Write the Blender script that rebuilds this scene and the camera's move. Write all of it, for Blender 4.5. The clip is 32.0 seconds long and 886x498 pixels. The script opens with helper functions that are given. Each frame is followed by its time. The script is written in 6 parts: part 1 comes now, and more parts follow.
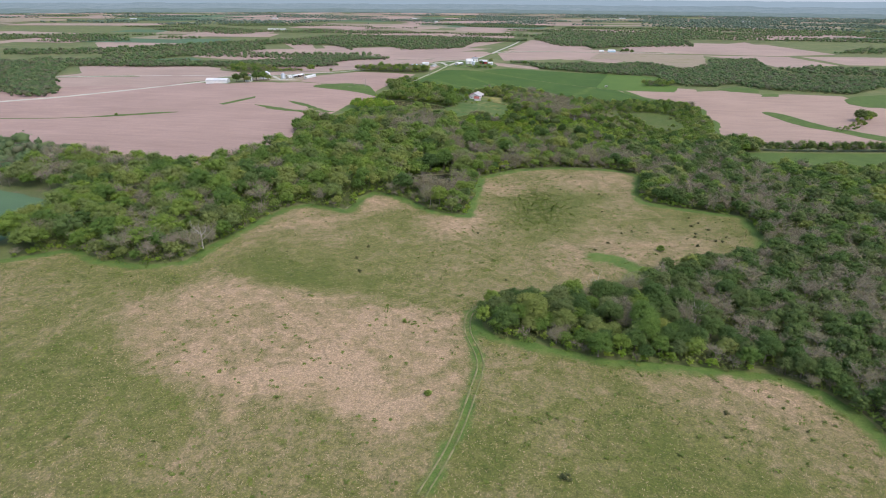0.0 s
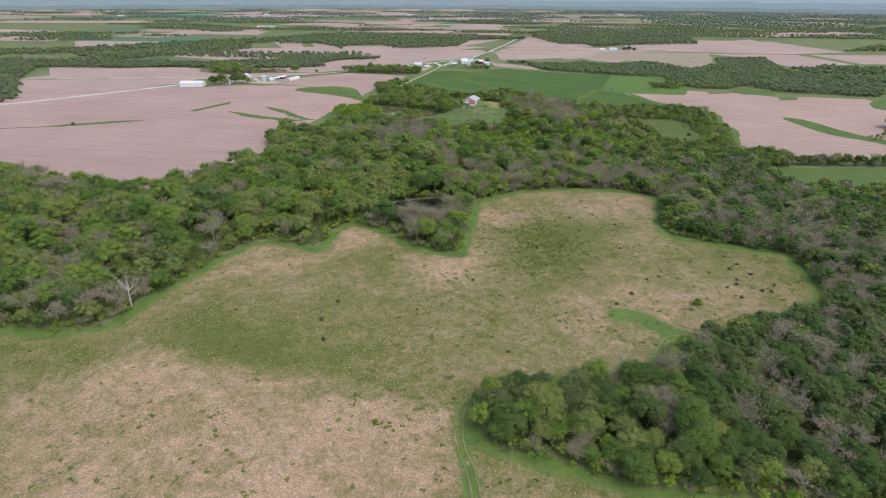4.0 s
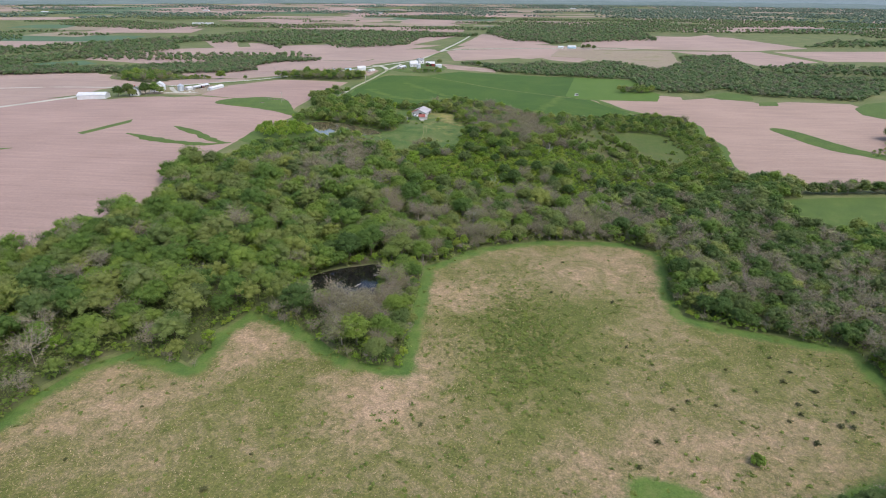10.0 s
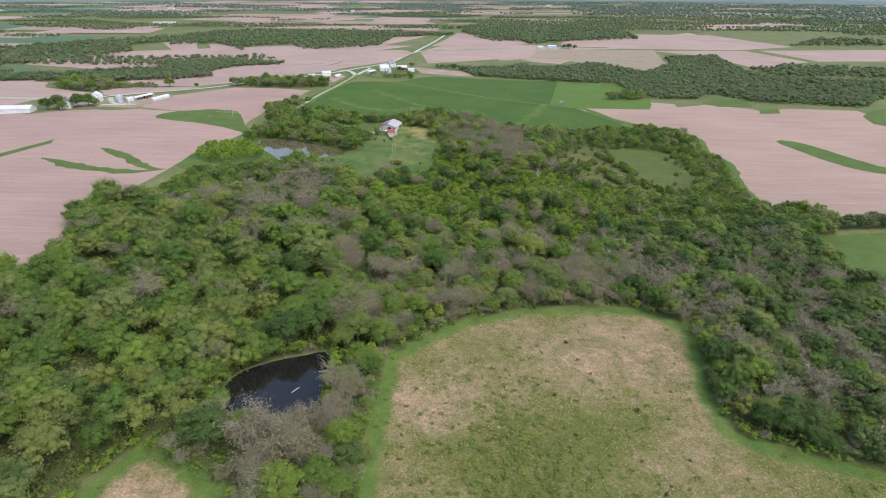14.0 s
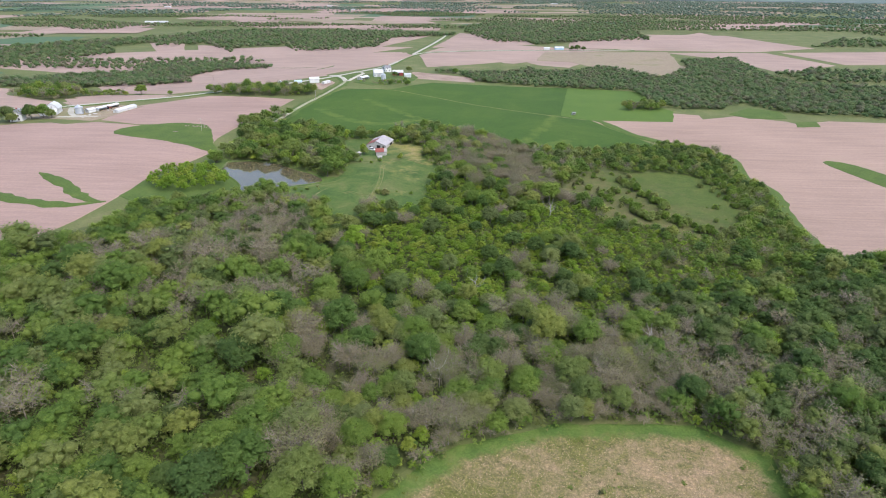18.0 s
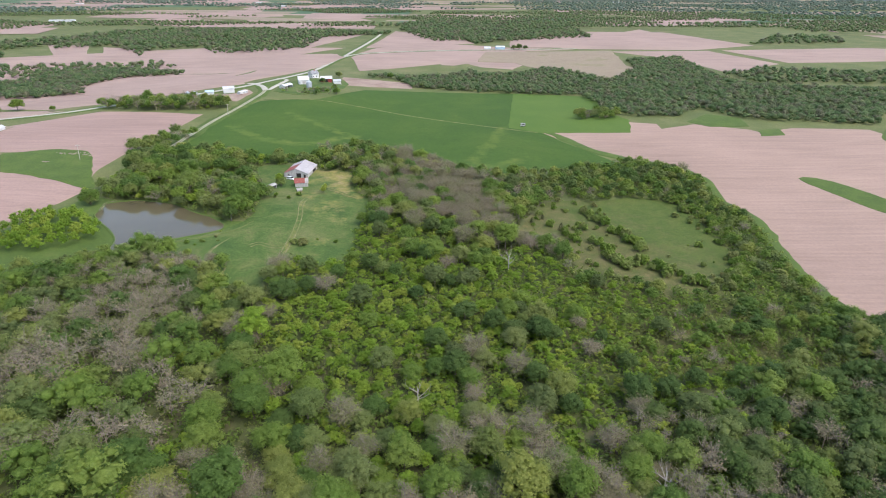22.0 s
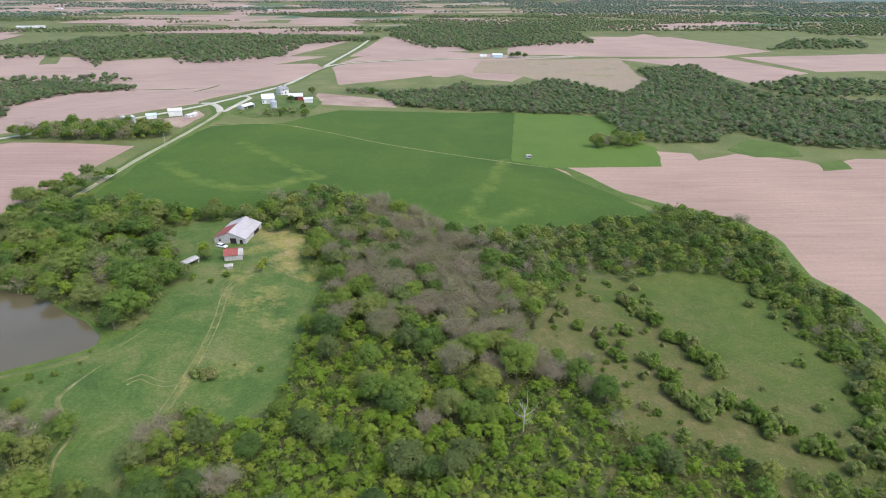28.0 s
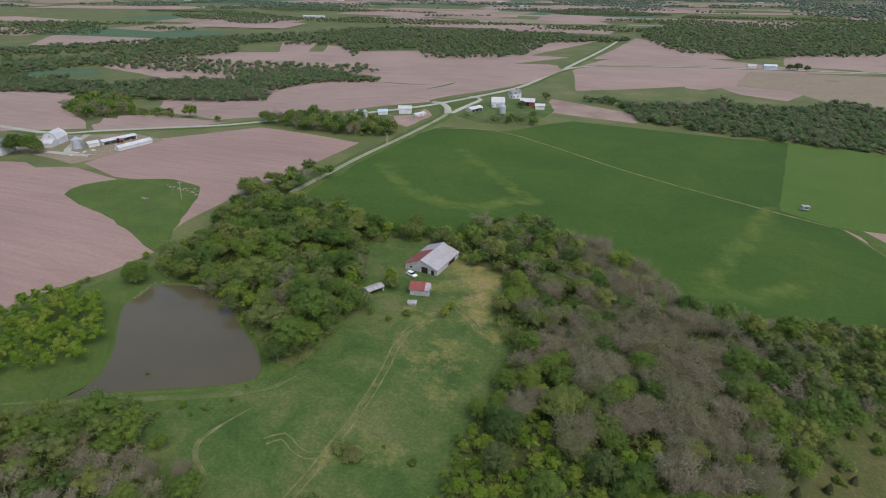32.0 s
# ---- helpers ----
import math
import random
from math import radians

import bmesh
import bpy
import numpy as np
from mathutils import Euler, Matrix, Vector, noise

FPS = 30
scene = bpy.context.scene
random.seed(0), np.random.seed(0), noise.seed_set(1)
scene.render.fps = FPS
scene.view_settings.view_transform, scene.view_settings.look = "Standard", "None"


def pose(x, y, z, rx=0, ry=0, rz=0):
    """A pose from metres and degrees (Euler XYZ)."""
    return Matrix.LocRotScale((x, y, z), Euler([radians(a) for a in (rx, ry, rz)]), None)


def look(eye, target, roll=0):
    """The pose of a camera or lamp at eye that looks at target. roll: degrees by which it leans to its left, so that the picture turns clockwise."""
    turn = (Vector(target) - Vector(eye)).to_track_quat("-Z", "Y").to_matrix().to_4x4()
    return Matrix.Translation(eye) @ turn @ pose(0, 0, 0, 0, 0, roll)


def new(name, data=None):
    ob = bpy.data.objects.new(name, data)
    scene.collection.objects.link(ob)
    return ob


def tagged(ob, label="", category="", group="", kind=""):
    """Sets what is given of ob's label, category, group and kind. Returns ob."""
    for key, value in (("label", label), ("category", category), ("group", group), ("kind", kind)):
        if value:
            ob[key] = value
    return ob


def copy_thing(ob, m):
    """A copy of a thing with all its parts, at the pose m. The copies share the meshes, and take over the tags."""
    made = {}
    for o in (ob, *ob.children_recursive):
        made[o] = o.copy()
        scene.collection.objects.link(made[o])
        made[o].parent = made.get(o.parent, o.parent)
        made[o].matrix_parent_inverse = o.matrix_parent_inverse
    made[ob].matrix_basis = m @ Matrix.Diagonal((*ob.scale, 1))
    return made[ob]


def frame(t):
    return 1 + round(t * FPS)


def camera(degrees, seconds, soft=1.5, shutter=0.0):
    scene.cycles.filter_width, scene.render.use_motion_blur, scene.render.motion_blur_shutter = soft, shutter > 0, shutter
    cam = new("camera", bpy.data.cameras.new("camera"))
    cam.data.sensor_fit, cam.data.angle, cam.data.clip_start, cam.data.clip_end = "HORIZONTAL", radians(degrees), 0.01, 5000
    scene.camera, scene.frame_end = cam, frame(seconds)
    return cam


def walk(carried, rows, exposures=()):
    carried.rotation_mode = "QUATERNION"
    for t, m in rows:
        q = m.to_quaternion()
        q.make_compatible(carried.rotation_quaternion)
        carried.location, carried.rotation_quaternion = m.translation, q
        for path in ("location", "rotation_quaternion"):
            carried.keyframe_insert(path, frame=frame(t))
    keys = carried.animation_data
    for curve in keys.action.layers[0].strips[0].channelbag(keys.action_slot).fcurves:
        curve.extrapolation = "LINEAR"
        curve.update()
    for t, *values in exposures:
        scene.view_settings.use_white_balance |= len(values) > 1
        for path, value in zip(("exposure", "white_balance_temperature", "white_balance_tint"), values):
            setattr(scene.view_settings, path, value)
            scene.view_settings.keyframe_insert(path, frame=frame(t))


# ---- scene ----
cam = camera(73.7, 32.0, soft=1.0)
PATH = [
    (0, (9.604, 10.849, 98.895), (9.277, 12.661, 98.113), 0.4),
    (1, (7.96, 23.04, 99.422), (7.634, 24.849, 98.635), 0.5),
    (2, (6.848, 35.814, 99.217), (6.518, 37.622, 98.428), 0.4),
    (2.5, (6.095, 42.583, 99.166), (5.762, 44.39, 98.376), 0.4),
    (4.5, (3.18, 70.59, 98.778), (2.888, 72.403, 97.985), 0.2),
    (5, (2.994, 77.174, 98.943), (2.742, 78.993, 98.151), 0.2),
    (5.5, (2.199, 83.711, 99.109), (1.992, 85.534, 98.314), 0.3),
    (6, (1.356, 90.478, 99.113), (1.177, 92.304, 98.316), 0.3),
    (7, (0.386, 103.774, 99.24), (0.208, 105.599, 98.442), 0.3),
    (8, (-0.862, 117.287, 99.524), (-1.04, 119.111, 98.723), 0.3),
    (9, (-1.813, 132.031, 99.85), (-1.993, 133.853, 99.046), 0.3),
    (10, (-2.917, 147.606, 100.258), (-3.095, 149.427, 99.45), 0.3),
    (11, (-4.067, 162.512, 100.632), (-4.245, 164.332, 99.822), 0.3),
    (12, (-3.876, 177.509, 100.46), (-4.06, 179.328, 99.649), 0.2),
    (12.5, (-4.486, 184.994, 100.694), (-4.646, 186.815, 99.882), 0.2),
    (13, (-4.538, 192.804, 100.908), (-4.668, 194.626, 100.094), 0.2),
    (13.5, (-5.034, 200.936, 101.084), (-5.141, 202.758, 100.267), 0.2),
    (14, (-5.09, 208.639, 101.222), (-5.198, 210.461, 100.405), 0.2),
    (14.5, (-5.161, 216.672, 101.394), (-5.268, 218.493, 100.575), 0.2),
    (16.5, (-5.318, 247.033, 101.186), (-5.429, 248.854, 100.367), 0.2),
    (17, (-4.832, 254.697, 101.149), (-4.947, 256.517, 100.328), 0.2),
    (18, (-4.55, 269.756, 100.676), (-4.668, 271.576, 99.854), 0.2),
    (19, (-5.196, 285.105, 100.776), (-5.302, 286.924, 99.952), 0.2),
    (20, (-5.485, 301.103, 101.093), (-5.567, 302.922, 100.265), 0.2),
    (20.5, (-5.357, 309.075, 101.257), (-5.368, 310.895, 100.427), 0.2),
    (21, (-4.856, 316.932, 101.308), (-4.799, 318.751, 100.477), 0.3),
    (21.5, (-4.212, 324.428, 101.309), (-4.146, 326.246, 100.477), 0.3),
    (22, (-3.168, 332.318, 101.188), (-3.104, 334.135, 100.355), 0.3),
    (23, (-1.917, 347.933, 100.679), (-1.851, 349.751, 99.847), 0.3),
    (24, (0.351, 363.93, 99.876), (0.413, 365.75, 99.048), 0.3),
    (25, (1.866, 380.318, 99.465), (1.929, 382.137, 98.637), 0.2),
    (25.5, (3.604, 388.018, 99.196), (3.663, 389.838, 98.368), 0.1),
    (27.5, (4.748, 415.392, 98.773), (4.817, 417.212, 97.946), -0.3),
    (28, (4.612, 422.122, 99.051), (4.689, 423.942, 98.226), 0.1),
    (28.5, (4.65, 428.012, 99.292), (4.714, 429.833, 98.468), 0.5),
    (29, (4.883, 433.758, 99.271), (4.814, 435.578, 98.443), 0.1),
    (29.5, (5.135, 439.518, 99.259), (4.936, 441.327, 98.429), -0.3),
    (30, (5.246, 444.931, 99.374), (4.925, 446.722, 98.544), -0.3),
    (30.5, (4.02, 451.051, 99.461), (3.583, 452.816, 98.629), -0.4),
    (31, (2.222, 457.13, 99.699), (1.707, 458.872, 98.863), -0.2),
    (31.5, (0.989, 462.974, 99.627), (0.425, 464.7, 98.789), 0.1),
    (32, (-0.064, 468.088, 99.646), (-0.68, 469.796, 98.808), 0.4),
]
walk(cam, [(t, look(eye, target, roll)) for t, eye, target, roll in PATH],
     exposures=[(0, 0.9), (13, 1.01), (20, 1.18), (30, 1.12), (31.4, 0.92), (32, 0.37)])

# ---------------------------------------------------------------- light
world = bpy.data.worlds.new("world")
scene.world = world
world.use_nodes = True
wt = world.node_tree
sky = wt.nodes.new("ShaderNodeTexSky")
sky.sky_type, sky.sun_disc = "NISHITA", False
SUN_ELEVATION, SUN_TURN = radians(56), radians(128)
sky.sun_elevation, sky.sun_rotation = SUN_ELEVATION, SUN_TURN
sky.dust_density, sky.ozone_density = 2.5, 1.0
wt.links.new(sky.outputs[0], wt.nodes["Background"].inputs[0])
wt.nodes["Background"].inputs[1].default_value = 0.15
sun = new("sun", bpy.data.lights.new("sun", "SUN"))
sun.data.energy, sun.data.angle, sun.data.color = 1.0, radians(42), (1.0, 0.965, 0.98)
sun.matrix_world = look(
    (1000 * math.sin(SUN_TURN) * math.cos(SUN_ELEVATION), 1000 * math.cos(SUN_TURN) * math.cos(SUN_ELEVATION), 1000 * math.sin(SUN_ELEVATION)),
    (0, 0, 0))

# ---------------------------------------------------------------- plan
PRAIRIE = [(-215, 187), (-197, 201), (-186, 211), (-166, 202), (-146, 202), (-133, 209), (-131, 230), (-127, 254), (-122, 278), (-112, 289), (-89, 283), (-90, 302), (-85, 317), (-65, 307), (-46, 293), (-29, 290), (-30, 320), (-31, 357), (-8, 380), (19, 390), (51, 391), (67, 382), (61, 341), (62, 329), (87, 320), (109, 314), (110, 287), (105, 267), (56, 237), (47, 229), (37, 212), (18, 207), (-1, 202), (-10, 191), (-8, 182), (-3, 178), (18, 173), (34, 170), (49, 171), (79, 171), (90, 164), (95, 156), (100, 140), (104, 100), (120, 40), (140, -120), (-420, -120), (-420, 150)]
TILLED_W = [(-381, 373), (-317, 363), (-259, 338), (-200, 332), (-189, 352), (-191, 378), (-180, 397), (-178, 425), (-192, 457), (-192, 488), (-188, 508), (-186, 532), (-185, 549), (-187, 578), (-176, 613), (-174, 624), (-209, 638), (-254, 653), (-249, 677), (-286, 685), (-306, 678), (-321, 684), (-347, 680), (-367, 669), (-425, 681), (-820, 520), (-800, 250), (-600, 230)]
TILLED_N = [(-287, 693), (-292, 748), (-248, 795), (-168, 781), (-180, 682), (-181, 653), (-179, 639), (-207, 685), (-253, 681)]
GRASS_W = [(-254, 653), (-248, 676), (-207, 685), (-179, 639), (-174, 624), (-209, 638)]
TEAL = [(-232, 255), (-261, 271), (-310, 276), (-353, 268), (-245, 181), (-230, 202), (-224, 213)]
TILLED_E = [(82, 759), (148, 759), (158, 788), (177, 783), (176, 768), (207, 782), (241, 765), (247, 754), (276, 768), (330, 761), (343, 660), (258, 504), (196, 500), (139, 493), (142, 519), (144, 541), (150, 567), (157, 597), (151, 614), (157, 659), (148, 677), (123, 694), (106, 708), (94, 736)]
STRIP_E = [(217, 657), (233, 651), (254, 596), (283, 549), (273, 531), (252, 572), (235, 592), (222, 629)]
PASTURE_E = [(140, 464), (185, 475), (275, 489), (229, 415), (144, 412)]
CROP = [(-144, 804), (-133, 832), (-91, 842), (-78, 861), (-57, 893), (-13, 902), (79, 908), (163, 892), (146, 831), (160, 797), (149, 757), (82, 755), (92, 733), (104, 710), (116, 687), (119, 680), (68, 663), (42, 652), (18, 654), (1, 678), (-34, 699), (-63, 707), (-72, 678), (-94, 677), (-150, 690), (-155, 726), (-151, 753)]
BRIGHT = [(84, 908), (163, 892), (146, 831), (160, 797), (149, 757), (82, 755), (61, 769)]
PASTURE = [(-105, 551), (-96, 562), (-87, 575), (-81, 586), (-83, 608), (-68, 617), (-46, 621), (-33, 617), (-28, 600), (-29, 589), (-33, 573), (-32, 559), (-32, 547), (-34, 540), (-43, 537), (-55, 545), (-61, 529), (-60, 516), (-74, 516), (-79, 529), (-78, 538), (-85, 541), (-95, 536)]
YARD = [(-103, 658), (-94, 670), (-83, 682), (-72, 685), (-59, 658), (-47, 658), (-43, 650), (-42, 633), (-35, 619), (-25, 623), (-11, 622), (-15, 617), (-35, 615), (-49, 613), (-69, 616), (-79, 616), (-88, 629)]
MEADOW = [(37, 579), (57, 610), (73, 624), (82, 615), (105, 624), (121, 621), (130, 608), (131, 592), (128, 572), (127, 555), (126, 540), (108, 517), (93, 517), (80, 522), (71, 528), (62, 528), (54, 532), (57, 549), (52, 562), (40, 564)]
PONDSIDE = [(-195, 546), (-183, 570), (-172, 602), (-166, 615), (-151, 607), (-145, 610), (-123, 599), (-110, 593), (-91, 580), (-84, 580), (-85, 569), (-86, 558), (-85, 545), (-78, 535), (-83, 533), (-98, 542), (-100, 552), (-105, 553), (-121, 546), (-136, 536), (-160, 526)]
POND_A = [(-73, 334), (-72, 344), (-64, 351), (-55, 355), (-49, 357), (-46, 349), (-46, 337), (-43, 325), (-54, 320), (-62, 324), (-69, 329)]
POND_B = [(-155, 603), (-144, 607), (-135, 606), (-123, 602), (-108, 590), (-100, 585), (-94, 579), (-91, 576), (-90, 572), (-93, 568), (-102, 563), (-112, 558), (-120, 554), (-130, 548), (-129, 553), (-131, 561), (-138, 571), (-147, 581), (-153, 589), (-153, 595), (-154, 600)]
THICKET = [(-181, 558), (-183, 570), (-179, 586), (-165, 591), (-145, 575), (-135, 560), (-146, 552), (-162, 545)]
VGRASS_A = [(-308, 545), (-292, 587), (-288, 579), (-302, 542)]
ROAD = [(-443, 702), (-398, 725), (-354, 747), (-308, 777), (-256, 812), (-206, 843), (-157, 897), (-130, 998), (-108, 1174), (-50, 1231), (78, 1277), (241, 1310)]
ROAD_B = [(-109, 1179), (-96, 1340), (-83, 1586)]
LANE = [(-153, 891), (-141, 864), (-145, 817), (-154, 760), (-159, 694)]
TRACK = [(-62, 530), (-60, 545), (-59, 560), (-59, 575), (-60, 588), (-62, 601), (-62, 609), (-60, 615), (-54, 622)]
TRACK_S = [(-12, 106), (-8, 125), (-6, 147), (-6, 162), (-12, 178), (-13, 191), (-8, 199)]
TRACK_D = [(-74, 514), (-78, 527), (-78, 534), (-80, 540), (-85, 543), (-88, 547), (-87, 553), (-84, 561)]
WOOD_E = [(-67, 975), (-43, 1001), (-14, 923), (56, 911), (146, 897), (148, 831), (164, 807), (208, 810), (233, 837), (253, 800), (306, 784), (346, 773), (477, 923), (420, 938), (343, 953), (333, 1050), (360, 1194), (274, 1159), (256, 1070), (198, 985), (155, 1090), (114, 1034), (73, 1023), (52, 1049), (27, 1013), (-16, 980)]
WOOD_A = [(-410, 978), (-374, 983), (-333, 999), (-262, 1011), (-332, 1061), (-378, 1084), (-416, 1050), (-449, 1034)]
WOOD_B = [(-549, 1416), (-522, 1569), (-431, 1626), (-353, 1690), (-192, 1661), (-96, 1561), (-183, 1474), (-180, 1278), (-248, 1223), (-296, 1218), (-346, 1313), (-408, 1278), (-391, 1196)]
WOOD_C = [(-44, 1874), (92, 1989), (348, 1871), (313, 1503), (214, 1455), (85, 1389), (45, 1473), (-49, 1659)]
WOOD_D = [(549, 1379), (684, 1530), (789, 1528), (749, 1401)]
WOOD_F = [(350, 1035), (422, 1087), (507, 1053), (566, 1026), (504, 954), (447, 973), (353, 970)]
FIELD_B = [(-97, 1167), (-95, 1210), (-73, 1289), (6, 1394), (138, 1319), (251, 1307), (154, 1271), (104, 1180), (-19, 1082), (-74, 1035)]
FIELD_C = [(-89, 1288), (-59, 1646), (65, 1505), (85, 1380), (6, 1358)]
FIELD_D = [(157, 1455), (313, 1503), (477, 1709), (479, 1424), (477, 1326), (139, 1327)]
FIELD_E = [(282, 1273), (440, 1284), (469, 1131), (363, 1049), (354, 1133), (330, 1211)]
FIELD_F = [(-610, 1362), (-536, 1345), (-469, 1201), (-511, 1203)]
FIELD_G = [(-500, 1323), (-441, 1300), (-420, 1225), (-465, 1245)]
FIELD_H = [(-789, 1915), (-684, 2034), (-544, 1877), (-531, 1748)]
FIELD_I = [(-227, 1508), (-116, 1561), (-163, 1357), (-180, 1278)]
FIELD_J = [(468, 1290), (712, 1329), (802, 1298), (687, 1165), (488, 1140)]
HEDGE_ROAD = [(-263, 807), (-221, 796), (-184, 791), (-156, 798), (-153, 810), (-188, 825), (-239, 829)]
FIELD_K = [(-480, 707), (-417, 739), (-366, 760), (-388, 780), (-483, 830), (-533, 822), (-590, 769)]
FIELD_L = [(-351, 755), (-385, 792), (-326, 797), (-281, 801), (-307, 776)]
FIELD_M = [(-366, 833), (-391, 872), (-310, 881), (-265, 877), (-313, 901), (-344, 944), (-321, 987), (-207, 1000), (-193, 1024), (-112, 1163), (-123, 1203), (-279, 1185), (-519, 1100), (-635, 1036), (-627, 1012), (-486, 968), (-370, 972)]
WOOD_G = [(-630, 838), (-574, 851), (-521, 865), (-421, 865), (-350, 873), (-309, 887), (-336, 929), (-327, 997), (-269, 1019), (-346, 1063), (-399, 1023), (-413, 985), (-473, 954), (-506, 915), (-571, 907), (-607, 875)]
TEAL_B = [(-607, 875), (-619, 907), (-576, 966), (-618, 996), (-673, 949)]
WOOD_H = [(-739, 908), (-735, 967), (-725, 1033), (-701, 1107), (-688, 1187), (-632, 1270), (-563, 1179), (-595, 1087), (-639, 1040), (-647, 969), (-654, 909)]
WOOD_I = [(-631, 1462), (-615, 1608), (-468, 1675), (-232, 1614), (-51, 1601), (-92, 1529), (-223, 1523), (-457, 1479), (-467, 1369), (-559, 1284)]
WOOD_J = [(-32, 1577), (-40, 1779), (119, 1851), (220, 1620), (325, 1638), (295, 1521), (200, 1502), (83, 1357), (74, 1430), (21, 1403)]
DIRT = [(-86, 969), (-66, 965), (-15, 950), (-14, 918), (-78, 912)]
YARD_R = [(-174, 847), (-161, 854), (-161, 873), (-150, 858), (-154, 824), (-163, 828)]
YARD_C = [(-132, 864), (-131, 907), (-112, 949), (-84, 951), (-74, 918), (-81, 875), (-113, 853)]
YARD_W = [(-365, 705), (-293, 691), (-286, 717), (-285, 748), (-316, 756), (-365, 739), (-387, 725)]
FIELD_N = [(-696, 824), (-667, 846), (-585, 877), (-483, 857), (-435, 750), (-470, 689), (-497, 644), (-515, 623)]
FIELD_O = [(-645, 717), (-569, 859), (-511, 872), (-447, 771), (-431, 685), (-468, 560), (-555, 545), (-587, 523), (-614, 548), (-529, 607)]
WOOD_K = [(-614, 548), (-582, 571), (-528, 582), (-614, 682), (-750, 798), (-881, 871), (-974, 877)]
WOOD_L = [(-735, 926), (-656, 1003), (-518, 1007), (-399, 1005), (-291, 1080), (-337, 1118), (-467, 1097), (-570, 1102), (-691, 1053), (-810, 1015)]
FIELD_P = [(-697, 1062), (-609, 1172), (-503, 1225), (-329, 1310), (-123, 1292), (-234, 1099), (-300, 1061), (-489, 1146), (-617, 1094)]
FIELD_Q = [(-1028, 1274), (-972, 1364), (-847, 1353), (-788, 1244), (-857, 1180), (-919, 1145)]
FIELD_R = [(194, 1488), (347, 1641), (502, 1631), (557, 1367), (428, 1297), (223, 1308)]
TRACK_E = [(-74, 553), (-71, 556), (-67, 554), (-63, 553), (-59, 555)]
TRACK_F = [(-55, 629), (-46, 621), (-41, 616), (-37, 614)]
DAM_PATH = [(-143, 541), (-132, 546), (-119, 552), (-100, 560), (-85, 569), (-79, 580)]
# paler bands in the crop: line and half width
PALE = [([(-138, 752), (-121, 732), (-103, 719), (-87, 712), (-70, 715), (-60, 728)], 7.0), ([(-110, 796), (-89, 774), (-76, 760), (-60, 742), (-49, 733)], 6.0), ([(57, 771), (49, 744), (42, 722), (34, 700), (26, 682)], 6.0), ([(20, 668), (40, 672), (60, 690)], 6.0)]
PLOT_H = [(-233, 844), (-203, 870), (-171, 912), (-149, 976), (-127, 1062), (-108, 1167), (-131, 1208), (-194, 1196), (-292, 1189), (-355, 1187), (-412, 1138), (-450, 1085), (-365, 975), (-312, 951), (-277, 864)]
INLET = [(32, 251), (39, 250), (45, 245), (52, 239), (58, 239)]
INLET_B = [(49, 237), (46, 230), (43, 220)]

# gentle rises and hollows: centre, height, spread
BUMPS = [(-260, 690, 6.5, 120), (-150, 900, 10, 90), (190, 580, -6.5, 100), (20, 240, -3.0, 100), (-112, 1210, 3.5, 150)]
# level places: centre, radius, height
LEVELS = [(-122, 585, 48, 2.2), (-57, 338, 24, -0.8), (-70, 648, 30, 1.0)]


def land(x, y):
    """Height of the ground."""
    x, y = np.asarray(x, float), np.asarray(y, float)
    h = np.zeros(np.broadcast(x, y).shape)
    for cx, cy, a, s in BUMPS:
        h = h + a * np.exp(-((x - cx) ** 2 + (y - cy) ** 2) / (2 * s * s))
    for cx, cy, r, level in LEVELS:
        w = np.clip((1.8 - np.hypot(x - cx, y - cy) / r) / 0.8, 0, 1)
        w = w * w * (3 - 2 * w)
        h = h * (1 - w) + level * w
    return h


def height(x, y):
    return float(land(x, y))


def inside(poly, x, y):
    """Which of the points lie in the polygon."""
    x, y = np.asarray(x, float), np.asarray(y, float)
    hit = np.zeros(x.shape, bool)
    for (x0, y0), (x1, y1) in zip(poly, poly[1:] + poly[:1]):
        if y0 != y1:
            hit ^= ((y0 > y) != (y1 > y)) & (x < (x1 - x0) * (y - y0) / (y1 - y0) + x0)
    return hit


def line_distance(lines, x, y):
    """How far the points lie from the nearest of some lines."""
    x, y = np.asarray(x, float), np.asarray(y, float)
    d = np.full(x.shape, 999.0)
    for line in lines:
        for (x0, y0), (x1, y1) in zip(line, line[1:]):
            dx, dy = x1 - x0, y1 - y0
            t = np.clip(((x - x0) * dx + (y - y0) * dy) / (dx * dx + dy * dy), 0, 1)
            d = np.minimum(d, np.hypot(x - x0 - t * dx, y - y0 - t * dy))
    return d


def curve_through(points, step, closed=False):
    """A smooth line through points, in even steps."""
    p = [Vector((*q, 0)) for q in points]
    n, out = len(p), []
    for i in range(n if closed else n - 1):
        a, b = p[i], p[(i + 1) % n]
        before = p[i - 1] if closed or i else a
        after = p[(i + 2) % n] if closed or i + 2 < n else b
        k = max(1, int((b - a).length / step))
        for j in range(k):
            t = j / k
            out.append((0.5 * (2 * a + (b - before) * t + (2 * before - 5 * a + 4 * b - after) * t * t + (3 * a - before - 3 * b + after) * t ** 3)).to_2d())
    if not closed:
        out.append(p[-1].to_2d())
    return out


# ---------------------------------------------------------------- materials
def material(name, rough=0.9, metal=0.0):
    m = bpy.data.materials.new(name)
    m.use_nodes = True
    b = m.node_tree.nodes["Principled BSDF"]
    b.inputs["Roughness"].default_value, b.inputs["Metallic"].default_value = rough, metal
    b.inputs["Specular IOR Level"].default_value = 0.25
    return m, m.node_tree, b


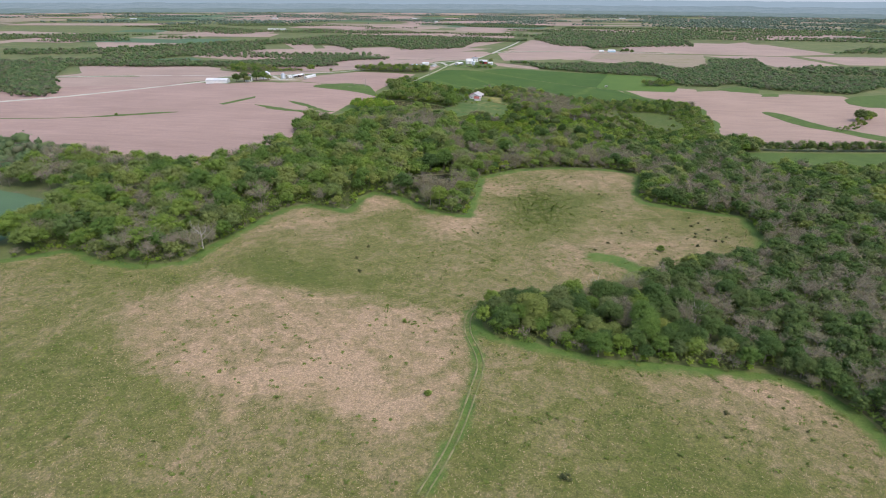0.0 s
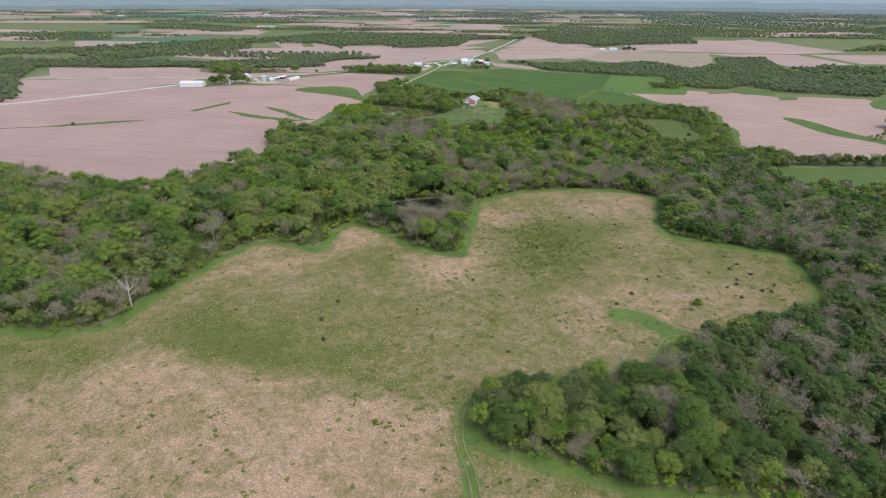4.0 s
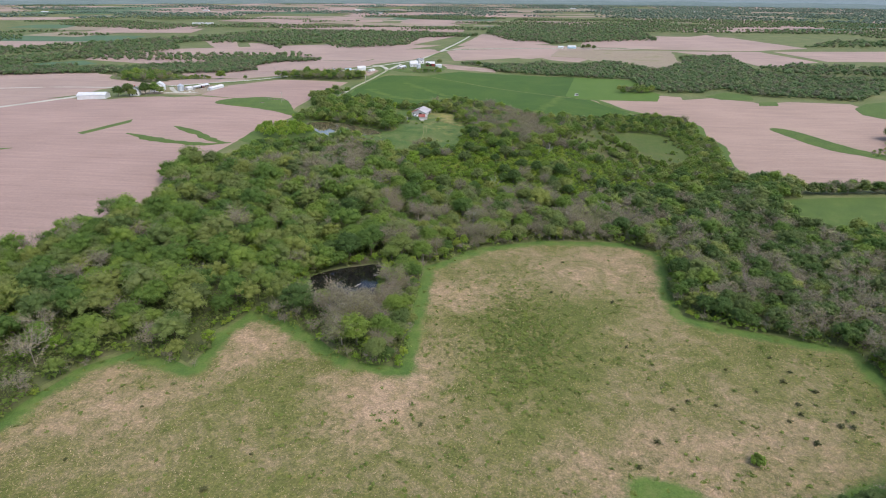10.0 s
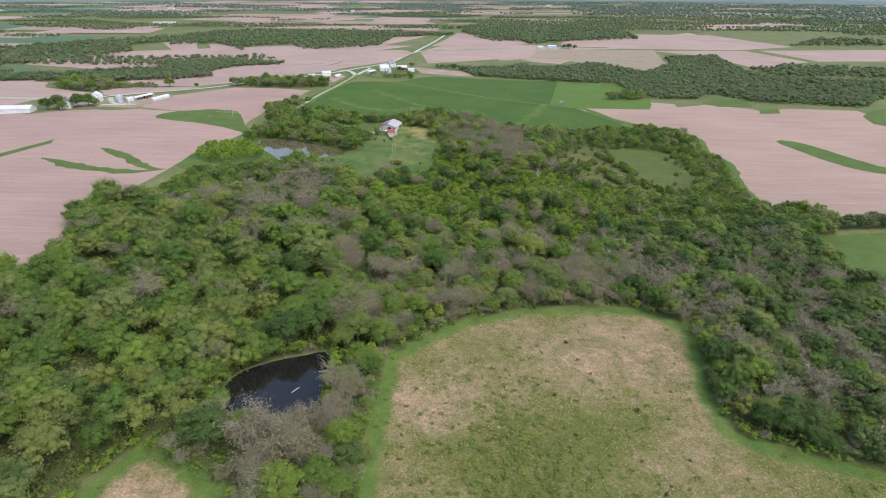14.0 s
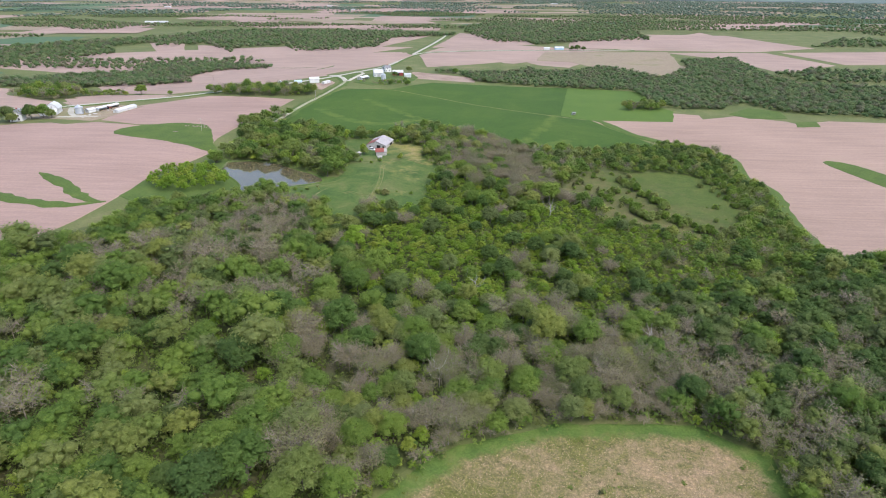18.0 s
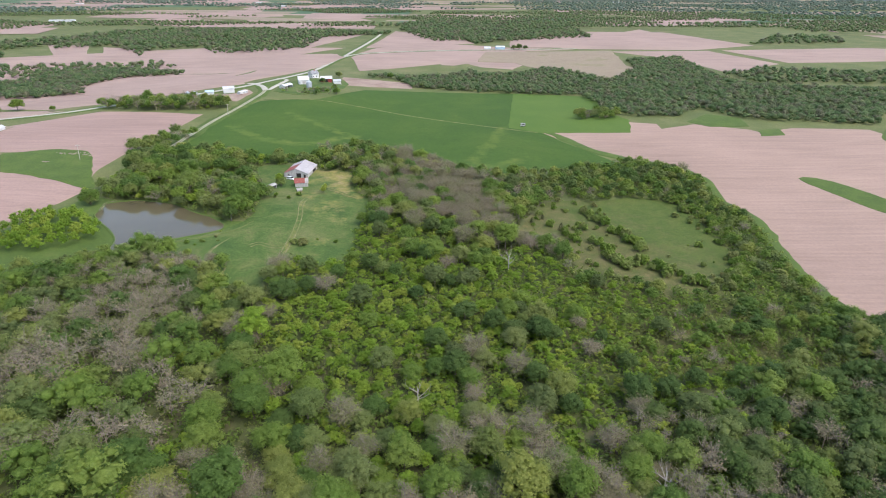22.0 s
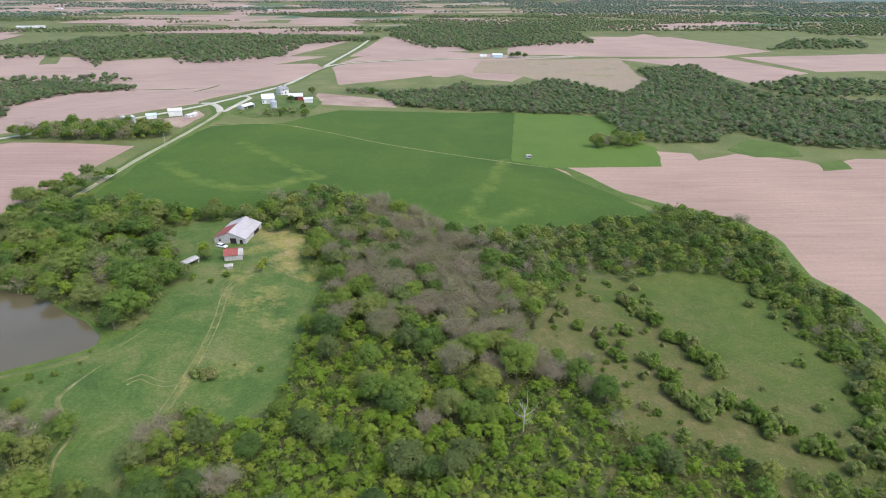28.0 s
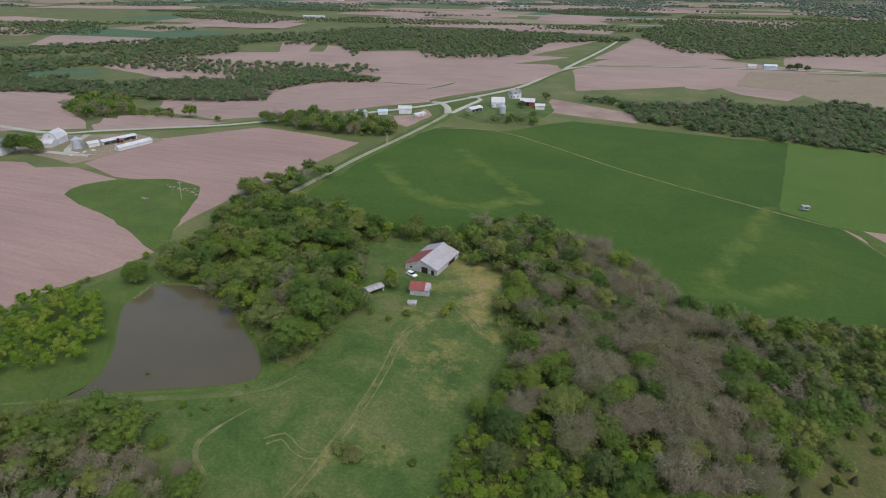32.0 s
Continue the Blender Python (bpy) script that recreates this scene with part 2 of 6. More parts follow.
def noise_of(nt, scale, detail=4.0, rough=0.6, stretch=None, coords="Object", distortion=0.0):
    tc = nt.nodes.new("ShaderNodeTexCoord")
    out = tc.outputs[coords]
    if stretch:
        mp = nt.nodes.new("ShaderNodeMapping")
        mp.inputs["Rotation"].default_value[2] = stretch[0]
        mp.inputs["Scale"].default_value = (stretch[1], stretch[2], 1)
        nt.links.new(out, mp.inputs[0])
        out = mp.outputs[0]
    n = nt.nodes.new("ShaderNodeTexNoise")
    n.inputs["Scale"].default_value, n.inputs["Detail"].default_value, n.inputs["Roughness"].default_value = scale, detail, rough
    n.inputs["Distortion"].default_value = distortion
    nt.links.new(out, n.inputs["Vector"])
    return n.outputs["Fac"]


def ramp(nt, fac, stops):
    r = nt.nodes.new("ShaderNodeValToRGB")
    el = r.color_ramp.elements
    while len(el) < len(stops):
        el.new(0.5)
    for e, (p, c) in zip(el, stops):
        e.position, e.color = p, (*c, 1) if len(c) == 3 else c
    nt.links.new(fac, r.inputs[0])
    return r.outputs[0]


def mix(nt, fac, a, b, kind="MIX"):
    m = nt.nodes.new("ShaderNodeMix")
    m.data_type, m.blend_type = "RGBA", kind
    for value, socket in ((fac, m.inputs[0]), (a, m.inputs[6]), (b, m.inputs[7])):
        if isinstance(value, (int, float)):
            socket.default_value = value
        elif isinstance(value, tuple):
            socket.default_value = (*value, 1)
        else:
            nt.links.new(value, socket)
    return m.outputs[2]


def calc(nt, op, a, b):
    m = nt.nodes.new("ShaderNodeMath")
    m.operation = op
    for value, socket in ((a, m.inputs[0]), (b, m.inputs[1])):
        if isinstance(value, (int, float)):
            socket.default_value = value
        else:
            nt.links.new(value, socket)
    return m.outputs[0]


def bump(nt, b, fac, strength, distance):
    n = nt.nodes.new("ShaderNodeBump")
    n.inputs["Strength"].default_value, n.inputs["Distance"].default_value = strength, distance
    nt.links.new(fac, n.inputs["Height"])
    nt.links.new(n.outputs[0], b.inputs["Normal"])


def two_tone(name, stops, big, fine, rough=0.9, fine_mix=0.6, bumps=0.0, stretch=None, metal=0.0, fine_stops=((0.25, (0.55, 0.55, 0.55)), (0.75, (1.45, 1.45, 1.45)))):
    """Colour by a broad noise, broken up by a fine one."""
    m, nt, b = material(name, rough, metal)
    base = ramp(nt, noise_of(nt, big, 5, 0.6, stretch), stops)
    f = noise_of(nt, fine, 5, 0.7, stretch)
    col = mix(nt, fine_mix, base, ramp(nt, f, fine_stops), "MULTIPLY")
    nt.links.new(col, b.inputs["Base Color"])
    if bumps:
        bump(nt, b, f, 0.6, bumps)
    return m


GRASS = two_tone("grass", [(0.25, (0.082, 0.105, 0.034)), (0.5, (0.11, 0.128, 0.042)), (0.75, (0.16, 0.155, 0.066))], 0.03, 0.9, bumps=0.15)
LUSH = two_tone("lush_grass", [(0.25, (0.055, 0.092, 0.018)), (0.6, (0.075, 0.115, 0.022)), (0.85, (0.12, 0.138, 0.04))], 0.09, 1.1, bumps=0.12)
# leaf litter colour, darkened further for the shade in gaps between trees
FLOOR = two_tone("woodland_floor", [(0.3, (0.066, 0.088, 0.024)), (0.52, (0.088, 0.10, 0.036)), (0.75, (0.13, 0.105, 0.066))], 0.08, 0.8, bumps=0.2)
WHEAT_PALE = two_tone("pale_crop", [(0.3, (0.064, 0.118, 0.018)), (0.6, (0.08, 0.132, 0.021)), (0.85, (0.10, 0.142, 0.028))], 0.02, 0.6, fine_mix=0.25)
TEAL_CROP = two_tone("blue_green_crop", [(0.3, (0.062, 0.112, 0.055)), (0.7, (0.078, 0.135, 0.066))], 0.03, 0.7, fine_mix=0.2)
GRAVEL = two_tone("pale_gravel", [(0.3, (0.32, 0.30, 0.245)), (0.7, (0.43, 0.41, 0.345))], 0.05, 1.5, fine_mix=0.3)
LANE_GRAVEL = two_tone("worn_lane_gravel", [(0.3, (0.25, 0.24, 0.16)), (0.7, (0.38, 0.36, 0.27))], 0.1, 1.2, fine_mix=0.4)
WORN = two_tone("worn_track", [(0.35, (0.10, 0.12, 0.036)), (0.5, (0.145, 0.146, 0.06)), (0.7, (0.225, 0.195, 0.10))], 0.3, 1.3)
GRAZED_PATH = two_tone("trodden_grass", [(0.3, (0.072, 0.105, 0.027)), (0.55, (0.10, 0.125, 0.036)), (0.75, (0.16, 0.155, 0.07))], 0.3, 1.5)
RUT = two_tone("pale_worn_ruts", [(0.3, (0.085, 0.112, 0.032)), (0.5, (0.135, 0.14, 0.052)), (0.7, (0.21, 0.19, 0.10))], 0.35, 1.6)
DIRT_MAT = two_tone("bare_dirt", [(0.3, (0.22, 0.15, 0.115)), (0.7, (0.33, 0.25, 0.2))], 0.05, 0.8)
FALLOW = two_tone("pale_grass", [(0.3, (0.22, 0.175, 0.12)), (0.55, (0.25, 0.20, 0.135)), (0.75, (0.15, 0.155, 0.065))], 0.02, 0.5)


def tilled(name, turn, tone):
    """Bare tilled soil with drill rows and damp patches."""
    m, nt, b = material(name, 0.95)
    base = ramp(nt, noise_of(nt, 0.011, 5, 0.55), [(0.25, tuple(0.84 * c for c in tone)), (0.55, tone), (0.8, tuple(1.1 * c for c in tone))])
    rows = noise_of(nt, 1.0, 3, 0.6, (turn, 0.02, 0.45))
    col = mix(nt, 0.42, base, ramp(nt, rows, [(0.3, (0.78, 0.78, 0.77)), (0.7, (1.2, 1.19, 1.18))]), "MULTIPLY")
    col = mix(nt, 0.5, col, ramp(nt, noise_of(nt, 0.06, 7, 0.7, (turn, 0.25, 1.0)), [(0.3, (0.82, 0.8, 0.78)), (0.5, (1, 1, 1)), (0.7, (1.14, 1.13, 1.1))]), "MULTIPLY")
    col = mix(nt, 0.4, col, ramp(nt, noise_of(nt, 0.7, 6, 0.75), [(0.3, (0.75, 0.75, 0.75)), (0.7, (1.25, 1.25, 1.25))]), "MULTIPLY")
    nt.links.new(col, b.inputs["Base Color"])
    return m


SOIL_W = tilled("tilled_soil_west", 0.35, (0.30, 0.207, 0.172))
SOIL_E = tilled("tilled_soil_east", -0.2, (0.31, 0.218, 0.172))
SOIL_N = tilled("tilled_soil_north", 0.9, (0.31, 0.225, 0.185))


def drifted(name, attribute, base, over, big, fine, edge, rough=0.95, relief=0.12, grain=0.6):
    """Ground cover that gives way to another where an attribute says so, with a ragged edge."""
    m, nt, b = material(name, rough)
    f = noise_of(nt, fine, 6, 0.8)
    low = ramp(nt, noise_of(nt, big, 6, 0.7, distortion=0.5), base)
    high = ramp(nt, noise_of(nt, big * 2.3, 6, 0.7), over)
    at = nt.nodes.new("ShaderNodeAttribute")
    at.attribute_name = attribute
    w = calc(nt, "ADD", at.outputs["Fac"], calc(nt, "MULTIPLY", calc(nt, "SUBTRACT", noise_of(nt, edge, 6, 0.75), 0.5), 1.3))
    bw = nt.nodes.new("ShaderNodeRGBToBW")
    nt.links.new(ramp(nt, w, [(0.28, (0, 0, 0)), (0.62, (1, 1, 1))]), bw.inputs[0])
    col = mix(nt, bw.outputs[0], low, high)
    col = mix(nt, grain, col, ramp(nt, f, [(0.3, (0.52, 0.56, 0.5)), (0.5, (0.97, 0.97, 0.97)), (0.7, (1.55, 1.5, 1.45))]), "MULTIPLY")
    nt.links.new(col, b.inputs["Base Color"])
    bump(nt, b, f, 0.6, relief)
    return m


WHEAT = drifted("green_crop", "pale", [(0.3, (0.034, 0.074, 0.009)), (0.5, (0.044, 0.088, 0.0105)), (0.7, (0.06, 0.102, 0.014))], [(0.35, (0.062, 0.108, 0.018)), (0.52, (0.085, 0.125, 0.02)), (0.7, (0.125, 0.148, 0.03))], 0.016, 0.6, 0.07, 0.9, 0.08, 0.35)
GRAZED = drifted("grazed_grass", "straw", [(0.32, (0.044, 0.085, 0.019)), (0.46, (0.064, 0.108, 0.024)), (0.58, (0.092, 0.122, 0.034)), (0.74, (0.15, 0.145, 0.062))], [(0.32, (0.13, 0.15, 0.036)), (0.5, (0.22, 0.195, 0.062)), (0.7, (0.27, 0.205, 0.11))], 0.075, 1.2, 0.16, 0.95, 0.15, 0.7)
ROUGH_GRASS = drifted("rough_meadow_grass", "straw", [(0.32, (0.05, 0.082, 0.0145)), (0.5, (0.066, 0.096, 0.0185)), (0.7, (0.094, 0.112, 0.027))], [(0.32, (0.07, 0.09, 0.022)), (0.52, (0.10, 0.10, 0.034)), (0.7, (0.145, 0.124, 0.056))], 0.09, 1.4, 0.12, 0.95, 0.2, 0.75)


def prairie_material():
    """Old grassland: straw-coloured dead growth with new green pushing through in drifts."""
    m, nt, b = material("prairie", 0.95)
    at = nt.nodes.new("ShaderNodeAttribute")
    at.attribute_name = "dryness"
    d = calc(nt, "ADD", at.outputs["Fac"], calc(nt, "MULTIPLY", calc(nt, "SUBTRACT", noise_of(nt, 0.045, 8, 0.74, distortion=0.9), 0.5), 1.9))
    d = calc(nt, "ADD", d, calc(nt, "MULTIPLY", calc(nt, "SUBTRACT", noise_of(nt, 0.26, 7, 0.78, distortion=0.6), 0.5), 1.8))
    base = ramp(nt, d, [(0.0, (0.084, 0.10, 0.022)), (0.3, (0.125, 0.124, 0.039)), (0.52, (0.166, 0.144, 0.066)), (0.78, (0.238, 0.18, 0.103)), (1.0, (0.318, 0.228, 0.15))])
    straw = noise_of(nt, 1.5, 7, 0.85)
    clump = noise_of(nt, 0.55, 4, 0.7)
    base = mix(nt, 0.75, base, ramp(nt, clump, [(0.3, (0.5, 0.58, 0.45)), (0.45, (1, 1, 1)), (0.6, (1.05, 1.03, 1.0)), (0.72, (1.3, 1.24, 1.2))]), "MULTIPLY")
    col = mix(nt, 0.65, base, ramp(nt, straw, [(0.34, (0.36, 0.42, 0.32)), (0.5, (0.95, 0.95, 0.92)), (0.62, (1.9, 1.75, 1.6))]), "MULTIPLY")
    yellow = ramp(nt, noise_of(nt, 0.16, 5, 0.7), [(0.62, (0, 0, 0)), (0.75, (1, 1, 1))])
    yb = nt.nodes.new("ShaderNodeRGBToBW")
    nt.links.new(yellow, yb.inputs[0])
    col = mix(nt, calc(nt, "MULTIPLY", yb.outputs[0], 0.4), col, (0.22, 0.205, 0.03))
    at = nt.nodes.new("ShaderNodeAttribute")
    at.attribute_name = "rim"
    rim = calc(nt, "ADD", at.outputs["Fac"], calc(nt, "MULTIPLY", calc(nt, "SUBTRACT", noise_of(nt, 0.16, 7, 0.8), 0.5), 1.7))
    rb = nt.nodes.new("ShaderNodeRGBToBW")
    nt.links.new(ramp(nt, rim, [(0.25, (0, 0, 0)), (0.66, (1, 1, 1))]), rb.inputs[0])
    lush = mix(nt, 0.8, ramp(nt, noise_of(nt, 0.14, 5), [(0.3, (0.058, 0.108, 0.022)), (0.55, (0.085, 0.135, 0.027)), (0.75, (0.13, 0.15, 0.046))]), ramp(nt, straw, [(0.3, (0.6, 0.62, 0.6)), (0.7, (1.45, 1.4, 1.4))]), "MULTIPLY")
    col = mix(nt, rb.outputs[0], col, lush)
    nt.links.new(col, b.inputs["Base Color"])
    bump(nt, b, straw, 0.7, 0.25)
    return m


PRAIRIE_MAT = prairie_material()


def leaf_material(name, stops, through_light=0.3):
    """Foliage: each tree has its own green, each spray its own shade of it."""
    m, nt, b = material(name, 0.7)
    at = nt.nodes.new("ShaderNodeAttribute")
    at.attribute_name = "tint"
    info = nt.nodes.new("ShaderNodeObjectInfo")
    which = calc(nt, "FRACT", calc(nt, "ADD", at.outputs["Fac"], info.outputs["Random"]), 0.0)
    geo = nt.nodes.new("ShaderNodeNewGeometry")
    col = ramp(nt, which, stops)
    col = mix(nt, 0.75, col, ramp(nt, geo.outputs["Random Per Island"], [(0.0, (0.84, 0.86, 0.82)), (0.5, (1, 1, 1)), (1.0, (1.22, 1.18, 1.16))]), "MULTIPLY")
    grain = noise_of(nt, 3.0, 4, 0.8)
    col = mix(nt, 0.7, col, ramp(nt, grain, [(0.32, (0.72, 0.75, 0.7)), (0.68, (1.4, 1.36, 1.32))]), "MULTIPLY")
    bump(nt, b, grain, 0.6, 0.2)
    nt.links.new(col, b.inputs["Base Color"])
    tr = nt.nodes.new("ShaderNodeBsdfTranslucent")
    nt.links.new(col, tr.inputs[0])
    ms = nt.nodes.new("ShaderNodeMixShader")
    ms.inputs[0].default_value = through_light
    nt.links.new(b.outputs[0], ms.inputs[1])
    nt.links.new(tr.outputs[0], ms.inputs[2])
    nt.links.new(ms.outputs[0], nt.nodes["Material Output"].inputs[0])
    return m


LEAF = leaf_material("broad_leaves", [(0.0, (0.126, 0.208, 0.054)), (0.25, (0.184, 0.276, 0.062)), (0.5, (0.242, 0.326, 0.069)), (0.68, (0.23, 0.275, 0.112)), (0.85, (0.294, 0.33, 0.091)), (1.0, (0.163, 0.23, 0.078))], 0.62)
# dark green leaf tone; in the east wood it also stands in for shade
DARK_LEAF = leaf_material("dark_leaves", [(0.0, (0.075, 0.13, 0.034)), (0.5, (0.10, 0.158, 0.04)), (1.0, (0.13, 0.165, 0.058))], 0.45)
YOUNG_LEAF = leaf_material("young_leaves", [(0.0, (0.20, 0.315, 0.044)), (0.5, (0.265, 0.385, 0.054)), (1.0, (0.34, 0.40, 0.076))], 0.63)
BUD = leaf_material("opening_buds", [(0.0, (0.212, 0.185, 0.112)), (0.35, (0.2, 0.188, 0.096)), (0.55, (0.155, 0.182, 0.064)), (0.8, (0.215, 0.182, 0.122)), (1.0, (0.172, 0.185, 0.07))])
SHRUB_LEAF = leaf_material("shrub_leaves", [(0.0, (0.16, 0.25, 0.045)), (0.4, (0.21, 0.30, 0.058)), (0.75, (0.26, 0.315, 0.10)), (1.0, (0.28, 0.285, 0.12))], 0.6)
UNDER_LEAF = leaf_material("undergrowth_leaves", [(0.0, (0.13, 0.20, 0.042)), (0.4, (0.165, 0.235, 0.048)), (0.75, (0.18, 0.225, 0.06)), (1.0, (0.17, 0.18, 0.07))], 0.6)
CEDAR_LEAF = leaf_material("cedar_needles", [(0.0, (0.055, 0.065, 0.022)), (1.0, (0.085, 0.085, 0.03))], 0.1)
# lighter, bluer greens: some distance haze is mixed into this leaf colour
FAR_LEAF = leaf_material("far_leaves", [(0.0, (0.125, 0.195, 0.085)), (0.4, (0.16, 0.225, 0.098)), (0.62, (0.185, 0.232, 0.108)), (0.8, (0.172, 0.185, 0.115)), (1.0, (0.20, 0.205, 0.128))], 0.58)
PALE_BARK = two_tone("pale_grey_bark", [(0.3, (0.25, 0.215, 0.18)), (0.7, (0.38, 0.34, 0.295))], 0.8, 6.0, bumps=0.03)
BARK = two_tone("grey_bark", [(0.3, (0.14, 0.115, 0.09)), (0.7, (0.24, 0.205, 0.17))], 0.8, 6.0, bumps=0.03)
TWIG = two_tone("bare_twigs", [(0.3, (0.20, 0.172, 0.125)), (0.7, (0.30, 0.26, 0.20))], 0.7, 4.0)
DEAD = two_tone("bleached_wood", [(0.3, (0.32, 0.29, 0.25)), (0.7, (0.48, 0.44, 0.39))], 0.7, 4.0)
STRAW = two_tone("straw", [(0.3, (0.25, 0.19, 0.10)), (0.7, (0.38, 0.29, 0.175))], 0.2, 2.0)
HERB = two_tone("low_herbs", [(0.3, (0.08, 0.112, 0.022)), (0.7, (0.132, 0.156, 0.031))], 0.1, 2.0)
WATER_A, _nt, _b = material("dark_pond_water", 0.06)
_b.inputs["Base Color"].default_value, _b.inputs["Specular IOR Level"].default_value = (0.012, 0.011, 0.010, 1), 0.5
bump(_nt, _b, noise_of(_nt, 0.6, 3, 0.5), 0.12, 0.02)
WATER_B, _nt, _b = material("silty_pond_water", 0.05)
_nt.links.new(ramp(_nt, noise_of(_nt, 0.03, 3, 0.5), [(0.3, (0.085, 0.073, 0.041)), (0.7, (0.105, 0.09, 0.052))]), _b.inputs["Base Color"])
_b.inputs["Specular IOR Level"].default_value = 0.32
bump(_nt, _b, noise_of(_nt, 0.9, 3, 0.5), 0.06, 0.02)
WHITE = two_tone("white_paint", [(0.3, (0.50, 0.50, 0.49)), (0.7, (0.64, 0.64, 0.63))], 0.3, 3.0, rough=0.6, fine_mix=0.25)
WHITE_METAL = two_tone("white_metal_roof", [(0.3, (0.46, 0.46, 0.46)), (0.7, (0.58, 0.58, 0.58))], 0.25, 2.0, rough=0.5, fine_mix=0.25)
OLD_TIN = two_tone("dull_old_tin", [(0.3, (0.27, 0.26, 0.25)), (0.7, (0.42, 0.4, 0.38))], 0.6, 3.0, rough=0.6)
TIN = two_tone("weathered_tin", [(0.25, (0.34, 0.32, 0.31)), (0.6, (0.43, 0.40, 0.395)), (0.85, (0.38, 0.31, 0.285))], 0.35, 2.5, rough=0.55, fine_mix=0.35, metal=0.1)
RUST = two_tone("red_rusted_tin", [(0.25, (0.19, 0.055, 0.045)), (0.6, (0.27, 0.085, 0.07)), (0.85, (0.33, 0.16, 0.13))], 0.5, 3.0, rough=0.7)
GREY_BOARD = two_tone("weathered_boards", [(0.25, (0.30, 0.28, 0.26)), (0.6, (0.48, 0.46, 0.44)), (0.85, (0.62, 0.6, 0.58))], 0.6, 3.5, stretch=(0, 2.5, 2.5))
STEEL = two_tone("galvanised_steel", [(0.3, (0.42, 0.44, 0.47)), (0.7, (0.55, 0.57, 0.60))], 0.5, 3.0, rough=0.4, fine_mix=0.2, metal=0.5)
BLUE_METAL = two_tone("pale_blue_metal", [(0.3, (0.35, 0.47, 0.58)), (0.7, (0.45, 0.56, 0.66))], 0.3, 3.0, rough=0.5, fine_mix=0.15)
BARN_RED = two_tone("barn_red_paint", [(0.3, (0.22, 0.045, 0.04)), (0.7, (0.32, 0.08, 0.07))], 0.4, 3.0)
SHINGLE = two_tone("grey_shingles", [(0.3, (0.17, 0.17, 0.18)), (0.7, (0.27, 0.27, 0.28))], 0.5, 4.0)
FIELD_STONE = two_tone("tan_field_stone", [(0.3, (0.17, 0.145, 0.105)), (0.7, (0.30, 0.265, 0.205))], 0.9, 4.0)
RUBBER = two_tone("black_rubber", [(0.3, (0.015, 0.015, 0.015)), (0.7, (0.03, 0.03, 0.03))], 2.0, 9.0)
GLASS, _nt, _b = material("dark_glass", 0.08)
_b.inputs["Base Color"].default_value, _b.inputs["Specular IOR Level"].default_value = (0.02, 0.024, 0.028, 1), 0.6
CAR_WHITE, _nt, _b = material("white_car_paint", 0.25)
_b.inputs["Base Color"].default_value = (0.8, 0.8, 0.8, 1)
# near-black slab colour: the shade inside openings, painted on
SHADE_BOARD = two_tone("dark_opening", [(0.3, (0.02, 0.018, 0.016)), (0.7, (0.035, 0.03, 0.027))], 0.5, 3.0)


# ---------------------------------------------------------------- mesh helpers
def mesh_of(name, verts, faces, mats, smooth=False, **attributes):
    me = bpy.data.meshes.new(name)
    verts = np.asarray(verts, np.float32).reshape(-1, 3)
    faces = [f for f in faces] if not isinstance(faces, np.ndarray) else faces
    if isinstance(faces, np.ndarray):
        n, k = faces.shape
        me.vertices.add(len(verts))
        me.vertices.foreach_set("co", verts.ravel())
        me.loops.add(n * k)
        me.loops.foreach_set("vertex_index", faces.astype(np.int32).ravel())
        me.polygons.add(n)
        me.polygons.foreach_set("loop_start", np.arange(0, n * k, k, dtype=np.int32))
        me.update(calc_edges=True)
    else:
        me.from_pydata(verts.tolist(), [], faces)
    for m in mats if isinstance(mats, (list, tuple)) else [mats]:
        me.materials.append(m)
    if smooth:
        me.polygons.foreach_set("use_smooth", np.ones(len(me.polygons), bool))
    for key, (domain, values) in attributes.items():
        me.attributes.new(key, "FLOAT", domain).data.foreach_set("value", np.asarray(values, np.float32))
    return me


def part(name, data, mat, parent, label="", at=None):
    """One mesh, from a bmesh or a mesh, under a thing or a part."""
    if isinstance(data, bmesh.types.BMesh):
        me = bpy.data.meshes.new(name)
        data.to_mesh(me)
        data.free()
        me.materials.append(mat)
    else:
        me = data
    ob = new(name, me)
    ob.parent = parent
    if at is not None:
        ob.matrix_basis = at
    return tagged(ob, label)


def thing(name, m, label, category, group=""):
    ob = new(name)
    ob.empty_display_size = 0.2
    ob.matrix_basis = m
    return tagged(ob, label, category, group)


def box(bm, x0, x1, y0, y1, z0, z1):
    v = [bm.verts.new(p) for p in ((x0, y0, z0), (x1, y0, z0), (x1, y1, z0), (x0, y1, z0), (x0, y0, z1), (x1, y0, z1), (x1, y1, z1), (x0, y1, z1))]
    for f in ((3, 2, 1, 0), (4, 5, 6, 7), (0, 1, 5, 4), (1, 2, 6, 5), (2, 3, 7, 6), (3, 0, 4, 7)):
        bm.faces.new([v[i] for i in f])


def boxed(*spans):
    bm = bmesh.new()
    for s in spans:
        box(bm, *s)
    return bm


def prism(bm, outline, y0, y1):
    """An outline in x and z, drawn out from y0 to y1."""
    a = [bm.verts.new((x, y0, z)) for x, z in outline]
    b = [bm.verts.new((x, y1, z)) for x, z in outline]
    bm.faces.new(a)
    bm.faces.new(b[::-1])
    for i in range(len(a)):
        j = (i + 1) % len(a)
        bm.faces.new((a[j], a[i], b[i], b[j]))


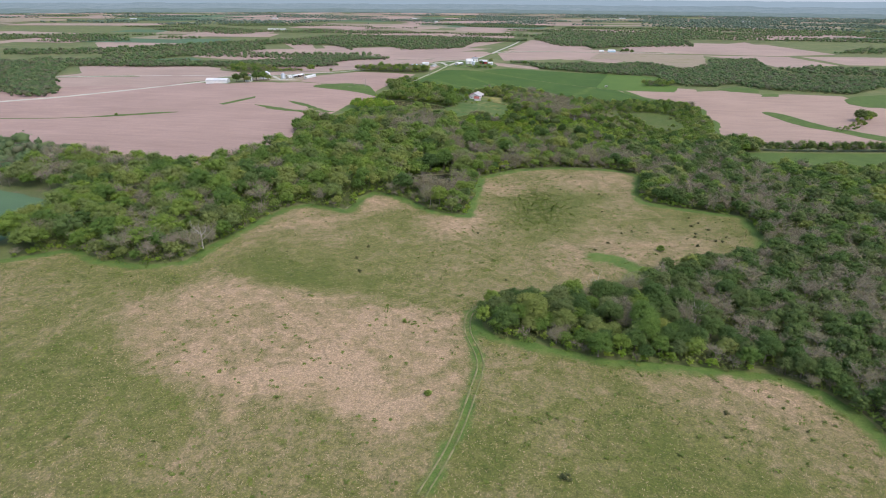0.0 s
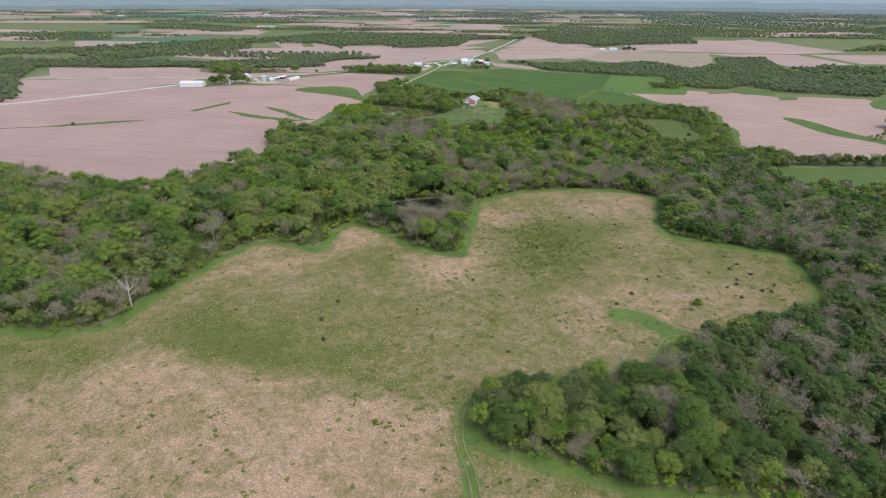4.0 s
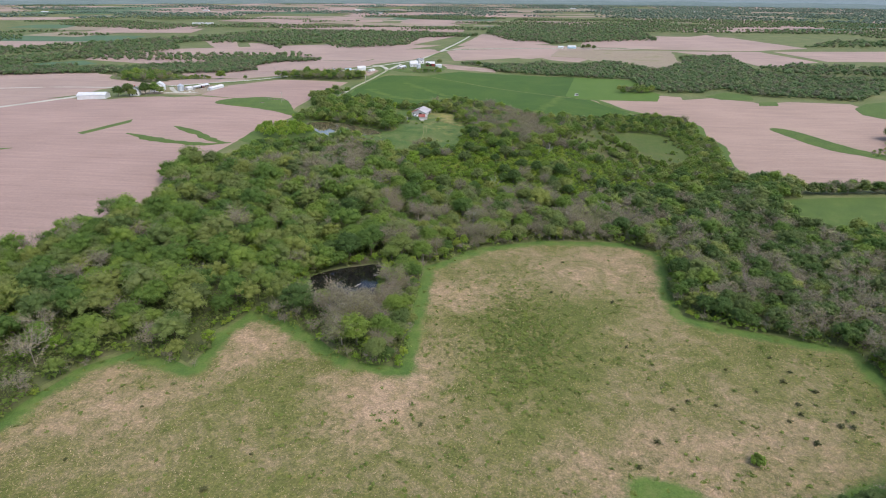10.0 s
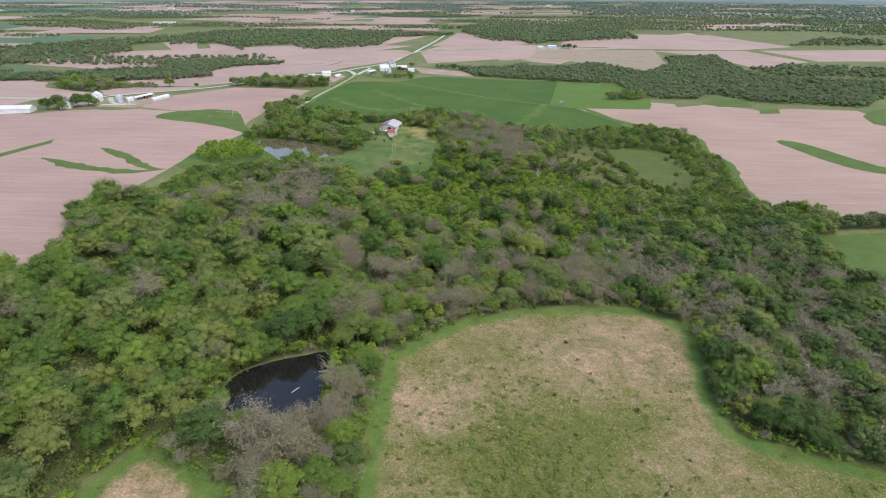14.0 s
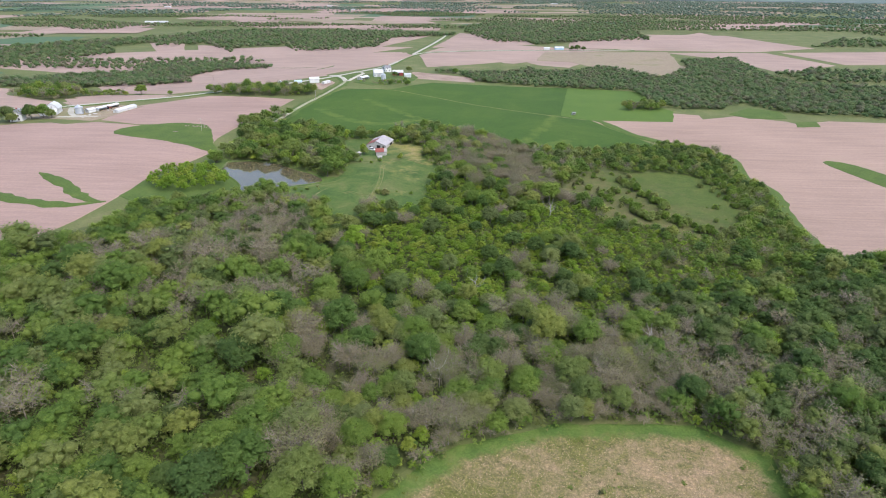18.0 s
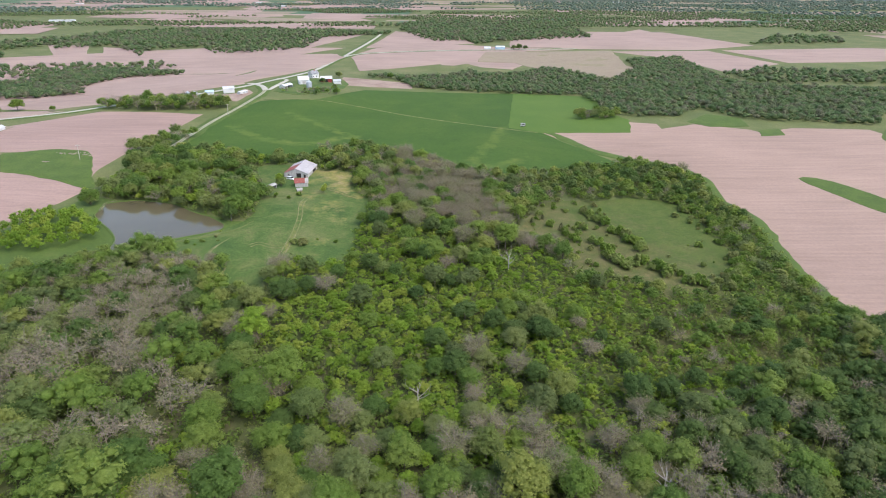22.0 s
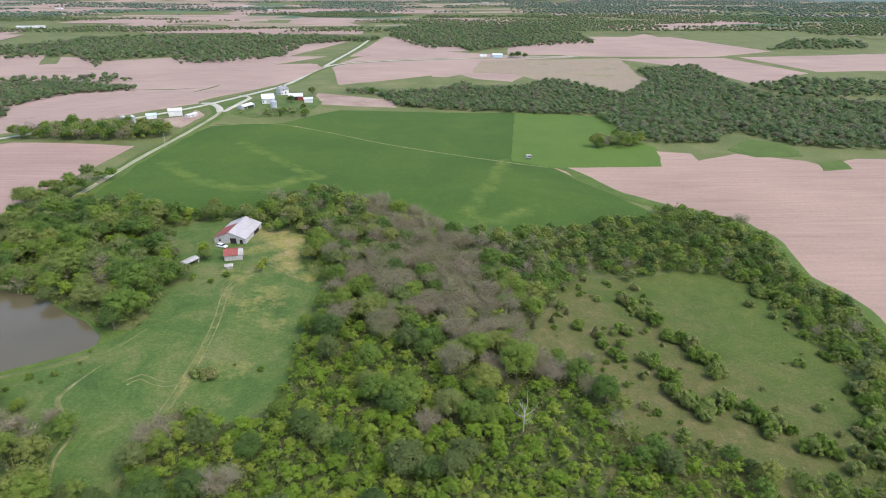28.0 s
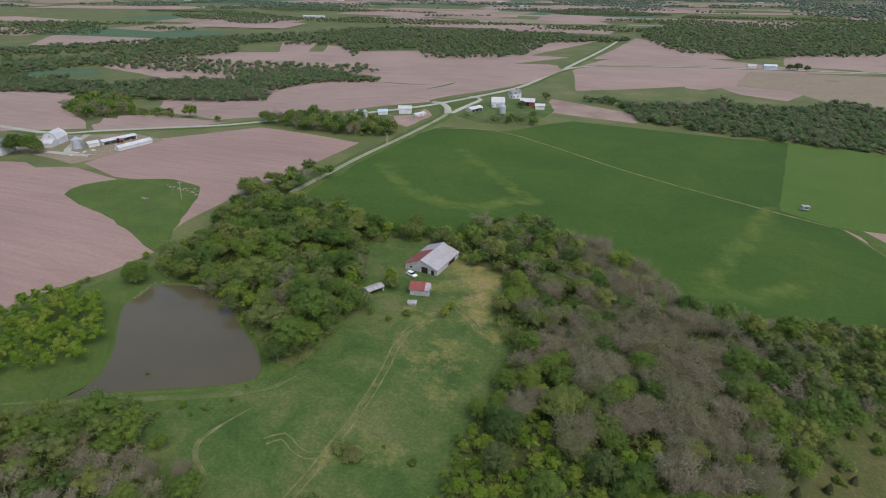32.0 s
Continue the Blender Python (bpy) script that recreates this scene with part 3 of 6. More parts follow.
def tube(points, radii, sides=6):
    """Vertices and quads of a tapering tube."""
    v, f = [], []
    for i, (p, r) in enumerate(zip(points, radii)):
        d = (Vector(points[min(i + 1, len(points) - 1)]) - Vector(points[max(i - 1, 0)])).normalized()
        u = d.orthogonal().normalized()
        w = d.cross(u)
        for k in range(sides):
            a = 2 * math.pi * k / sides
            v.append(tuple(Vector(p) + r * (math.cos(a) * u + math.sin(a) * w)))
    for i in range(len(points) - 1):
        for k in range(sides):
            a, b = i * sides + k, i * sides + (k + 1) % sides
            f.append((a, b, b + sides, a + sides))
    return v, f


def joined(pieces):
    v, f = [], []
    for pv, pf in pieces:
        n = len(v)
        v += pv
        f += [tuple(i + n for i in q) for q in pf]
    return v, f


# ---------------------------------------------------------------- ground
from mathutils import geometry


def cover(name, poly, mat, label, lift, step=14.0, wobble=0.0, smooth=False, fine=None, category="field", kind="structure", **weights):
    """A patch of ground cover that lies on the land."""
    rng = np.random.default_rng(len(name) * 7 + len(poly))
    if smooth:
        edge = curve_through(poly, step * 0.4, True)
    else:
        edge = []
        for (x0, y0), (x1, y1) in zip(poly, poly[1:] + poly[:1]):
            k = max(1, int(math.hypot(x1 - x0, y1 - y0) / (step * 0.5)))
            edge += [Vector((x0 + (x1 - x0) * j / k, y0 + (y1 - y0) * j / k)) for j in range(k)]
    if wobble:
        edge = [p + Vector((noise.noise((p.x * 0.11, p.y * 0.11, 3)), noise.noise((p.x * 0.11, p.y * 0.11, 9)))) * wobble * 2 for p in edge]
    flat = [(p.x, p.y) for p in edge]
    xs, ys = np.array(flat).T
    s = fine or step
    gx, gy = np.meshgrid(np.arange(xs.min(), xs.max(), s), np.arange(ys.min(), ys.max(), s))
    gx, gy = gx.ravel() + rng.uniform(-0.2, 0.2, gx.size) * s, gy.ravel() + rng.uniform(-0.2, 0.2, gy.size) * s
    keep = inside(flat, gx, gy)
    points = [Vector(p) for p in flat] + [Vector((float(a), float(b))) for a, b in zip(gx[keep], gy[keep])]
    n = len(flat)
    out, _, faces, *_ = geometry.delaunay_2d_cdt(points, [(i, (i + 1) % n) for i in range(n)], [list(range(n))], 1, 1e-4)
    xy = np.array([tuple(p) for p in out])
    v = np.c_[xy, land(xy[:, 0], xy[:, 1]) + lift]
    faces = np.array(faces)
    k, m = len(v), len(flat)
    ring = np.array(flat)
    along = np.roll(ring, -1, 0) - np.roll(ring, 1, 0)
    along /= np.maximum(np.linalg.norm(along, axis=1, keepdims=True), 1e-6)
    area = np.sum(ring[:, 0] * np.roll(ring[:, 1], -1) - np.roll(ring[:, 0], -1) * ring[:, 1])
    outer = ring + np.c_[along[:, 1], -along[:, 0]] * math.copysign(1.2, area)
    v = np.r_[v, np.c_[ring, land(*ring.T) + lift], np.c_[outer, land(*outer.T) - 0.12]]
    xy = v[:, :2]
    i = np.arange(m)
    j = (i + 1) % m
    faces = np.r_[faces, np.c_[k + i, k + j, k + m + j], np.c_[k + i, k + m + j, k + m + i]]
    a, b, c = (xy[faces[:, i]] for i in range(3))
    turned = (b[:, 0] - a[:, 0]) * (c[:, 1] - a[:, 1]) - (b[:, 1] - a[:, 1]) * (c[:, 0] - a[:, 0]) < 0
    faces[turned] = faces[turned][:, ::-1]
    me = mesh_of(name, v, faces, mat, True, **{k: ("POINT", w(xy[:, 0], xy[:, 1])) for k, w in weights.items()})
    return tagged(new(name, me), label, category, kind=kind)


def ribbon(name, line, width, mat, label, lift, category="track", ragged=0.15, step=6.0, offset=0.0, taper=False):
    """A strip along a line on the land."""
    pts = curve_through(line, step)
    v, f = [], []
    for i, p in enumerate(pts):
        d = (pts[min(i + 1, len(pts) - 1)] - pts[max(i - 1, 0)]).normalized()
        side = Vector((-d.y, d.x))
        for e in (-1.2, -1, -0.33, 0.33, 1, 1.2):
            edge = abs(e) > 1
            e = max(-1, min(1, e))
            w = (min(1.0, 4 * i / len(pts) + 0.08, 4 * (len(pts) - 1 - i) / len(pts) + 0.08) if taper else 1.0) * width / 2 * (1 + ragged * noise.noise((p.x * 0.13, p.y * 0.13, 5 + (e > 0) * 7)) * (abs(e) == 1) * 2)
            q = p + side * (offset + e * (w + edge * min(1.0, 0.3 * width)))
            v.append((q.x, q.y, height(q.x, q.y) + (-0.1 if edge else lift)))
        if i:
            for k in range(5):
                a = 6 * i + k
                f.append((a - 6, a, a + 1, a - 5))
    return tagged(new(name, mesh_of(name, v, f, mat, True)), label, category, kind="structure")


def ground():
    xs = np.unique(np.r_[np.arange(-720, 721, 16), np.arange(-216, 181, 6), np.linspace(-7000, -720, 30), np.linspace(720, 7000, 30)])
    ys = np.unique(np.r_[np.arange(-200, 1481, 16), np.arange(84, 721, 6), np.linspace(-2500, -200, 12), np.linspace(1480, 7500, 36)])
    gx, gy = np.meshgrid(xs, ys)
    v = np.c_[gx.ravel(), gy.ravel(), land(gx, gy).ravel()]
    n = len(xs)
    i = (np.arange(len(ys) - 1)[:, None] * n + np.arange(n - 1)[None]).ravel()
    f = np.c_[i, i + 1, i + n + 1, i + n]
    tagged(new("ground", mesh_of("ground", v, f, GRASS, True)), "rough green spring grass over gently rolling farmland", "ground", kind="structure")


ground()

# where the old growth is dry (+) or green (-): centre, spread, amount
DRIFTS = [(45, 255, 24, 0.26), (85, 262, 20, 0.1), (90, 300, 25, -0.12), (-32, 276, 11, 0.5), (-70, 205, 12, -0.15), (-45, 198, 10, -0.12), (40, 362, 22, 0.3), (-104, 268, 16, 0.3), (-76, 300, 11, 0.3),
          (72, 158, 18, 0.35), (-18, 335, 8, 0.35), (10, 308, 17, -0.26), (6, 280, 14, -0.22), (-62, 268, 16, -0.15), (-95, 210, 12, -0.4), (-138, 190, 14, -0.25), (-122, 146, 12, -0.12), (-112, 128, 32, -0.2), (55, 128, 16, -0.3),
          (10, 120, 26, -0.1), (-62, 128, 20, 0.2), (-60, 215, 22, -0.1), (-25, 225, 24, -0.05), (-175, 190, 18, -0.1), (20, 330, 15, -0.2)]


# the reddest stretch of dead growth
DRY = [(-133, 163), (-125, 186), (-110, 200), (-72, 197), (-40, 192), (-13, 191), (-11, 171), (-12, 138), (-22, 121), (-49, 138), (-84, 131), (-108, 140)]


def dryness(x, y):
    d = np.full(x.shape, 0.42)
    for k in range(8):
        d = d + 0.06 * inside(DRY, x + 2.5 * math.cos(0.8 * k) * (1 + k % 2), y + 2.5 * math.sin(0.8 * k) * (1 + k % 2))
    for cx, cy, s, a in DRIFTS:
        d = d + a * np.exp(-((x - cx) ** 2 + (y - cy) ** 2) / (2 * s * s))
    return d


def rim_of(x, y):
    """How near the mown edge of the field, its track or the wet inlet: 1 at the edge, 0 some metres off."""
    d = line_distance([PRAIRIE + PRAIRIE[:1]], x, y)
    track = line_distance([TRACK_S], x, y)
    wet = line_distance([INLET, INLET_B], x, y)
    lane = line_distance([[(-13, 191), (-2, 203), (16, 208), (36, 214)]], x, y)
    return np.clip(np.maximum.reduce([1.2 - d / 5.6, 1.0 - track / 3.2, 1.15 - wet / 6.0, 0.95 - lane / 4.0]), 0, 1)


def paleness(x, y):
    """Where the crop is thin and yellowish."""
    w = np.zeros(x.shape)
    for line, half in PALE:
        w = np.maximum(w, 0.75 - 0.55 * line_distance([line], x, y) / half)
    return np.clip(w, 0, 1)


def meadow_straw(x, y):
    """Dry growth on the side of the meadow beside the wood."""
    side = (x - 98) * 0.62 + (y - 570) * 0.34
    return np.clip(0.38 - side * 0.011, 0, 0.72)


# dry worn grass in the yard and pasture: centre, spread, amount
WORN_SPOTS = [(-58, 656, 7, 0.7), (-50, 648, 8, 0.75), (-46, 634, 7, 0.65), (-45, 624, 5, 0.6), (-62, 640, 5, 0.5), (-27, 620, 5, 0.7), (-19, 621, 4, 0.65), (-35, 617, 5, 0.55), (-48, 600, 9, 0.45), (-44, 585, 8, 0.35), (-66, 618, 6, 0.4), (-60, 615, 4, 0.5), (-46, 560, 8, 0.35), (-52, 545, 7, 0.3)]


def strawness(x, y):
    w = np.zeros(x.shape)
    for cx, cy, spread, a in WORN_SPOTS:
        w = np.maximum(w, a * np.exp(-((x - cx) ** 2 + (y - cy) ** 2) / (2 * spread * spread)))
    return np.maximum(w, 0.5 - 0.25 * line_distance([TRACK, TRACK_F], x, y))


cover("prairie", PRAIRIE, PRAIRIE_MAT, "old tallgrass field, straw-coloured with green drifts", 0.10, 8, 0.8, fine=3.6, category="meadow", dryness=dryness, rim=rim_of)
for _i, _o in enumerate((-0.95, 0.95)):
    ribbon("wheel_track", TRACK_S, 0.4, WORN, "worn wheel track through green grass", 0.29, "track", 0.4, 3.0, offset=_o)
    ribbon("wheel_track", [(-13, 191), (-2, 205), (16, 211), (34, 216), (42, 226), (46, 236), (54, 240)], 0.45, WORN, "worn wheel track beside the wood", 0.29, "track", 0.4, 3.0, offset=_o)
    ribbon("wheel_track", TRACK, 0.42, RUT, "worn wheel track across the pasture", 0.22, "track", 0.4, 3.0, offset=_o)
    ribbon("wheel_track", TRACK_E, 0.3, RUT, "faint wheel track curving off in the pasture", 0.24, "track", 0.5, 2.0, offset=_o)
    ribbon("wheel_track", TRACK_F, 0.4, WORN, "worn wheel track from the yard", 0.38, "track", 0.4, 3.0, offset=_o)
    ribbon("wheel_track", LANE, 0.95, LANE_GRAVEL, "pale worn wheel track of the farm lane", 0.35, "track", 0.3, offset=_o * 0.85)
ribbon("footworn_path", TRACK_D, 0.9, RUT, "worn earth path below the pond dam", 0.22, "track", 0.6, 2.0, 0.0, True)
ribbon("lane_verge", LANE, 9.0, LUSH, "grass verge of the farm lane", 0.26, "grass border", 0.3)
cover("tilled_field_west", TILLED_W, SOIL_W, "bare pinkish-tan tilled field", 0.17, 18, 0.6, fine=10)
cover("tilled_field_north", TILLED_N, SOIL_W, "bare pinkish-tan tilled field beside the road", 0.12, 18, 0.4)
cover("tilled_field_east", TILLED_E, SOIL_E, "bare tan tilled field beyond the meadow", 0.12, 20, 0.6)
cover("grass_waterway", GRASS_W, LUSH, "green grass patch between tilled fields", 0.28, 12, 0.8, True, fine=6)
cover("grass_strip", STRIP_E, LUSH, "curved green grass strip in the tilled field", 0.24, 14, 0.6, True)
cover("grass_strip", VGRASS_A, LUSH, "thin green grass strip in the tilled field", 0.3, 12, 0.3)
for _line in ([(-248, 570), (-234, 562), (-216, 548), (-202, 536), (-188, 530)], [(-272, 547), (-251, 537), (-242, 533), (-224, 528), (-206, 526), (-196, 528), (-187, 532)]):
    ribbon("grass_strip", _line, 7.0, LUSH, "forked green grass strip in the tilled field", 0.3, "grass strip", 0.4, 3.0, 0.0, True)
cover("crop_field_west", TEAL, TEAL_CROP, "blue-green young crop field", 0.13, 20, 0.5)
cover("pasture_east", PASTURE_E, LUSH, "bright green pasture behind a hedge", 0.13, 18, 0.6)
cover("crop_field", CROP, WHEAT, "deep green crop field with paler bands and faint tramlines", 0.13, 18, 0.5, fine=7, pale=paleness)
cover("crop_corner", BRIGHT, WHEAT_PALE, "brighter green corner of the crop field", 0.22, 18, 0.5)
ribbon("tramline", [(-139, 827), (-98, 839), (-60, 826), (-17, 802), (17, 785), (56, 766), (80, 755)], 1.1, WORN, "thin worn line across the crop", 0.2, "track", 0.3)
ribbon("field_margin", [(84, 757), (95, 735), (107, 708), (124, 692), (148, 675), (157, 659), (152, 630), (152, 614), (157, 597), (150, 567), (144, 541), (142, 519), (139, 493)], 7, LUSH, "green margin of the tilled field", 0.2, "grass border", 0.4, offset=2.5)
cover("pasture", PASTURE, GRAZED, "grazed green pasture below the barn", 0.13, 12, 1.0, True, fine=3, straw=strawness)
YARD = [(x, min(y, 671)) for x, y in YARD]
cover("farmyard", YARD, GRAZED, "yard grass round the barn, worn dry and yellowish", 0.19, 10, 1.2, True, fine=3, straw=strawness)
cover("shrub_meadow", MEADOW, ROUGH_GRASS, "grassy meadow dotted with shrubs, dry and brownish beside the wood", 0.13, 12, 1.0, True, fine=4, straw=meadow_straw)
ribbon("dam_path", DAM_PATH, 1.5, GRAZED_PATH, "worn grass path along the pond dam", 0.3, "track", 0.6, 2.0, 0.0, True)
cover("shrub_meadow_edge", [(44, 482), (50, 540), (64, 530), (94, 516), (110, 518), (130, 545), (130, 500), (104, 468), (70, 470)], ROUGH_GRASS, "grassy ground among young trees below the meadow", 0.17, 8, 2.0, True, fine=4, straw=meadow_straw)
cover("pond_bank", PONDSIDE, LUSH, "green grass banks round the pond", 0.11, 12, 0.6)


def pond(name, poly, mat, label, level, mud):
    """Still water with a low muddy rim and a grassy bank."""
    edge = [(p.x, p.y) for p in curve_through(poly, 2.5, True)]
    cx, cy = np.mean(edge, 0)
    v = [(x, y, level) for x, y in edge]
    me = mesh_of(name, v, [tuple(range(len(v)))], mat)
    root = tagged(new(name, me), label, "pond", kind="structure")
    rv, rf = [], []
    for i, (x, y) in enumerate(edge):
        d = Vector((x - cx, y - cy)).normalized()
        w = 1 + 0.5 * noise.noise((x * 0.2, y * 0.2, 1))
        for r, z in ((-0.35, -0.12), (0.25, 0.2), (0.55 * w, 0.26), (1.3 * w, -0.15)):
            rv.append((x + d.x * r, y + d.y * r, level + z))
        for k in range(3):
            a, b = 4 * i + k, 4 * ((i + 1) % len(edge)) + k
            rf.append((a, a + 1, b + 1, b))
    ob = part("bank", mesh_of("bank", rv, rf, mud, True), mud, root, "low muddy grass-topped bank")
    return root


pond("pond_wood", POND_A, WATER_A, "dark still pond among trees", -0.8 + 0.25, FLOOR)
pond("pond_farm", POND_B, WATER_B, "muddy grey-brown farm pond", 2.2 + 0.25, LUSH)

ROAD = [(-640, 708), (-553, 735), (-470, 752)] + [(-377, 743), (-351, 755), (-315, 775), (-275, 796)] + ROAD[4:]
ribbon("road", ROAD, 4.6, GRAVEL, "pale gravel country road", 0.34, "road", 0.04, 10)
ribbon("road", ROAD_B, 4.6, GRAVEL, "pale gravel road running to the north", 0.37, "road", 0.04, 10)
ribbon("driveway", [(-600, 450), (-560, 492), (-527, 532), (-500, 558), (-476, 592), (-442, 640), (-422, 668), (-408, 692)], 6.0, GRAVEL, "pale gravel farm drive", 0.5, "road", 0.08, 10)
ribbon("driveway", [(-345, 745), (-338, 733), (-318, 708), (-296, 705), (-330, 704)], 4.0, GRAVEL, "gravel farmyard drive", 0.36, "road", 0.2, 8)
ribbon("driveway", [(-141, 867), (-148, 885), (-159, 899), (-165, 899)], 4.5, GRAVEL, "pale gravel lane mouth curving to the road", 0.40, "road", 0.1, 4)
ribbon("driveway", [(-139, 867), (-136, 899), (-135, 928), (-146, 938)], 2.6, GRAVEL, "gravel farmyard drive beside a grass island", 0.42, "road", 0.2, 4)
cover("grass_island", [(-153, 898), (-140, 874), (-138, 906), (-137, 930), (-145, 928)], LUSH, "green grass triangle between lane and road", 0.33, 10, 0.2)
ribbon("grass_strip", [(-560, 428), (-442, 452), (-400, 464), (-385, 471)], 1.6, LUSH, "thin green grass line across the tilled field", 0.3, "grass strip", 0.5, 6.0)
ribbon("grass_strip", [(-390, 468), (-370, 479), (-346, 493), (-325, 503)], 6.5, LUSH, "green grass strip with a bush in the tilled field", 0.31, "grass strip", 0.4, 3.0, 0.0, True)
cover("grass_notch", [(323, 737), (346, 763), (400, 790), (400, 690), (327, 691), (316, 710)], LUSH, "green grass corner of the tilled field", 0.26, 10, 0.6)
cover("grass_notch", [(205, 790), (231, 816), (252, 803), (246, 775), (215, 774)], LUSH, "green grass edge of the tilled field", 0.26, 10, 0.6)
cover("grass_notch", [(248, 763), (264, 765), (259, 748), (241, 746)], LUSH, "green grass patch at the field edge", 0.27, 8, 0.6)
for _line in (ROAD, ROAD_B):
    ribbon("road_verge", _line, 13.0, LUSH, "green grass verge of the road", 0.23, "grass border", 0.2, 10)
cover("farmyard_north", YARD_C, GRAZED, "worn grass farmyard between white buildings", 0.27, 12, 0.8)
cover("farmyard_roadside", YARD_R, DIRT_MAT, "bare dirt yard beside the road", 0.27, 12, 0.8)
cover("farmyard_west", YARD_W, FALLOW, "pale worn farmyard between white buildings", 0.27, 12, 0.8)
cover("feed_lot", DIRT, DIRT_MAT, "bare reddish dirt lot by the farm", 0.2, 14, 0.8)
for _i, _p in enumerate((FIELD_N, FIELD_O, FIELD_P, FIELD_Q, FIELD_R, FIELD_B, FIELD_C, FIELD_D, FIELD_E, FIELD_F, FIELD_G, FIELD_H, FIELD_I, FIELD_J, FIELD_K, FIELD_L, FIELD_M)):
    cover("far_tilled_field", _p, SOIL_N, "bare pinkish tilled field in the distance", 0.13 + 0.012 * _i, 40, 1.5)
PLOT_A = [(-390, 857), (-397, 883), (-293, 872), (-315, 949), (-246, 986), (-181, 935), (-167, 901), (-216, 861), (-267, 833), (-294, 811), (-318, 817), (-350, 824)]
PLOT_B = [(-372, 772), (-370, 801), (-290, 806), (-317, 787), (-358, 761)]
PLOT_C = [(-399, 869), (-396, 893), (-338, 886), (-327, 913), (-353, 958), (-331, 994), (-242, 1003), (-191, 883), (-242, 836), (-288, 817), (-313, 819), (-331, 835), (-350, 831), (-380, 844)]
PLOT_D = [(-381, 804), (-361, 813), (-301, 805), (-308, 791), (-350, 772)]
PLOT_E = [(-655, 1083), (-577, 1114), (-497, 1168), (-346, 1247), (-258, 1039), (-272, 1040), (-343, 1092), (-370, 1090), (-419, 1051), (-432, 1015), (-443, 987), (-488, 982), (-600, 1027)]
PLOT_F = [(-637, 702), (-626, 815), (-589, 847), (-465, 825), (-418, 752), (-417, 700), (-463, 645), (-477, 607), (-516, 574), (-538, 548), (-566, 576), (-548, 612), (-598, 663)]
PLOT_G = [(21, 1249), (82, 1256), (155, 1261), (142, 1149), (106, 1072), (68, 1089), (54, 1121), (36, 1099), (20, 1104)]
cover("far_tilled_field", PLOT_H, SOIL_N, "bare pinkish tilled field beside the road", 0.36, 20, 1.0)
ribbon("grass_strip", [(-267, 1016), (-247, 1011), (-227, 1006), (-209, 1011)], 3.0, LUSH, "thin green grass strip across the tilled field", 0.5, "grass strip", 0.4, 6.0, 0.0, True)
ribbon("grass_strip", [(-198, 973), (-193, 1000), (-191, 1032)], 3.0, LUSH, "short green grass strip in the tilled field", 0.5, "grass strip", 0.4, 6.0, 0.0, True)
for _i, _p in enumerate((PLOT_A, PLOT_B, PLOT_C, PLOT_D, PLOT_E, PLOT_F, PLOT_G)):
    cover("far_tilled_field", _p, SOIL_N, "bare pinkish tilled field in the distance", 0.075 + 0.008 * _i, 30, 1.5)
cover("pale_grassland", [(92, 1254), (290, 1285), (257, 1115), (273, 1039), (237, 983), (184, 1025), (148, 1063), (115, 1127), (69, 1137)], FALLOW, "pale dry grassland with green streaks beyond the wood", 0.345, 30, 3.0)
cover("far_crop_field", TEAL_B, TEAL_CROP, "blue-green crop field in the distance", 0.15, 40, 1.0)

# ---------------------------------------------------------------- trees
def sprays(rng, p, n, size):
    """Small pointed leaf sprays at points with their directions."""
    k = len(p)
    n = n + (0, 0, 0.45) + rng.normal(0, 0.38, (k, 3))
    n /= np.linalg.norm(n, axis=1, keepdims=True)
    u = np.cross(n, rng.normal(0, 1, (k, 3)))
    u /= np.linalg.norm(u, axis=1, keepdims=True)
    w = np.cross(n, u)
    s = (size * rng.uniform(0.6, 1.4, k))[:, None]
    v = np.stack([p - u * s * 0.7 - w * s * 0.72, p - u * s * 0.7 + w * s * 0.72, p + u * s], 1).reshape(-1, 3)
    f = np.arange(3 * k).reshape(-1, 3)
    return v, np.c_[f, f[:, 2]]


bm = bmesh.new()
bmesh.ops.create_icosphere(bm, subdivisions=1, radius=1.0)
bm.verts.index_update()
KNOB_V, KNOB_F = np.array([v.co[:] for v in bm.verts]), np.array([[v.index for v in f.verts] for f in bm.faces])
bm.free()


# crown radius, half height, height of the middle and number of lobes
DOMES = {"broadleaf": (3.3, 3.3, 5.2, 30), "young": (1.8, 2.5, 3.2, 17), "shrub": (1.15, 1.0, 0.85, 13)}


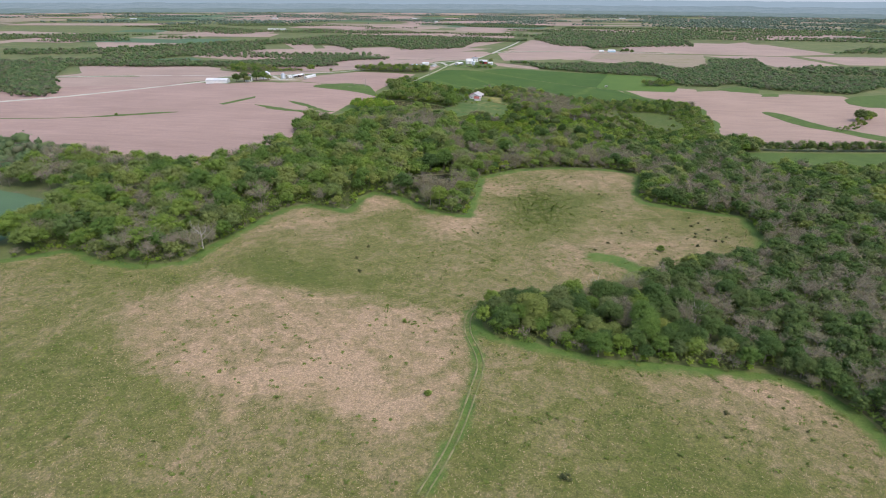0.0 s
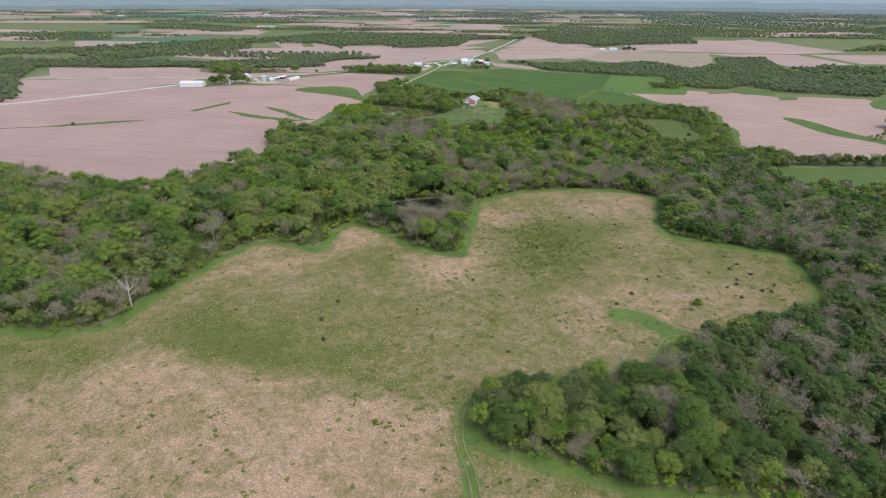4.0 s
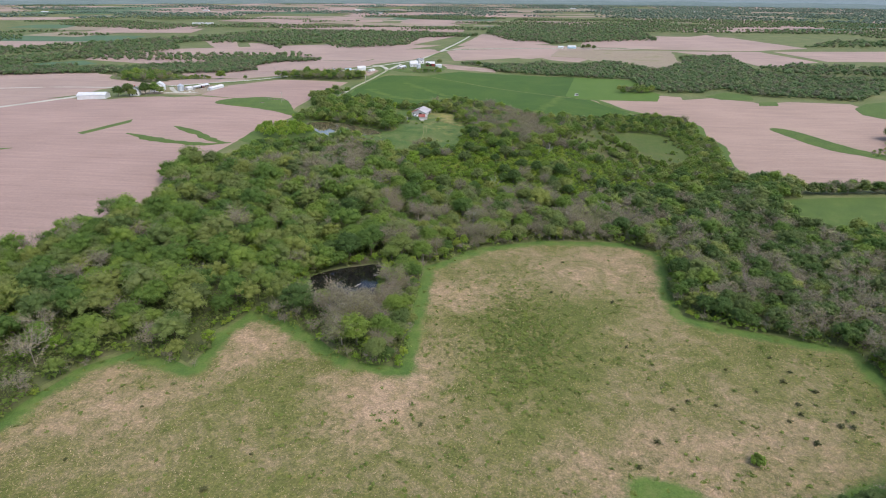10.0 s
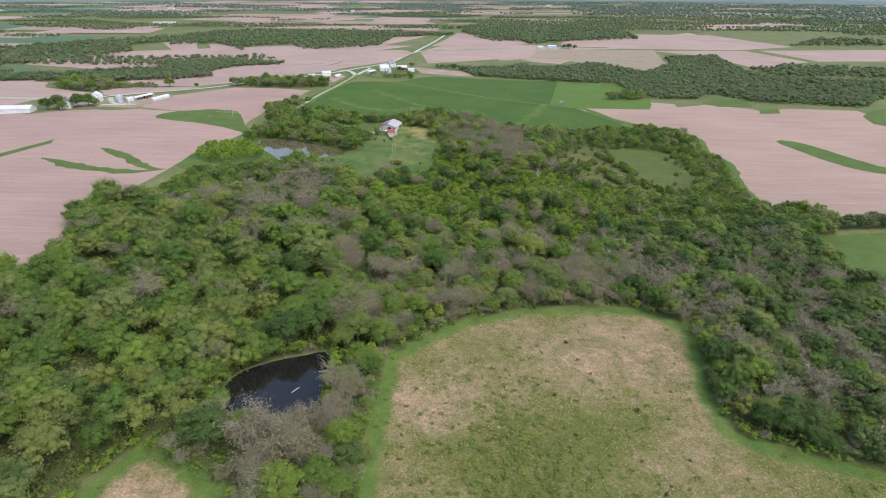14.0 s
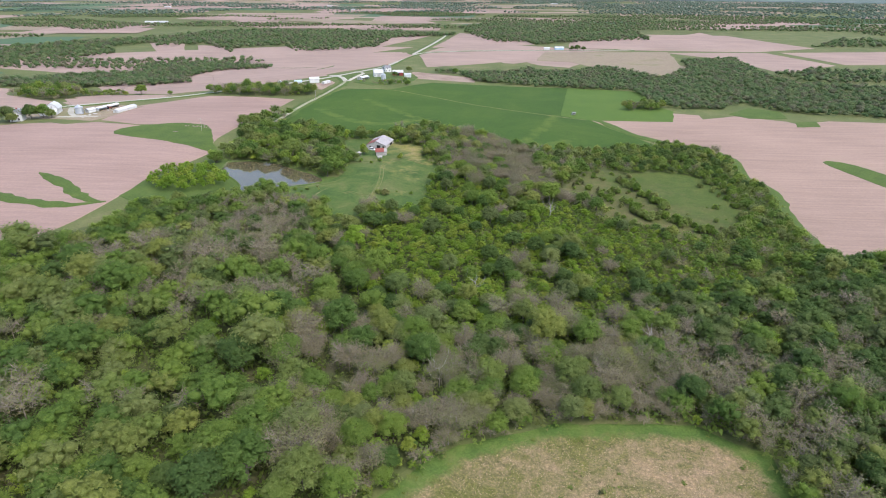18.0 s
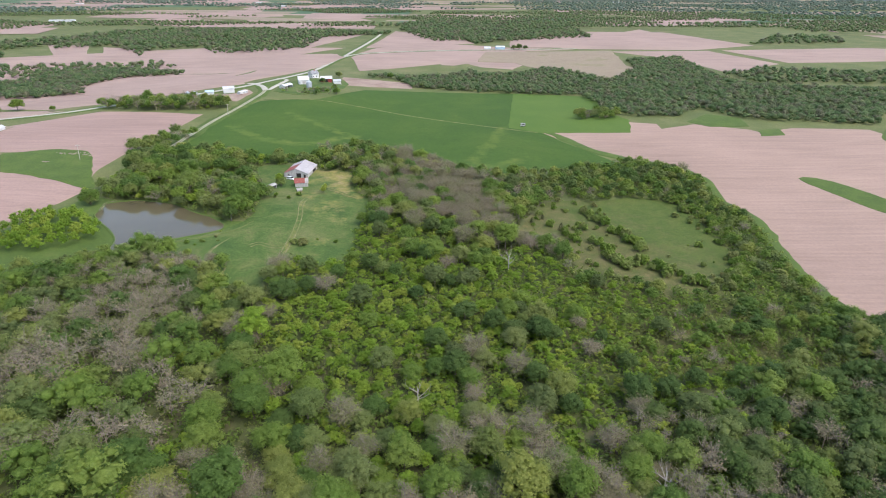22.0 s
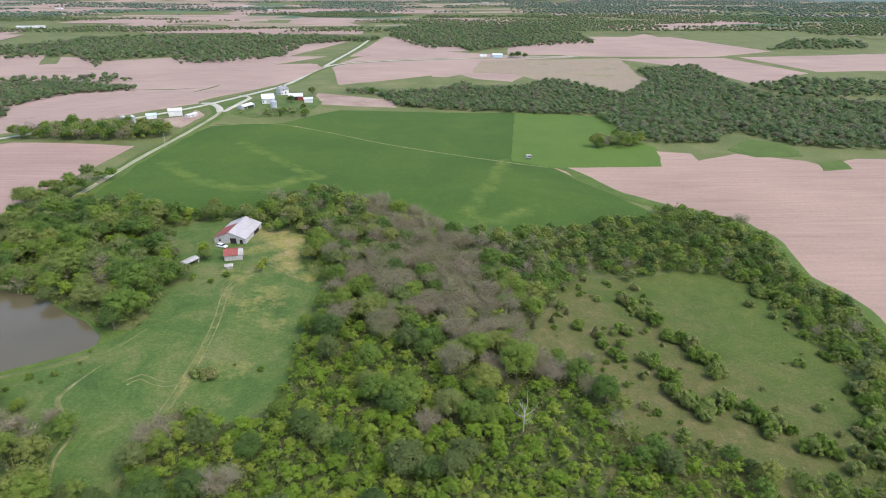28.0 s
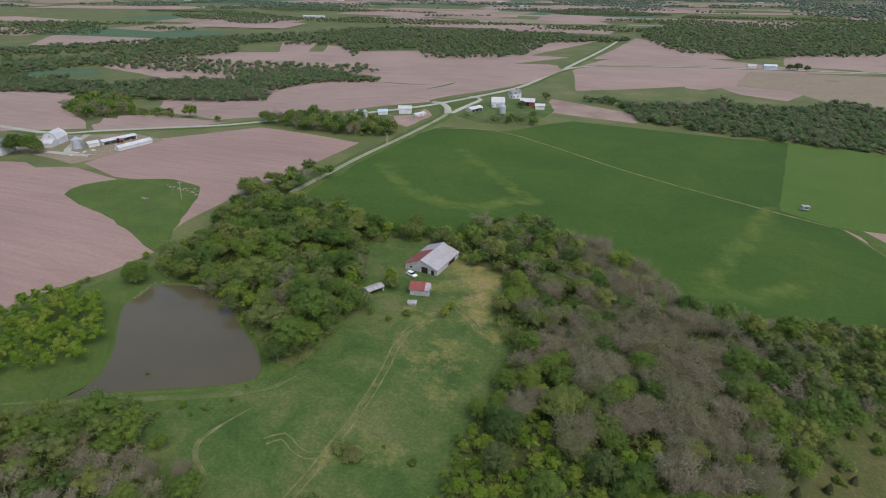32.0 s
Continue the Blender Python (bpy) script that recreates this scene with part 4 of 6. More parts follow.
def crown(rng, kind, count, size, rough=False):
    """A leafy crown: many small uneven lobes round a dark heart, feathered all over with small sprays."""
    r0, h0, z0, n = DOMES[kind]
    n = max(6, int(n * 0.55)) if rough else n
    off = rng.uniform(0, 50)
    i = np.arange(n)
    zf = 1 - 1.3 * (i + 0.5) / n
    a = 2.4 * i + rng.uniform(-0.35, 0.35, n)
    d = np.c_[np.sqrt(1 - zf ** 2) * np.cos(a), np.sqrt(1 - zf ** 2) * np.sin(a), zf]
    bulge = np.array([1 + 0.38 * noise.noise((q[0] * 1.1 + off, q[1] * 1.1, q[2] * 1.1)) for q in d.tolist()])
    shell = (rng.uniform(0.56, 0.84, n) * bulge)[:, None]
    centres = d * shell * (r0, r0, h0) + (0, 0, z0)
    rad = r0 * rng.uniform(0.22, 0.42, n) * (1.2 if rough else 1.0)
    axes = np.c_[rad, rad, rad * rng.uniform(0.72, 0.95, n)]
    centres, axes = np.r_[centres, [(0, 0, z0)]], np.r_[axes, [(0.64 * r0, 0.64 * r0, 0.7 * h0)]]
    bv, bf = KNOB_V, KNOB_F
    which = rng.choice(n, count, p=rad ** 2 / np.sum(rad ** 2))
    e = rng.normal(0, 1, (count, 3)) + 0.75 * d[which] + (0, 0, 0.3)
    e /= np.linalg.norm(e, axis=1, keepdims=True)
    p = centres[which] + e * axes[which] * (0.62 + 0.75 * rng.random(count) ** 1.2)[:, None]
    deep = np.linalg.norm((p[:, None] - centres[None]) / axes[None], axis=2)
    deep[np.arange(count), which] = 9
    keep = deep.min(1) > 0.68
    v, f = sprays(rng, p[keep], e[keep], size)
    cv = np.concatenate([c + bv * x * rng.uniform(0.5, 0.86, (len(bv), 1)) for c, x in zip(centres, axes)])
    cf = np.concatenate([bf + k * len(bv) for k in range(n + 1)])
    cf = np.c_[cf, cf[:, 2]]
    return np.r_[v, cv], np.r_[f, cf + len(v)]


def limbs(rng, tall, reach, n, thick):
    """A tapering trunk with limbs."""
    lean = rng.normal(0, 0.25, 2)
    top = (lean[0], lean[1], tall)
    pieces = [tube([(0, 0, -0.3), (lean[0] * 0.3, lean[1] * 0.3, tall * 0.4), top], [thick, thick * 0.75, thick * 0.25], 6)]
    tips = []
    for i in range(n):
        a = 2.4 * i + rng.uniform(-0.4, 0.4)
        z = tall * rng.uniform(0.35, 0.75)
        e = reach * rng.uniform(0.55, 1.0)
        base = (lean[0] * z / tall, lean[1] * z / tall, z)
        mid = (e * 0.5 * math.cos(a), e * 0.5 * math.sin(a), z + e * 0.35)
        tip = (e * math.cos(a + 0.2), e * math.sin(a + 0.2), z + e * rng.uniform(0.6, 1.0))
        pieces.append(tube([base, mid, tip], [thick * 0.5, thick * 0.32, thick * 0.1], 5))
        tips += [mid, tip, tuple((np.array(mid) + tip) / 2)]
    return joined(pieces), tips + [top]


def twigs(rng, tips, n, length, wide):
    """Bare twigs as thin blades, fanning up and outward from the limbs."""
    v = np.zeros((n, 3, 3))
    t = np.array(tips)[rng.integers(0, len(tips), n)] + rng.normal(0, 0.35, (n, 3))
    out = t * (0.32, 0.32, 0) + rng.normal(0, 0.75, (n, 3)) + (0, 0, 0.85)
    out /= np.linalg.norm(out, axis=1, keepdims=True)
    side = np.cross(out, rng.normal(0, 1, (n, 3)))
    side /= np.linalg.norm(side, axis=1, keepdims=True)
    ln = (length * rng.uniform(0.5, 1.2, n))[:, None]
    v[:, 0], v[:, 1], v[:, 2] = t - side * wide, t + side * wide, t + out * ln
    return v.reshape(-1, 3), np.arange(3 * n).reshape(-1, 3), t + out * ln * 0.8, out


def as_quads(f):
    return f if f.shape[1] == 4 else np.c_[f, f[:, 2]]


def clean_mesh(name, v, f, mats, **attributes):
    """Quads whose last two corners agree become triangles."""
    tri = f[:, 2] == f[:, 3]
    faces = [tuple(q) for q in f[~tri].tolist()] + [tuple(q[:3]) for q in f[tri].tolist()]
    return mesh_of(name, v, faces, mats, True, **attributes)


KINDS = {
    "broadleaf": ("broadleaf_tree", "leafy green broadleaf tree in spring foliage", "broadleaf trees in the wood", LEAF),
    "oak": ("oak_tree", "dark green spreading tree in the mixed wood, darkened for shade", "dark trees in the wood", DARK_LEAF),
    "young": ("young_tree", "small bright yellow-green young tree", "young trees in the thicket", YOUNG_LEAF),
    "budding": ("budding_tree", "grey-brown tree, nearly bare with opening buds", "budding trees in the wood", BUD),
    "shrub": ("shrub", "rounded grey-green leafy shrub in grass", "shrubs in the meadow", SHRUB_LEAF),
    "bush": ("dark_bush", "small dark round bush in dry grass", "dark bushes in the prairie", CEDAR_LEAF),
}
FIRST = {}


def tree_meshes(kind, variant):
    rng = np.random.default_rng(100 + 37 * variant + 1000 * sorted(KINDS).index(kind))
    leaf = KINDS[kind][3]
    if kind in ("broadleaf", "oak"):
        (tv, tf), _ = limbs(rng, 6.5, 3.0, 6, 0.26)
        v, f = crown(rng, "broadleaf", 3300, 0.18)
        return mesh_of("trunk", tv, tf, BARK, True), clean_mesh("crown", v, f, leaf)
    if kind == "young":
        (tv, tf), _ = limbs(rng, 4.6, 1.5, 4, 0.12)
        v, f = crown(rng, kind, 1500, 0.165)
        return mesh_of("trunk", tv, tf, BARK, True), clean_mesh("crown", v, f, leaf)
    if kind == "shrub":
        pieces = [tube([(0, 0, -0.15), (0.35 * math.cos(a), 0.35 * math.sin(a), 0.6), (0.8 * math.cos(a), 0.8 * math.sin(a), 1.4)], [0.05, 0.04, 0.015], 4) for a in (0.3, 1.7, 2.9, 4.4, 5.5)]
        v, f = crown(rng, kind, 900, 0.13)
        tv, tf = joined(pieces)
        return mesh_of("stem", tv, tf, BARK, True), clean_mesh("foliage", v, f, leaf)
    if kind == "bush":
        pieces = [tube([(0, 0, -0.1), (0.2 * math.cos(a), 0.2 * math.sin(a), 0.4)], [0.04, 0.02], 4) for a in (0.3, 2.4, 4.4)]
        v, f = crown(rng, "shrub", 220, 0.17, True)
        tv, tf = joined(pieces)
        return mesh_of("stem", tv, tf, BARK, True), clean_mesh("foliage", v * (0.55, 0.55, 0.5), f, leaf)
    (tv, tf), tips = limbs(rng, 6.8, 3.0, 12, 0.16)
    wv, wf, ends, way = twigs(rng, tips, 800, 2.2, 0.034)
    pick = rng.random(len(ends)) < 0.85
    bv, bf = sprays(rng, np.repeat(ends[pick], 2, 0) + rng.normal(0, 0.4, (2 * pick.sum(), 3)), np.repeat(way[pick], 2, 0), 0.17)
    trunk = mesh_of("trunk", tv, tf, PALE_BARK, True)
    v, f = np.r_[wv, bv], np.r_[wf, bf[:, :3] + len(wv)]
    cr = mesh_of("crown", v, f, [TWIG, leaf])
    cr.polygons.foreach_set("material_index", np.r_[np.zeros(len(wf), np.int32), np.ones(len(bf), np.int32)])
    return trunk, cr


def plant(kind, x, y, scale, turn, variant, stretch=1.0, label=""):
    """One tree or bush as a thing of its own."""
    name, text, group, _ = KINDS[kind]
    m = Matrix.Translation((x, y, height(x, y))) @ Matrix.Rotation(turn, 4, "Z")
    key = (kind, variant)
    if key not in FIRST:
        root = thing(name, m, label or text, "shrub" if kind in ("shrub", "bush") else "tree", group)
        a, b = tree_meshes(kind, variant)
        part(a.name.split(".")[0], a, None, root)
        part(b.name.split(".")[0], b, None, root)
        FIRST[key] = root
        return root
    ob = copy_thing(FIRST[key], m @ Matrix.Diagonal((scale, scale, scale * stretch, 1)))
    if label:
        tagged(ob, label)
    return ob


# ------------------------------------------------ where the woods grow
OPEN = [PRAIRIE, TILLED_W, TILLED_N, GRASS_W, TEAL, TILLED_E, PASTURE_E, CROP, PASTURE, YARD, MEADOW, PONDSIDE, POND_A]
# drifts of nearly bare trees: centre, spread, share
BARE = [(10, 612, 24, 0.85), (34, 566, 18, 0.65), (5, 405, 36, 0.32), (-100, 480, 28, 0.65), (-104, 520, 16, 0.6), (100, 365, 30, 0.42), (65, 420, 26, 0.3), (-52, 306, 14, 0.8), (-45, 335, 10, 0.6), (125, 300, 30, 0.45), (60, 205, 26, 0.1), (130, 345, 26, 0.3), (135, 220, 30, 0.35), (120, 150, 34, 0.25), (112, 425, 14, 0.3), (45, 405, 16, 0.5), (-35, 392, 14, 0.4),
        (-150, 225, 18, 0.5), (10, 660, 26, 0.6), (-160, 265, 22, 0.3), (-260, 340, 40, 0.4), (150, 230, 60, 0.3), (-10, 690, 18, 0.5), (85, 470, 20, 0.2)]
# drifts of bright young growth
FRESH = [(-25, 520, 30, 0.9), (5, 480, 42, 0.75), (-20, 565, 16, 0.8), (-155, 570, 26, 0.9), (60, 490, 36, 0.5), (30, 500, 30, 0.5), (-60, 470, 20, 0.3), (-45, 350, 8, 0.6), (20, 190, 20, 0.2), (-115, 640, 36, 0.45), (-40, 640, 14, 0.4)]


def share(drifts, x, y):
    return sum(a * math.exp(-((x - cx) ** 2 + (y - cy) ** 2) / (2 * s * s)) for cx, cy, s, a in drifts)


def wood_points(rng, x0, x1, y0, y1, gap):
    gx, gy = np.meshgrid(np.arange(x0, x1, float(gap)), np.arange(y0, y1, gap * 0.9))
    gx[1::2] += gap / 2
    gx, gy = gx.ravel() + rng.uniform(-0.36, 0.36, gx.size) * gap, gy.ravel() + rng.uniform(-0.36, 0.36, gy.size) * gap
    return gx, gy


rng = np.random.default_rng(5)
gx, gy = wood_points(rng, -390, 350, 20, 700, 5.4)
free = np.ones(gx.shape, bool)
for _poly in OPEN:
    free &= ~inside(_poly, gx, gy)
# what lies beyond the wood: the far side of the crop and the lane
free &= ~((gx > 60) & (gy > 690)) & ~((gy > 700) & (gx > -150)) & ~((gx < -165) & (gy > 480)) & ~((gx < -105) & (gy > 682))
free &= ~((gx < -240) & (gy < 280)) & ~((gx > 163) & (gy > 440) & (gy < 800))
free &= ~((np.abs(gx + 152) < 6) & (gy > 690))
gx, gy = gx[free], gy[free]
margin = np.zeros(gx.shape)
for _a in np.linspace(0, 2 * math.pi, 8, endpoint=False):
    for _poly in OPEN:
        margin += inside(_poly, gx + 3.2 * math.cos(_a), gy + 3.2 * math.sin(_a))
near = [(0, x, y, e) for x, y, e in zip(gx.tolist(), gy.tolist(), margin.tolist())]
near.sort(key=lambda q: abs(q[1] + 5) + 0.35 * max(0, q[2] - 560) + 0.5 * max(0, 300 - q[2]) * (q[1] < 0))
LIMIT = {"broadleaf": 290, "young": 290, "budding": 280, "oak": 200}
# stands of darkened trees, mostly east, their colour in place of shade
DARK_STANDS = [(-115, 495, 24, 0.4), (120, 330, 45, 0.6), (120, 230, 60, 0.6), (110, 432, 32, 0.7), (80, 200, 50, 0.4), (125, 490, 18, 0.3), (110, 650, 40, 0.25), (160, 120, 60, 0.7)]
BACK = []
for _, x, y, e in near:
    b, f = share(BARE, x, y), share(FRESH, x, y)
    roll = rng.random()
    kind = "budding" if roll < min(0.93, (0.09 if x < -40 else 0.03) + b * 0.95) * (1 - 0.75 * min(1, f)) else "young" if rng.random() < min(0.92, 0.1 + f) else "broadleaf"
    if kind != "budding" and rng.random() < 0.06 + share(DARK_STANDS, x, y):
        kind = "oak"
    big = 0.76 + 0.42 * rng.random() ** 1.3 if kind != "young" else rng.uniform(0.65, 1.3)
    if x < -40 and y < 480:
        if rng.random() < 0.38:
            continue
        big *= 1.12 + 0.3 * rng.random()
    if e:
        big *= 0.78
    if x < -80 and y > 590:
        big *= 1.12
    if x > 92 and y > 505 or x > 55 and y > 618:
        big *= 0.66
    if kind == "broadleaf" and rng.random() < 0.08:
        big *= 1.28
    turn, stretch = rng.uniform(0, 6.28), rng.uniform(0.74, 0.98) * (0.78 if kind == "young" and f > 0.4 else 1.0)
    big *= 1.08 if kind != "young" else 0.95
    if 38 < x < 130 and 465 < y < 530:
        if rng.random() < 0.4:
            continue
        big *= 0.72
    if LIMIT[kind] > 0:
        LIMIT[kind] -= 1
        plant(kind, x, y, big, turn, int(rng.integers(0, 7)), stretch)
    else:
        BACK.append((kind, x, y, big, turn, stretch))


# saplings that fill the thickets of young growth
rng = np.random.default_rng(61)
sx, sy = wood_points(rng, -190, 120, 420, 700, 3.5)
for x, y in zip(sx.tolist(), sy.tolist()):
    if rng.random() < share(FRESH, x, y) * 0.95 - 0.2 and not any(inside(q, np.array([x]), np.array([y]))[0] for q in OPEN):
        BACK.append(("young", x, y, rng.uniform(0.45, 0.95), rng.uniform(0, 6.28), rng.uniform(0.5, 0.8)))


# low growth that closes the edge of the wood towards the old field
rng = np.random.default_rng(62)
for p in curve_through([q for q in PRAIRIE if q[1] >= 160], 2.6):
    if p.y < 158 or p.x < -222:
        continue
    for _ in range(2):
        x, y = p.x + rng.normal(0, 2.2), p.y + rng.normal(0, 2.2)
        if not inside(PRAIRIE, x, y) and line_distance([PRAIRIE + PRAIRIE[:1]], x, y) < 5:
            BACK.append(("budding" if rng.random() < 0.2 + share(BARE, x, y) else "young", x, y, rng.uniform(0.35, 0.8), rng.uniform(0, 6.28), rng.uniform(0.6, 0.9)))


# bushes that lean over the pond in the wood
for p in curve_through(POND_A, 2.4, True):
    d = (p - Vector((-58, 338))).normalized()
    bare = p.y < 332 or rng.random() < 0.15
    BACK.append(("budding" if bare else "young", p.x + d.x * 2.2 + rng.normal(0, 0.6), p.y + d.y * 2.2 + rng.normal(0, 0.6), rng.uniform(0.4, 0.6) if bare else rng.uniform(0.7, 1.15), rng.uniform(0, 6.28), rng.uniform(0.7, 0.95)))


def bank_of_trees(name, label, rows, density=1.0):
    """The rest of a wood, tree by tree in one mesh."""
    models = {}
    for kind, count, size in (("broadleaf", 1000, 0.215), ("oak", 760, 0.25), ("young", 430, 0.2), ("budding", 300, 0.24)):
        for k in range(5):
            r = np.random.default_rng(900 + k)
            if kind == "budding":
                (tv, tf), tips = limbs(r, 6.6, 3.0, 6, 0.13)
                wv, wf, ends, way = twigs(r, tips, 220, 2.2, 0.05)
                bv, bf = sprays(r, ends + r.normal(0, 0.3, ends.shape), way, size)
                tv, tf = np.array(tv), np.array(tf)
                v = np.r_[tv, wv, bv]
                f = np.r_[tf, as_quads(wf) + len(tv), bf + len(tv) + len(wv)]
                slot = np.r_[np.zeros(len(tf) + len(wf)), np.full(len(bf), 2)]
            else:
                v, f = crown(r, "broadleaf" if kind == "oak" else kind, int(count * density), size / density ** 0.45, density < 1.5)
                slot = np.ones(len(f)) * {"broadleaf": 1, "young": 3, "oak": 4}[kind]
            models[kind, k] = v, f, slot
    vs, fs, slots, tints, n = [], [], [], [], 0
    for i, (kind, x, y, s, turn, stretch) in enumerate(rows):
        v, f, slot = models[kind, i % 5]
        c, q = math.cos(turn) * s, math.sin(turn) * s
        vs.append(np.c_[v[:, 0] * c - v[:, 1] * q + x, v[:, 0] * q + v[:, 1] * c + y, v[:, 2] * s * stretch + height(x, y)])
        fs.append(f + n)
        slots.append(slot)
        tints.append(np.full(len(f), (i * 0.618) % 1))
        n += len(v)
    v, f, slots, tints = np.concatenate(vs), np.concatenate(fs), np.concatenate(slots), np.concatenate(tints)
    tri = f[:, 2] == f[:, 3]
    order = np.r_[np.nonzero(~tri)[0], np.nonzero(tri)[0]]
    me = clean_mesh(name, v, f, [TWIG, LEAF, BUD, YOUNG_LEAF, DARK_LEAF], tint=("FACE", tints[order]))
    me.polygons.foreach_set("material_index", slots[order].astype(np.int32))
    tagged(new(name, me), label, "woodland", kind="stuff")


def close_by(r):
    """Whether a tree stands where the camera passes near."""
    _, x, y, *_ = r
    return -1.08 * (y - 5) - 25 < x < 0.62 * (y - 5) + 25 and (math.hypot(x, y - 300) < 300 or (y > 560 and -185 < x < 165))


for _name, _label, _test in (
        ("barn_wood", "leafy bright green wood beside the barn and pond", lambda x, y: y > 585 and -185 < x <= 60),
        ("west_wood", "dense green broadleaf wood in spring", lambda x, y: x < -60 and y <= 585),
        ("east_wood", "mixed wood of green and nearly bare trees", lambda x, y: x > 60),
        ("middle_wood", "mixed green and grey-brown wood", lambda x, y: -60 <= x <= 60 and y <= 585)):
    _rows = [r for r in BACK if _test(r[1], r[2]) and close_by(r)]
    if _rows:
        bank_of_trees(_name, _label, _rows, 1.5 if _name == "barn_wood" else 1.0)

OUTER = [r for r in BACK if not close_by(r)]
# low growth and leaf litter under the trees, toned darker for gap shade
WOODLAND_FLOOR_WEST = [(-240, 262), (-186, 214), (-166, 206), (-146, 206), (-136, 213), (-131, 254), (-124, 282), (-112, 293), (-92, 286), (-92, 304), (-86, 321), (-64, 311), (-46, 296), (-33, 293), (-34, 357), (-34, 430), (-60, 505), (-80, 520), (-110, 535), (-160, 522), (-180, 500), (-196, 460), (-182, 426), (-194, 378), (-193, 330), (-260, 335), (-330, 345), (-330, 285)]
WOODLAND_FLOOR_MIDDLE = [(-34, 360), (-8, 384), (19, 394), (51, 395), (71, 384), (66, 345), (66, 333), (140, 320), (140, 410), (136, 490), (128, 560), (120, 520), (90, 515), (60, 528), (36, 570), (56, 612), (110, 630), (150, 660), (118, 678), (60, 664), (20, 655), (-5, 680), (-50, 705), (-50, 662), (-38, 652), (-38, 630), (-8, 620), (-26, 590), (-30, 545), (-52, 536), (-58, 506), (-34, 430)]
WOODLAND_FLOOR_EAST = [(66, 329), (88, 323), (113, 316), (114, 287), (109, 264), (86, 250), (60, 232), (50, 226), (40, 209), (18, 203), (-3, 198), (-5, 184), (18, 177), (49, 174), (79, 174), (93, 166), (99, 150), (106, 100), (122, 40), (340, 40), (340, 400), (230, 412), (142, 408), (140, 330)]
for _name, _poly in (("woodland_floor_west", WOODLAND_FLOOR_WEST), ("woodland_floor_middle", WOODLAND_FLOOR_MIDDLE), ("woodland_floor_east", WOODLAND_FLOOR_EAST)):
    cover(_name, _poly, FLOOR, "undergrowth and leaf litter beneath trees, colour darkened as shade", 0.14, 14, 1.2)


def undergrowth():
    """Low bushes and saplings between the trunks."""
    r = np.random.default_rng(44)
    x, y = wood_points(r, -200, 165, 140, 690, 3.9)
    ok = np.ones(x.shape, bool)
    for poly in OPEN:
        ok &= ~inside(poly, x, y)
    ok &= (y < 690) & ~((x < -165) & (y > 480)) & ~((x > 163) & (y > 440)) & ~((x < -200) & (y < 260))
    x, y = x[ok], y[ok]
    vs, fs, ts, n = [], [], [], 0
    models = []
    for k in range(5):
        q = np.random.default_rng(70 + k)
        d = q.normal(0, 1, (30, 3))
        d[:, 2] = np.abs(d[:, 2])
        d /= np.linalg.norm(d, axis=1, keepdims=True)
        v, f = sprays(q, d * (1.15, 1.15, 1.0) * q.uniform(0.35, 1.3, (30, 1)) + (0, 0, 0.45), d, 0.27)
        models.append((v, f))
    for i, (px, py) in enumerate(zip(x, y)):
        v, f = models[i % 5]
        s = r.uniform(1.2, 2.7)
        vs.append(v * (s, s, s * r.uniform(0.8, 1.3)) + (px, py, height(px, py)))
        fs.append(f + n)
        ts.append(np.full(len(f), r.random()))
        n += len(v)
    v, f, t = np.concatenate(vs), np.concatenate(fs), np.concatenate(ts)
    tri = f[:, 2] == f[:, 3]
    me = clean_mesh("undergrowth", v, f, UNDER_LEAF, tint=("FACE", np.r_[t[~tri], t[tri]]))
    tagged(new("undergrowth", me), "low green undergrowth beneath the trees", "undergrowth", kind="stuff")


undergrowth()

# ------------------------------------------------ shrubs and lone trees
rng = np.random.default_rng(21)
for line in ([(75, 602), (80, 585), (84, 574), (88, 566), (90, 558)], [(73, 559), (75, 541), (85, 546), (90, 537), (96, 532), (100, 525)], [(127, 607), (134, 601)], [(130, 642), (128, 618), (133, 590), (134, 566)], [(126, 552), (120, 535), (112, 522)]):
    for p in curve_through(line, 2.2):
        for _ in range(2):
            plant("shrub", p.x + rng.normal(0, 1.7), p.y + rng.normal(0, 1.7), rng.uniform(0.7, 2.1), rng.uniform(0, 6), int(rng.integers(0, 5)), rng.uniform(0.9, 1.35))
count = 0
while count < 110:
    x, y = rng.uniform(36, 134), rng.uniform(505, 628)
    wooded = noise.noise((x * 0.035 + 0.045 * (y - 500) * 0.4, y * 0.03, 4)) + 0.25 * (560 - y) / 60
    if not inside(MEADOW, x, y) or wooded < -0.05 or (92 < x < 126 and y > 535 and rng.random() < 0.85):
        continue
    plant("shrub", x, y, 0.3 + 1.5 * rng.random() ** 1.6, rng.uniform(0, 6), int(rng.integers(0, 5)), rng.uniform(0.8, 1.2))
    count += 1
BUSHES_SOUTH = [(-20, 267, 1), (18, 342, 0.7), (39, 337, 1), (39, 267, 1.1),
    (33, 258, 0.9), (46, 280, 0.8), (51, 284, 0.8), (58, 283, 0.7),
    (80, 295, 1.2), (87, 291, 1.1), (80, 285, 1), (75, 278, 0.9),
    (79, 281, 1), (87, 277, 1.1), (78, 270, 1.2), (39, 309, 0.8),
    (24, 368, 0.8), (81, 307, 0.8)]
BUSHES_NORTH = [(-101, 245, 0.7), (-97, 227, 0.7), (-66, 227, 1.2), (-65, 240, 1.1),
    (-94, 265, 0.7), (-68, 250, 0.6), (-59, 252, 0.6), (3, 304, 0.7),
    (-61, 215, 1.2), (-3, 220, 0.8), (61, 149, 1), (90, 277, 1.0),
    (84, 300, 0.9), (71, 290, 0.7), (66, 300, 0.7), (93, 283, 0.8),
    (19, 117, 1.6)]
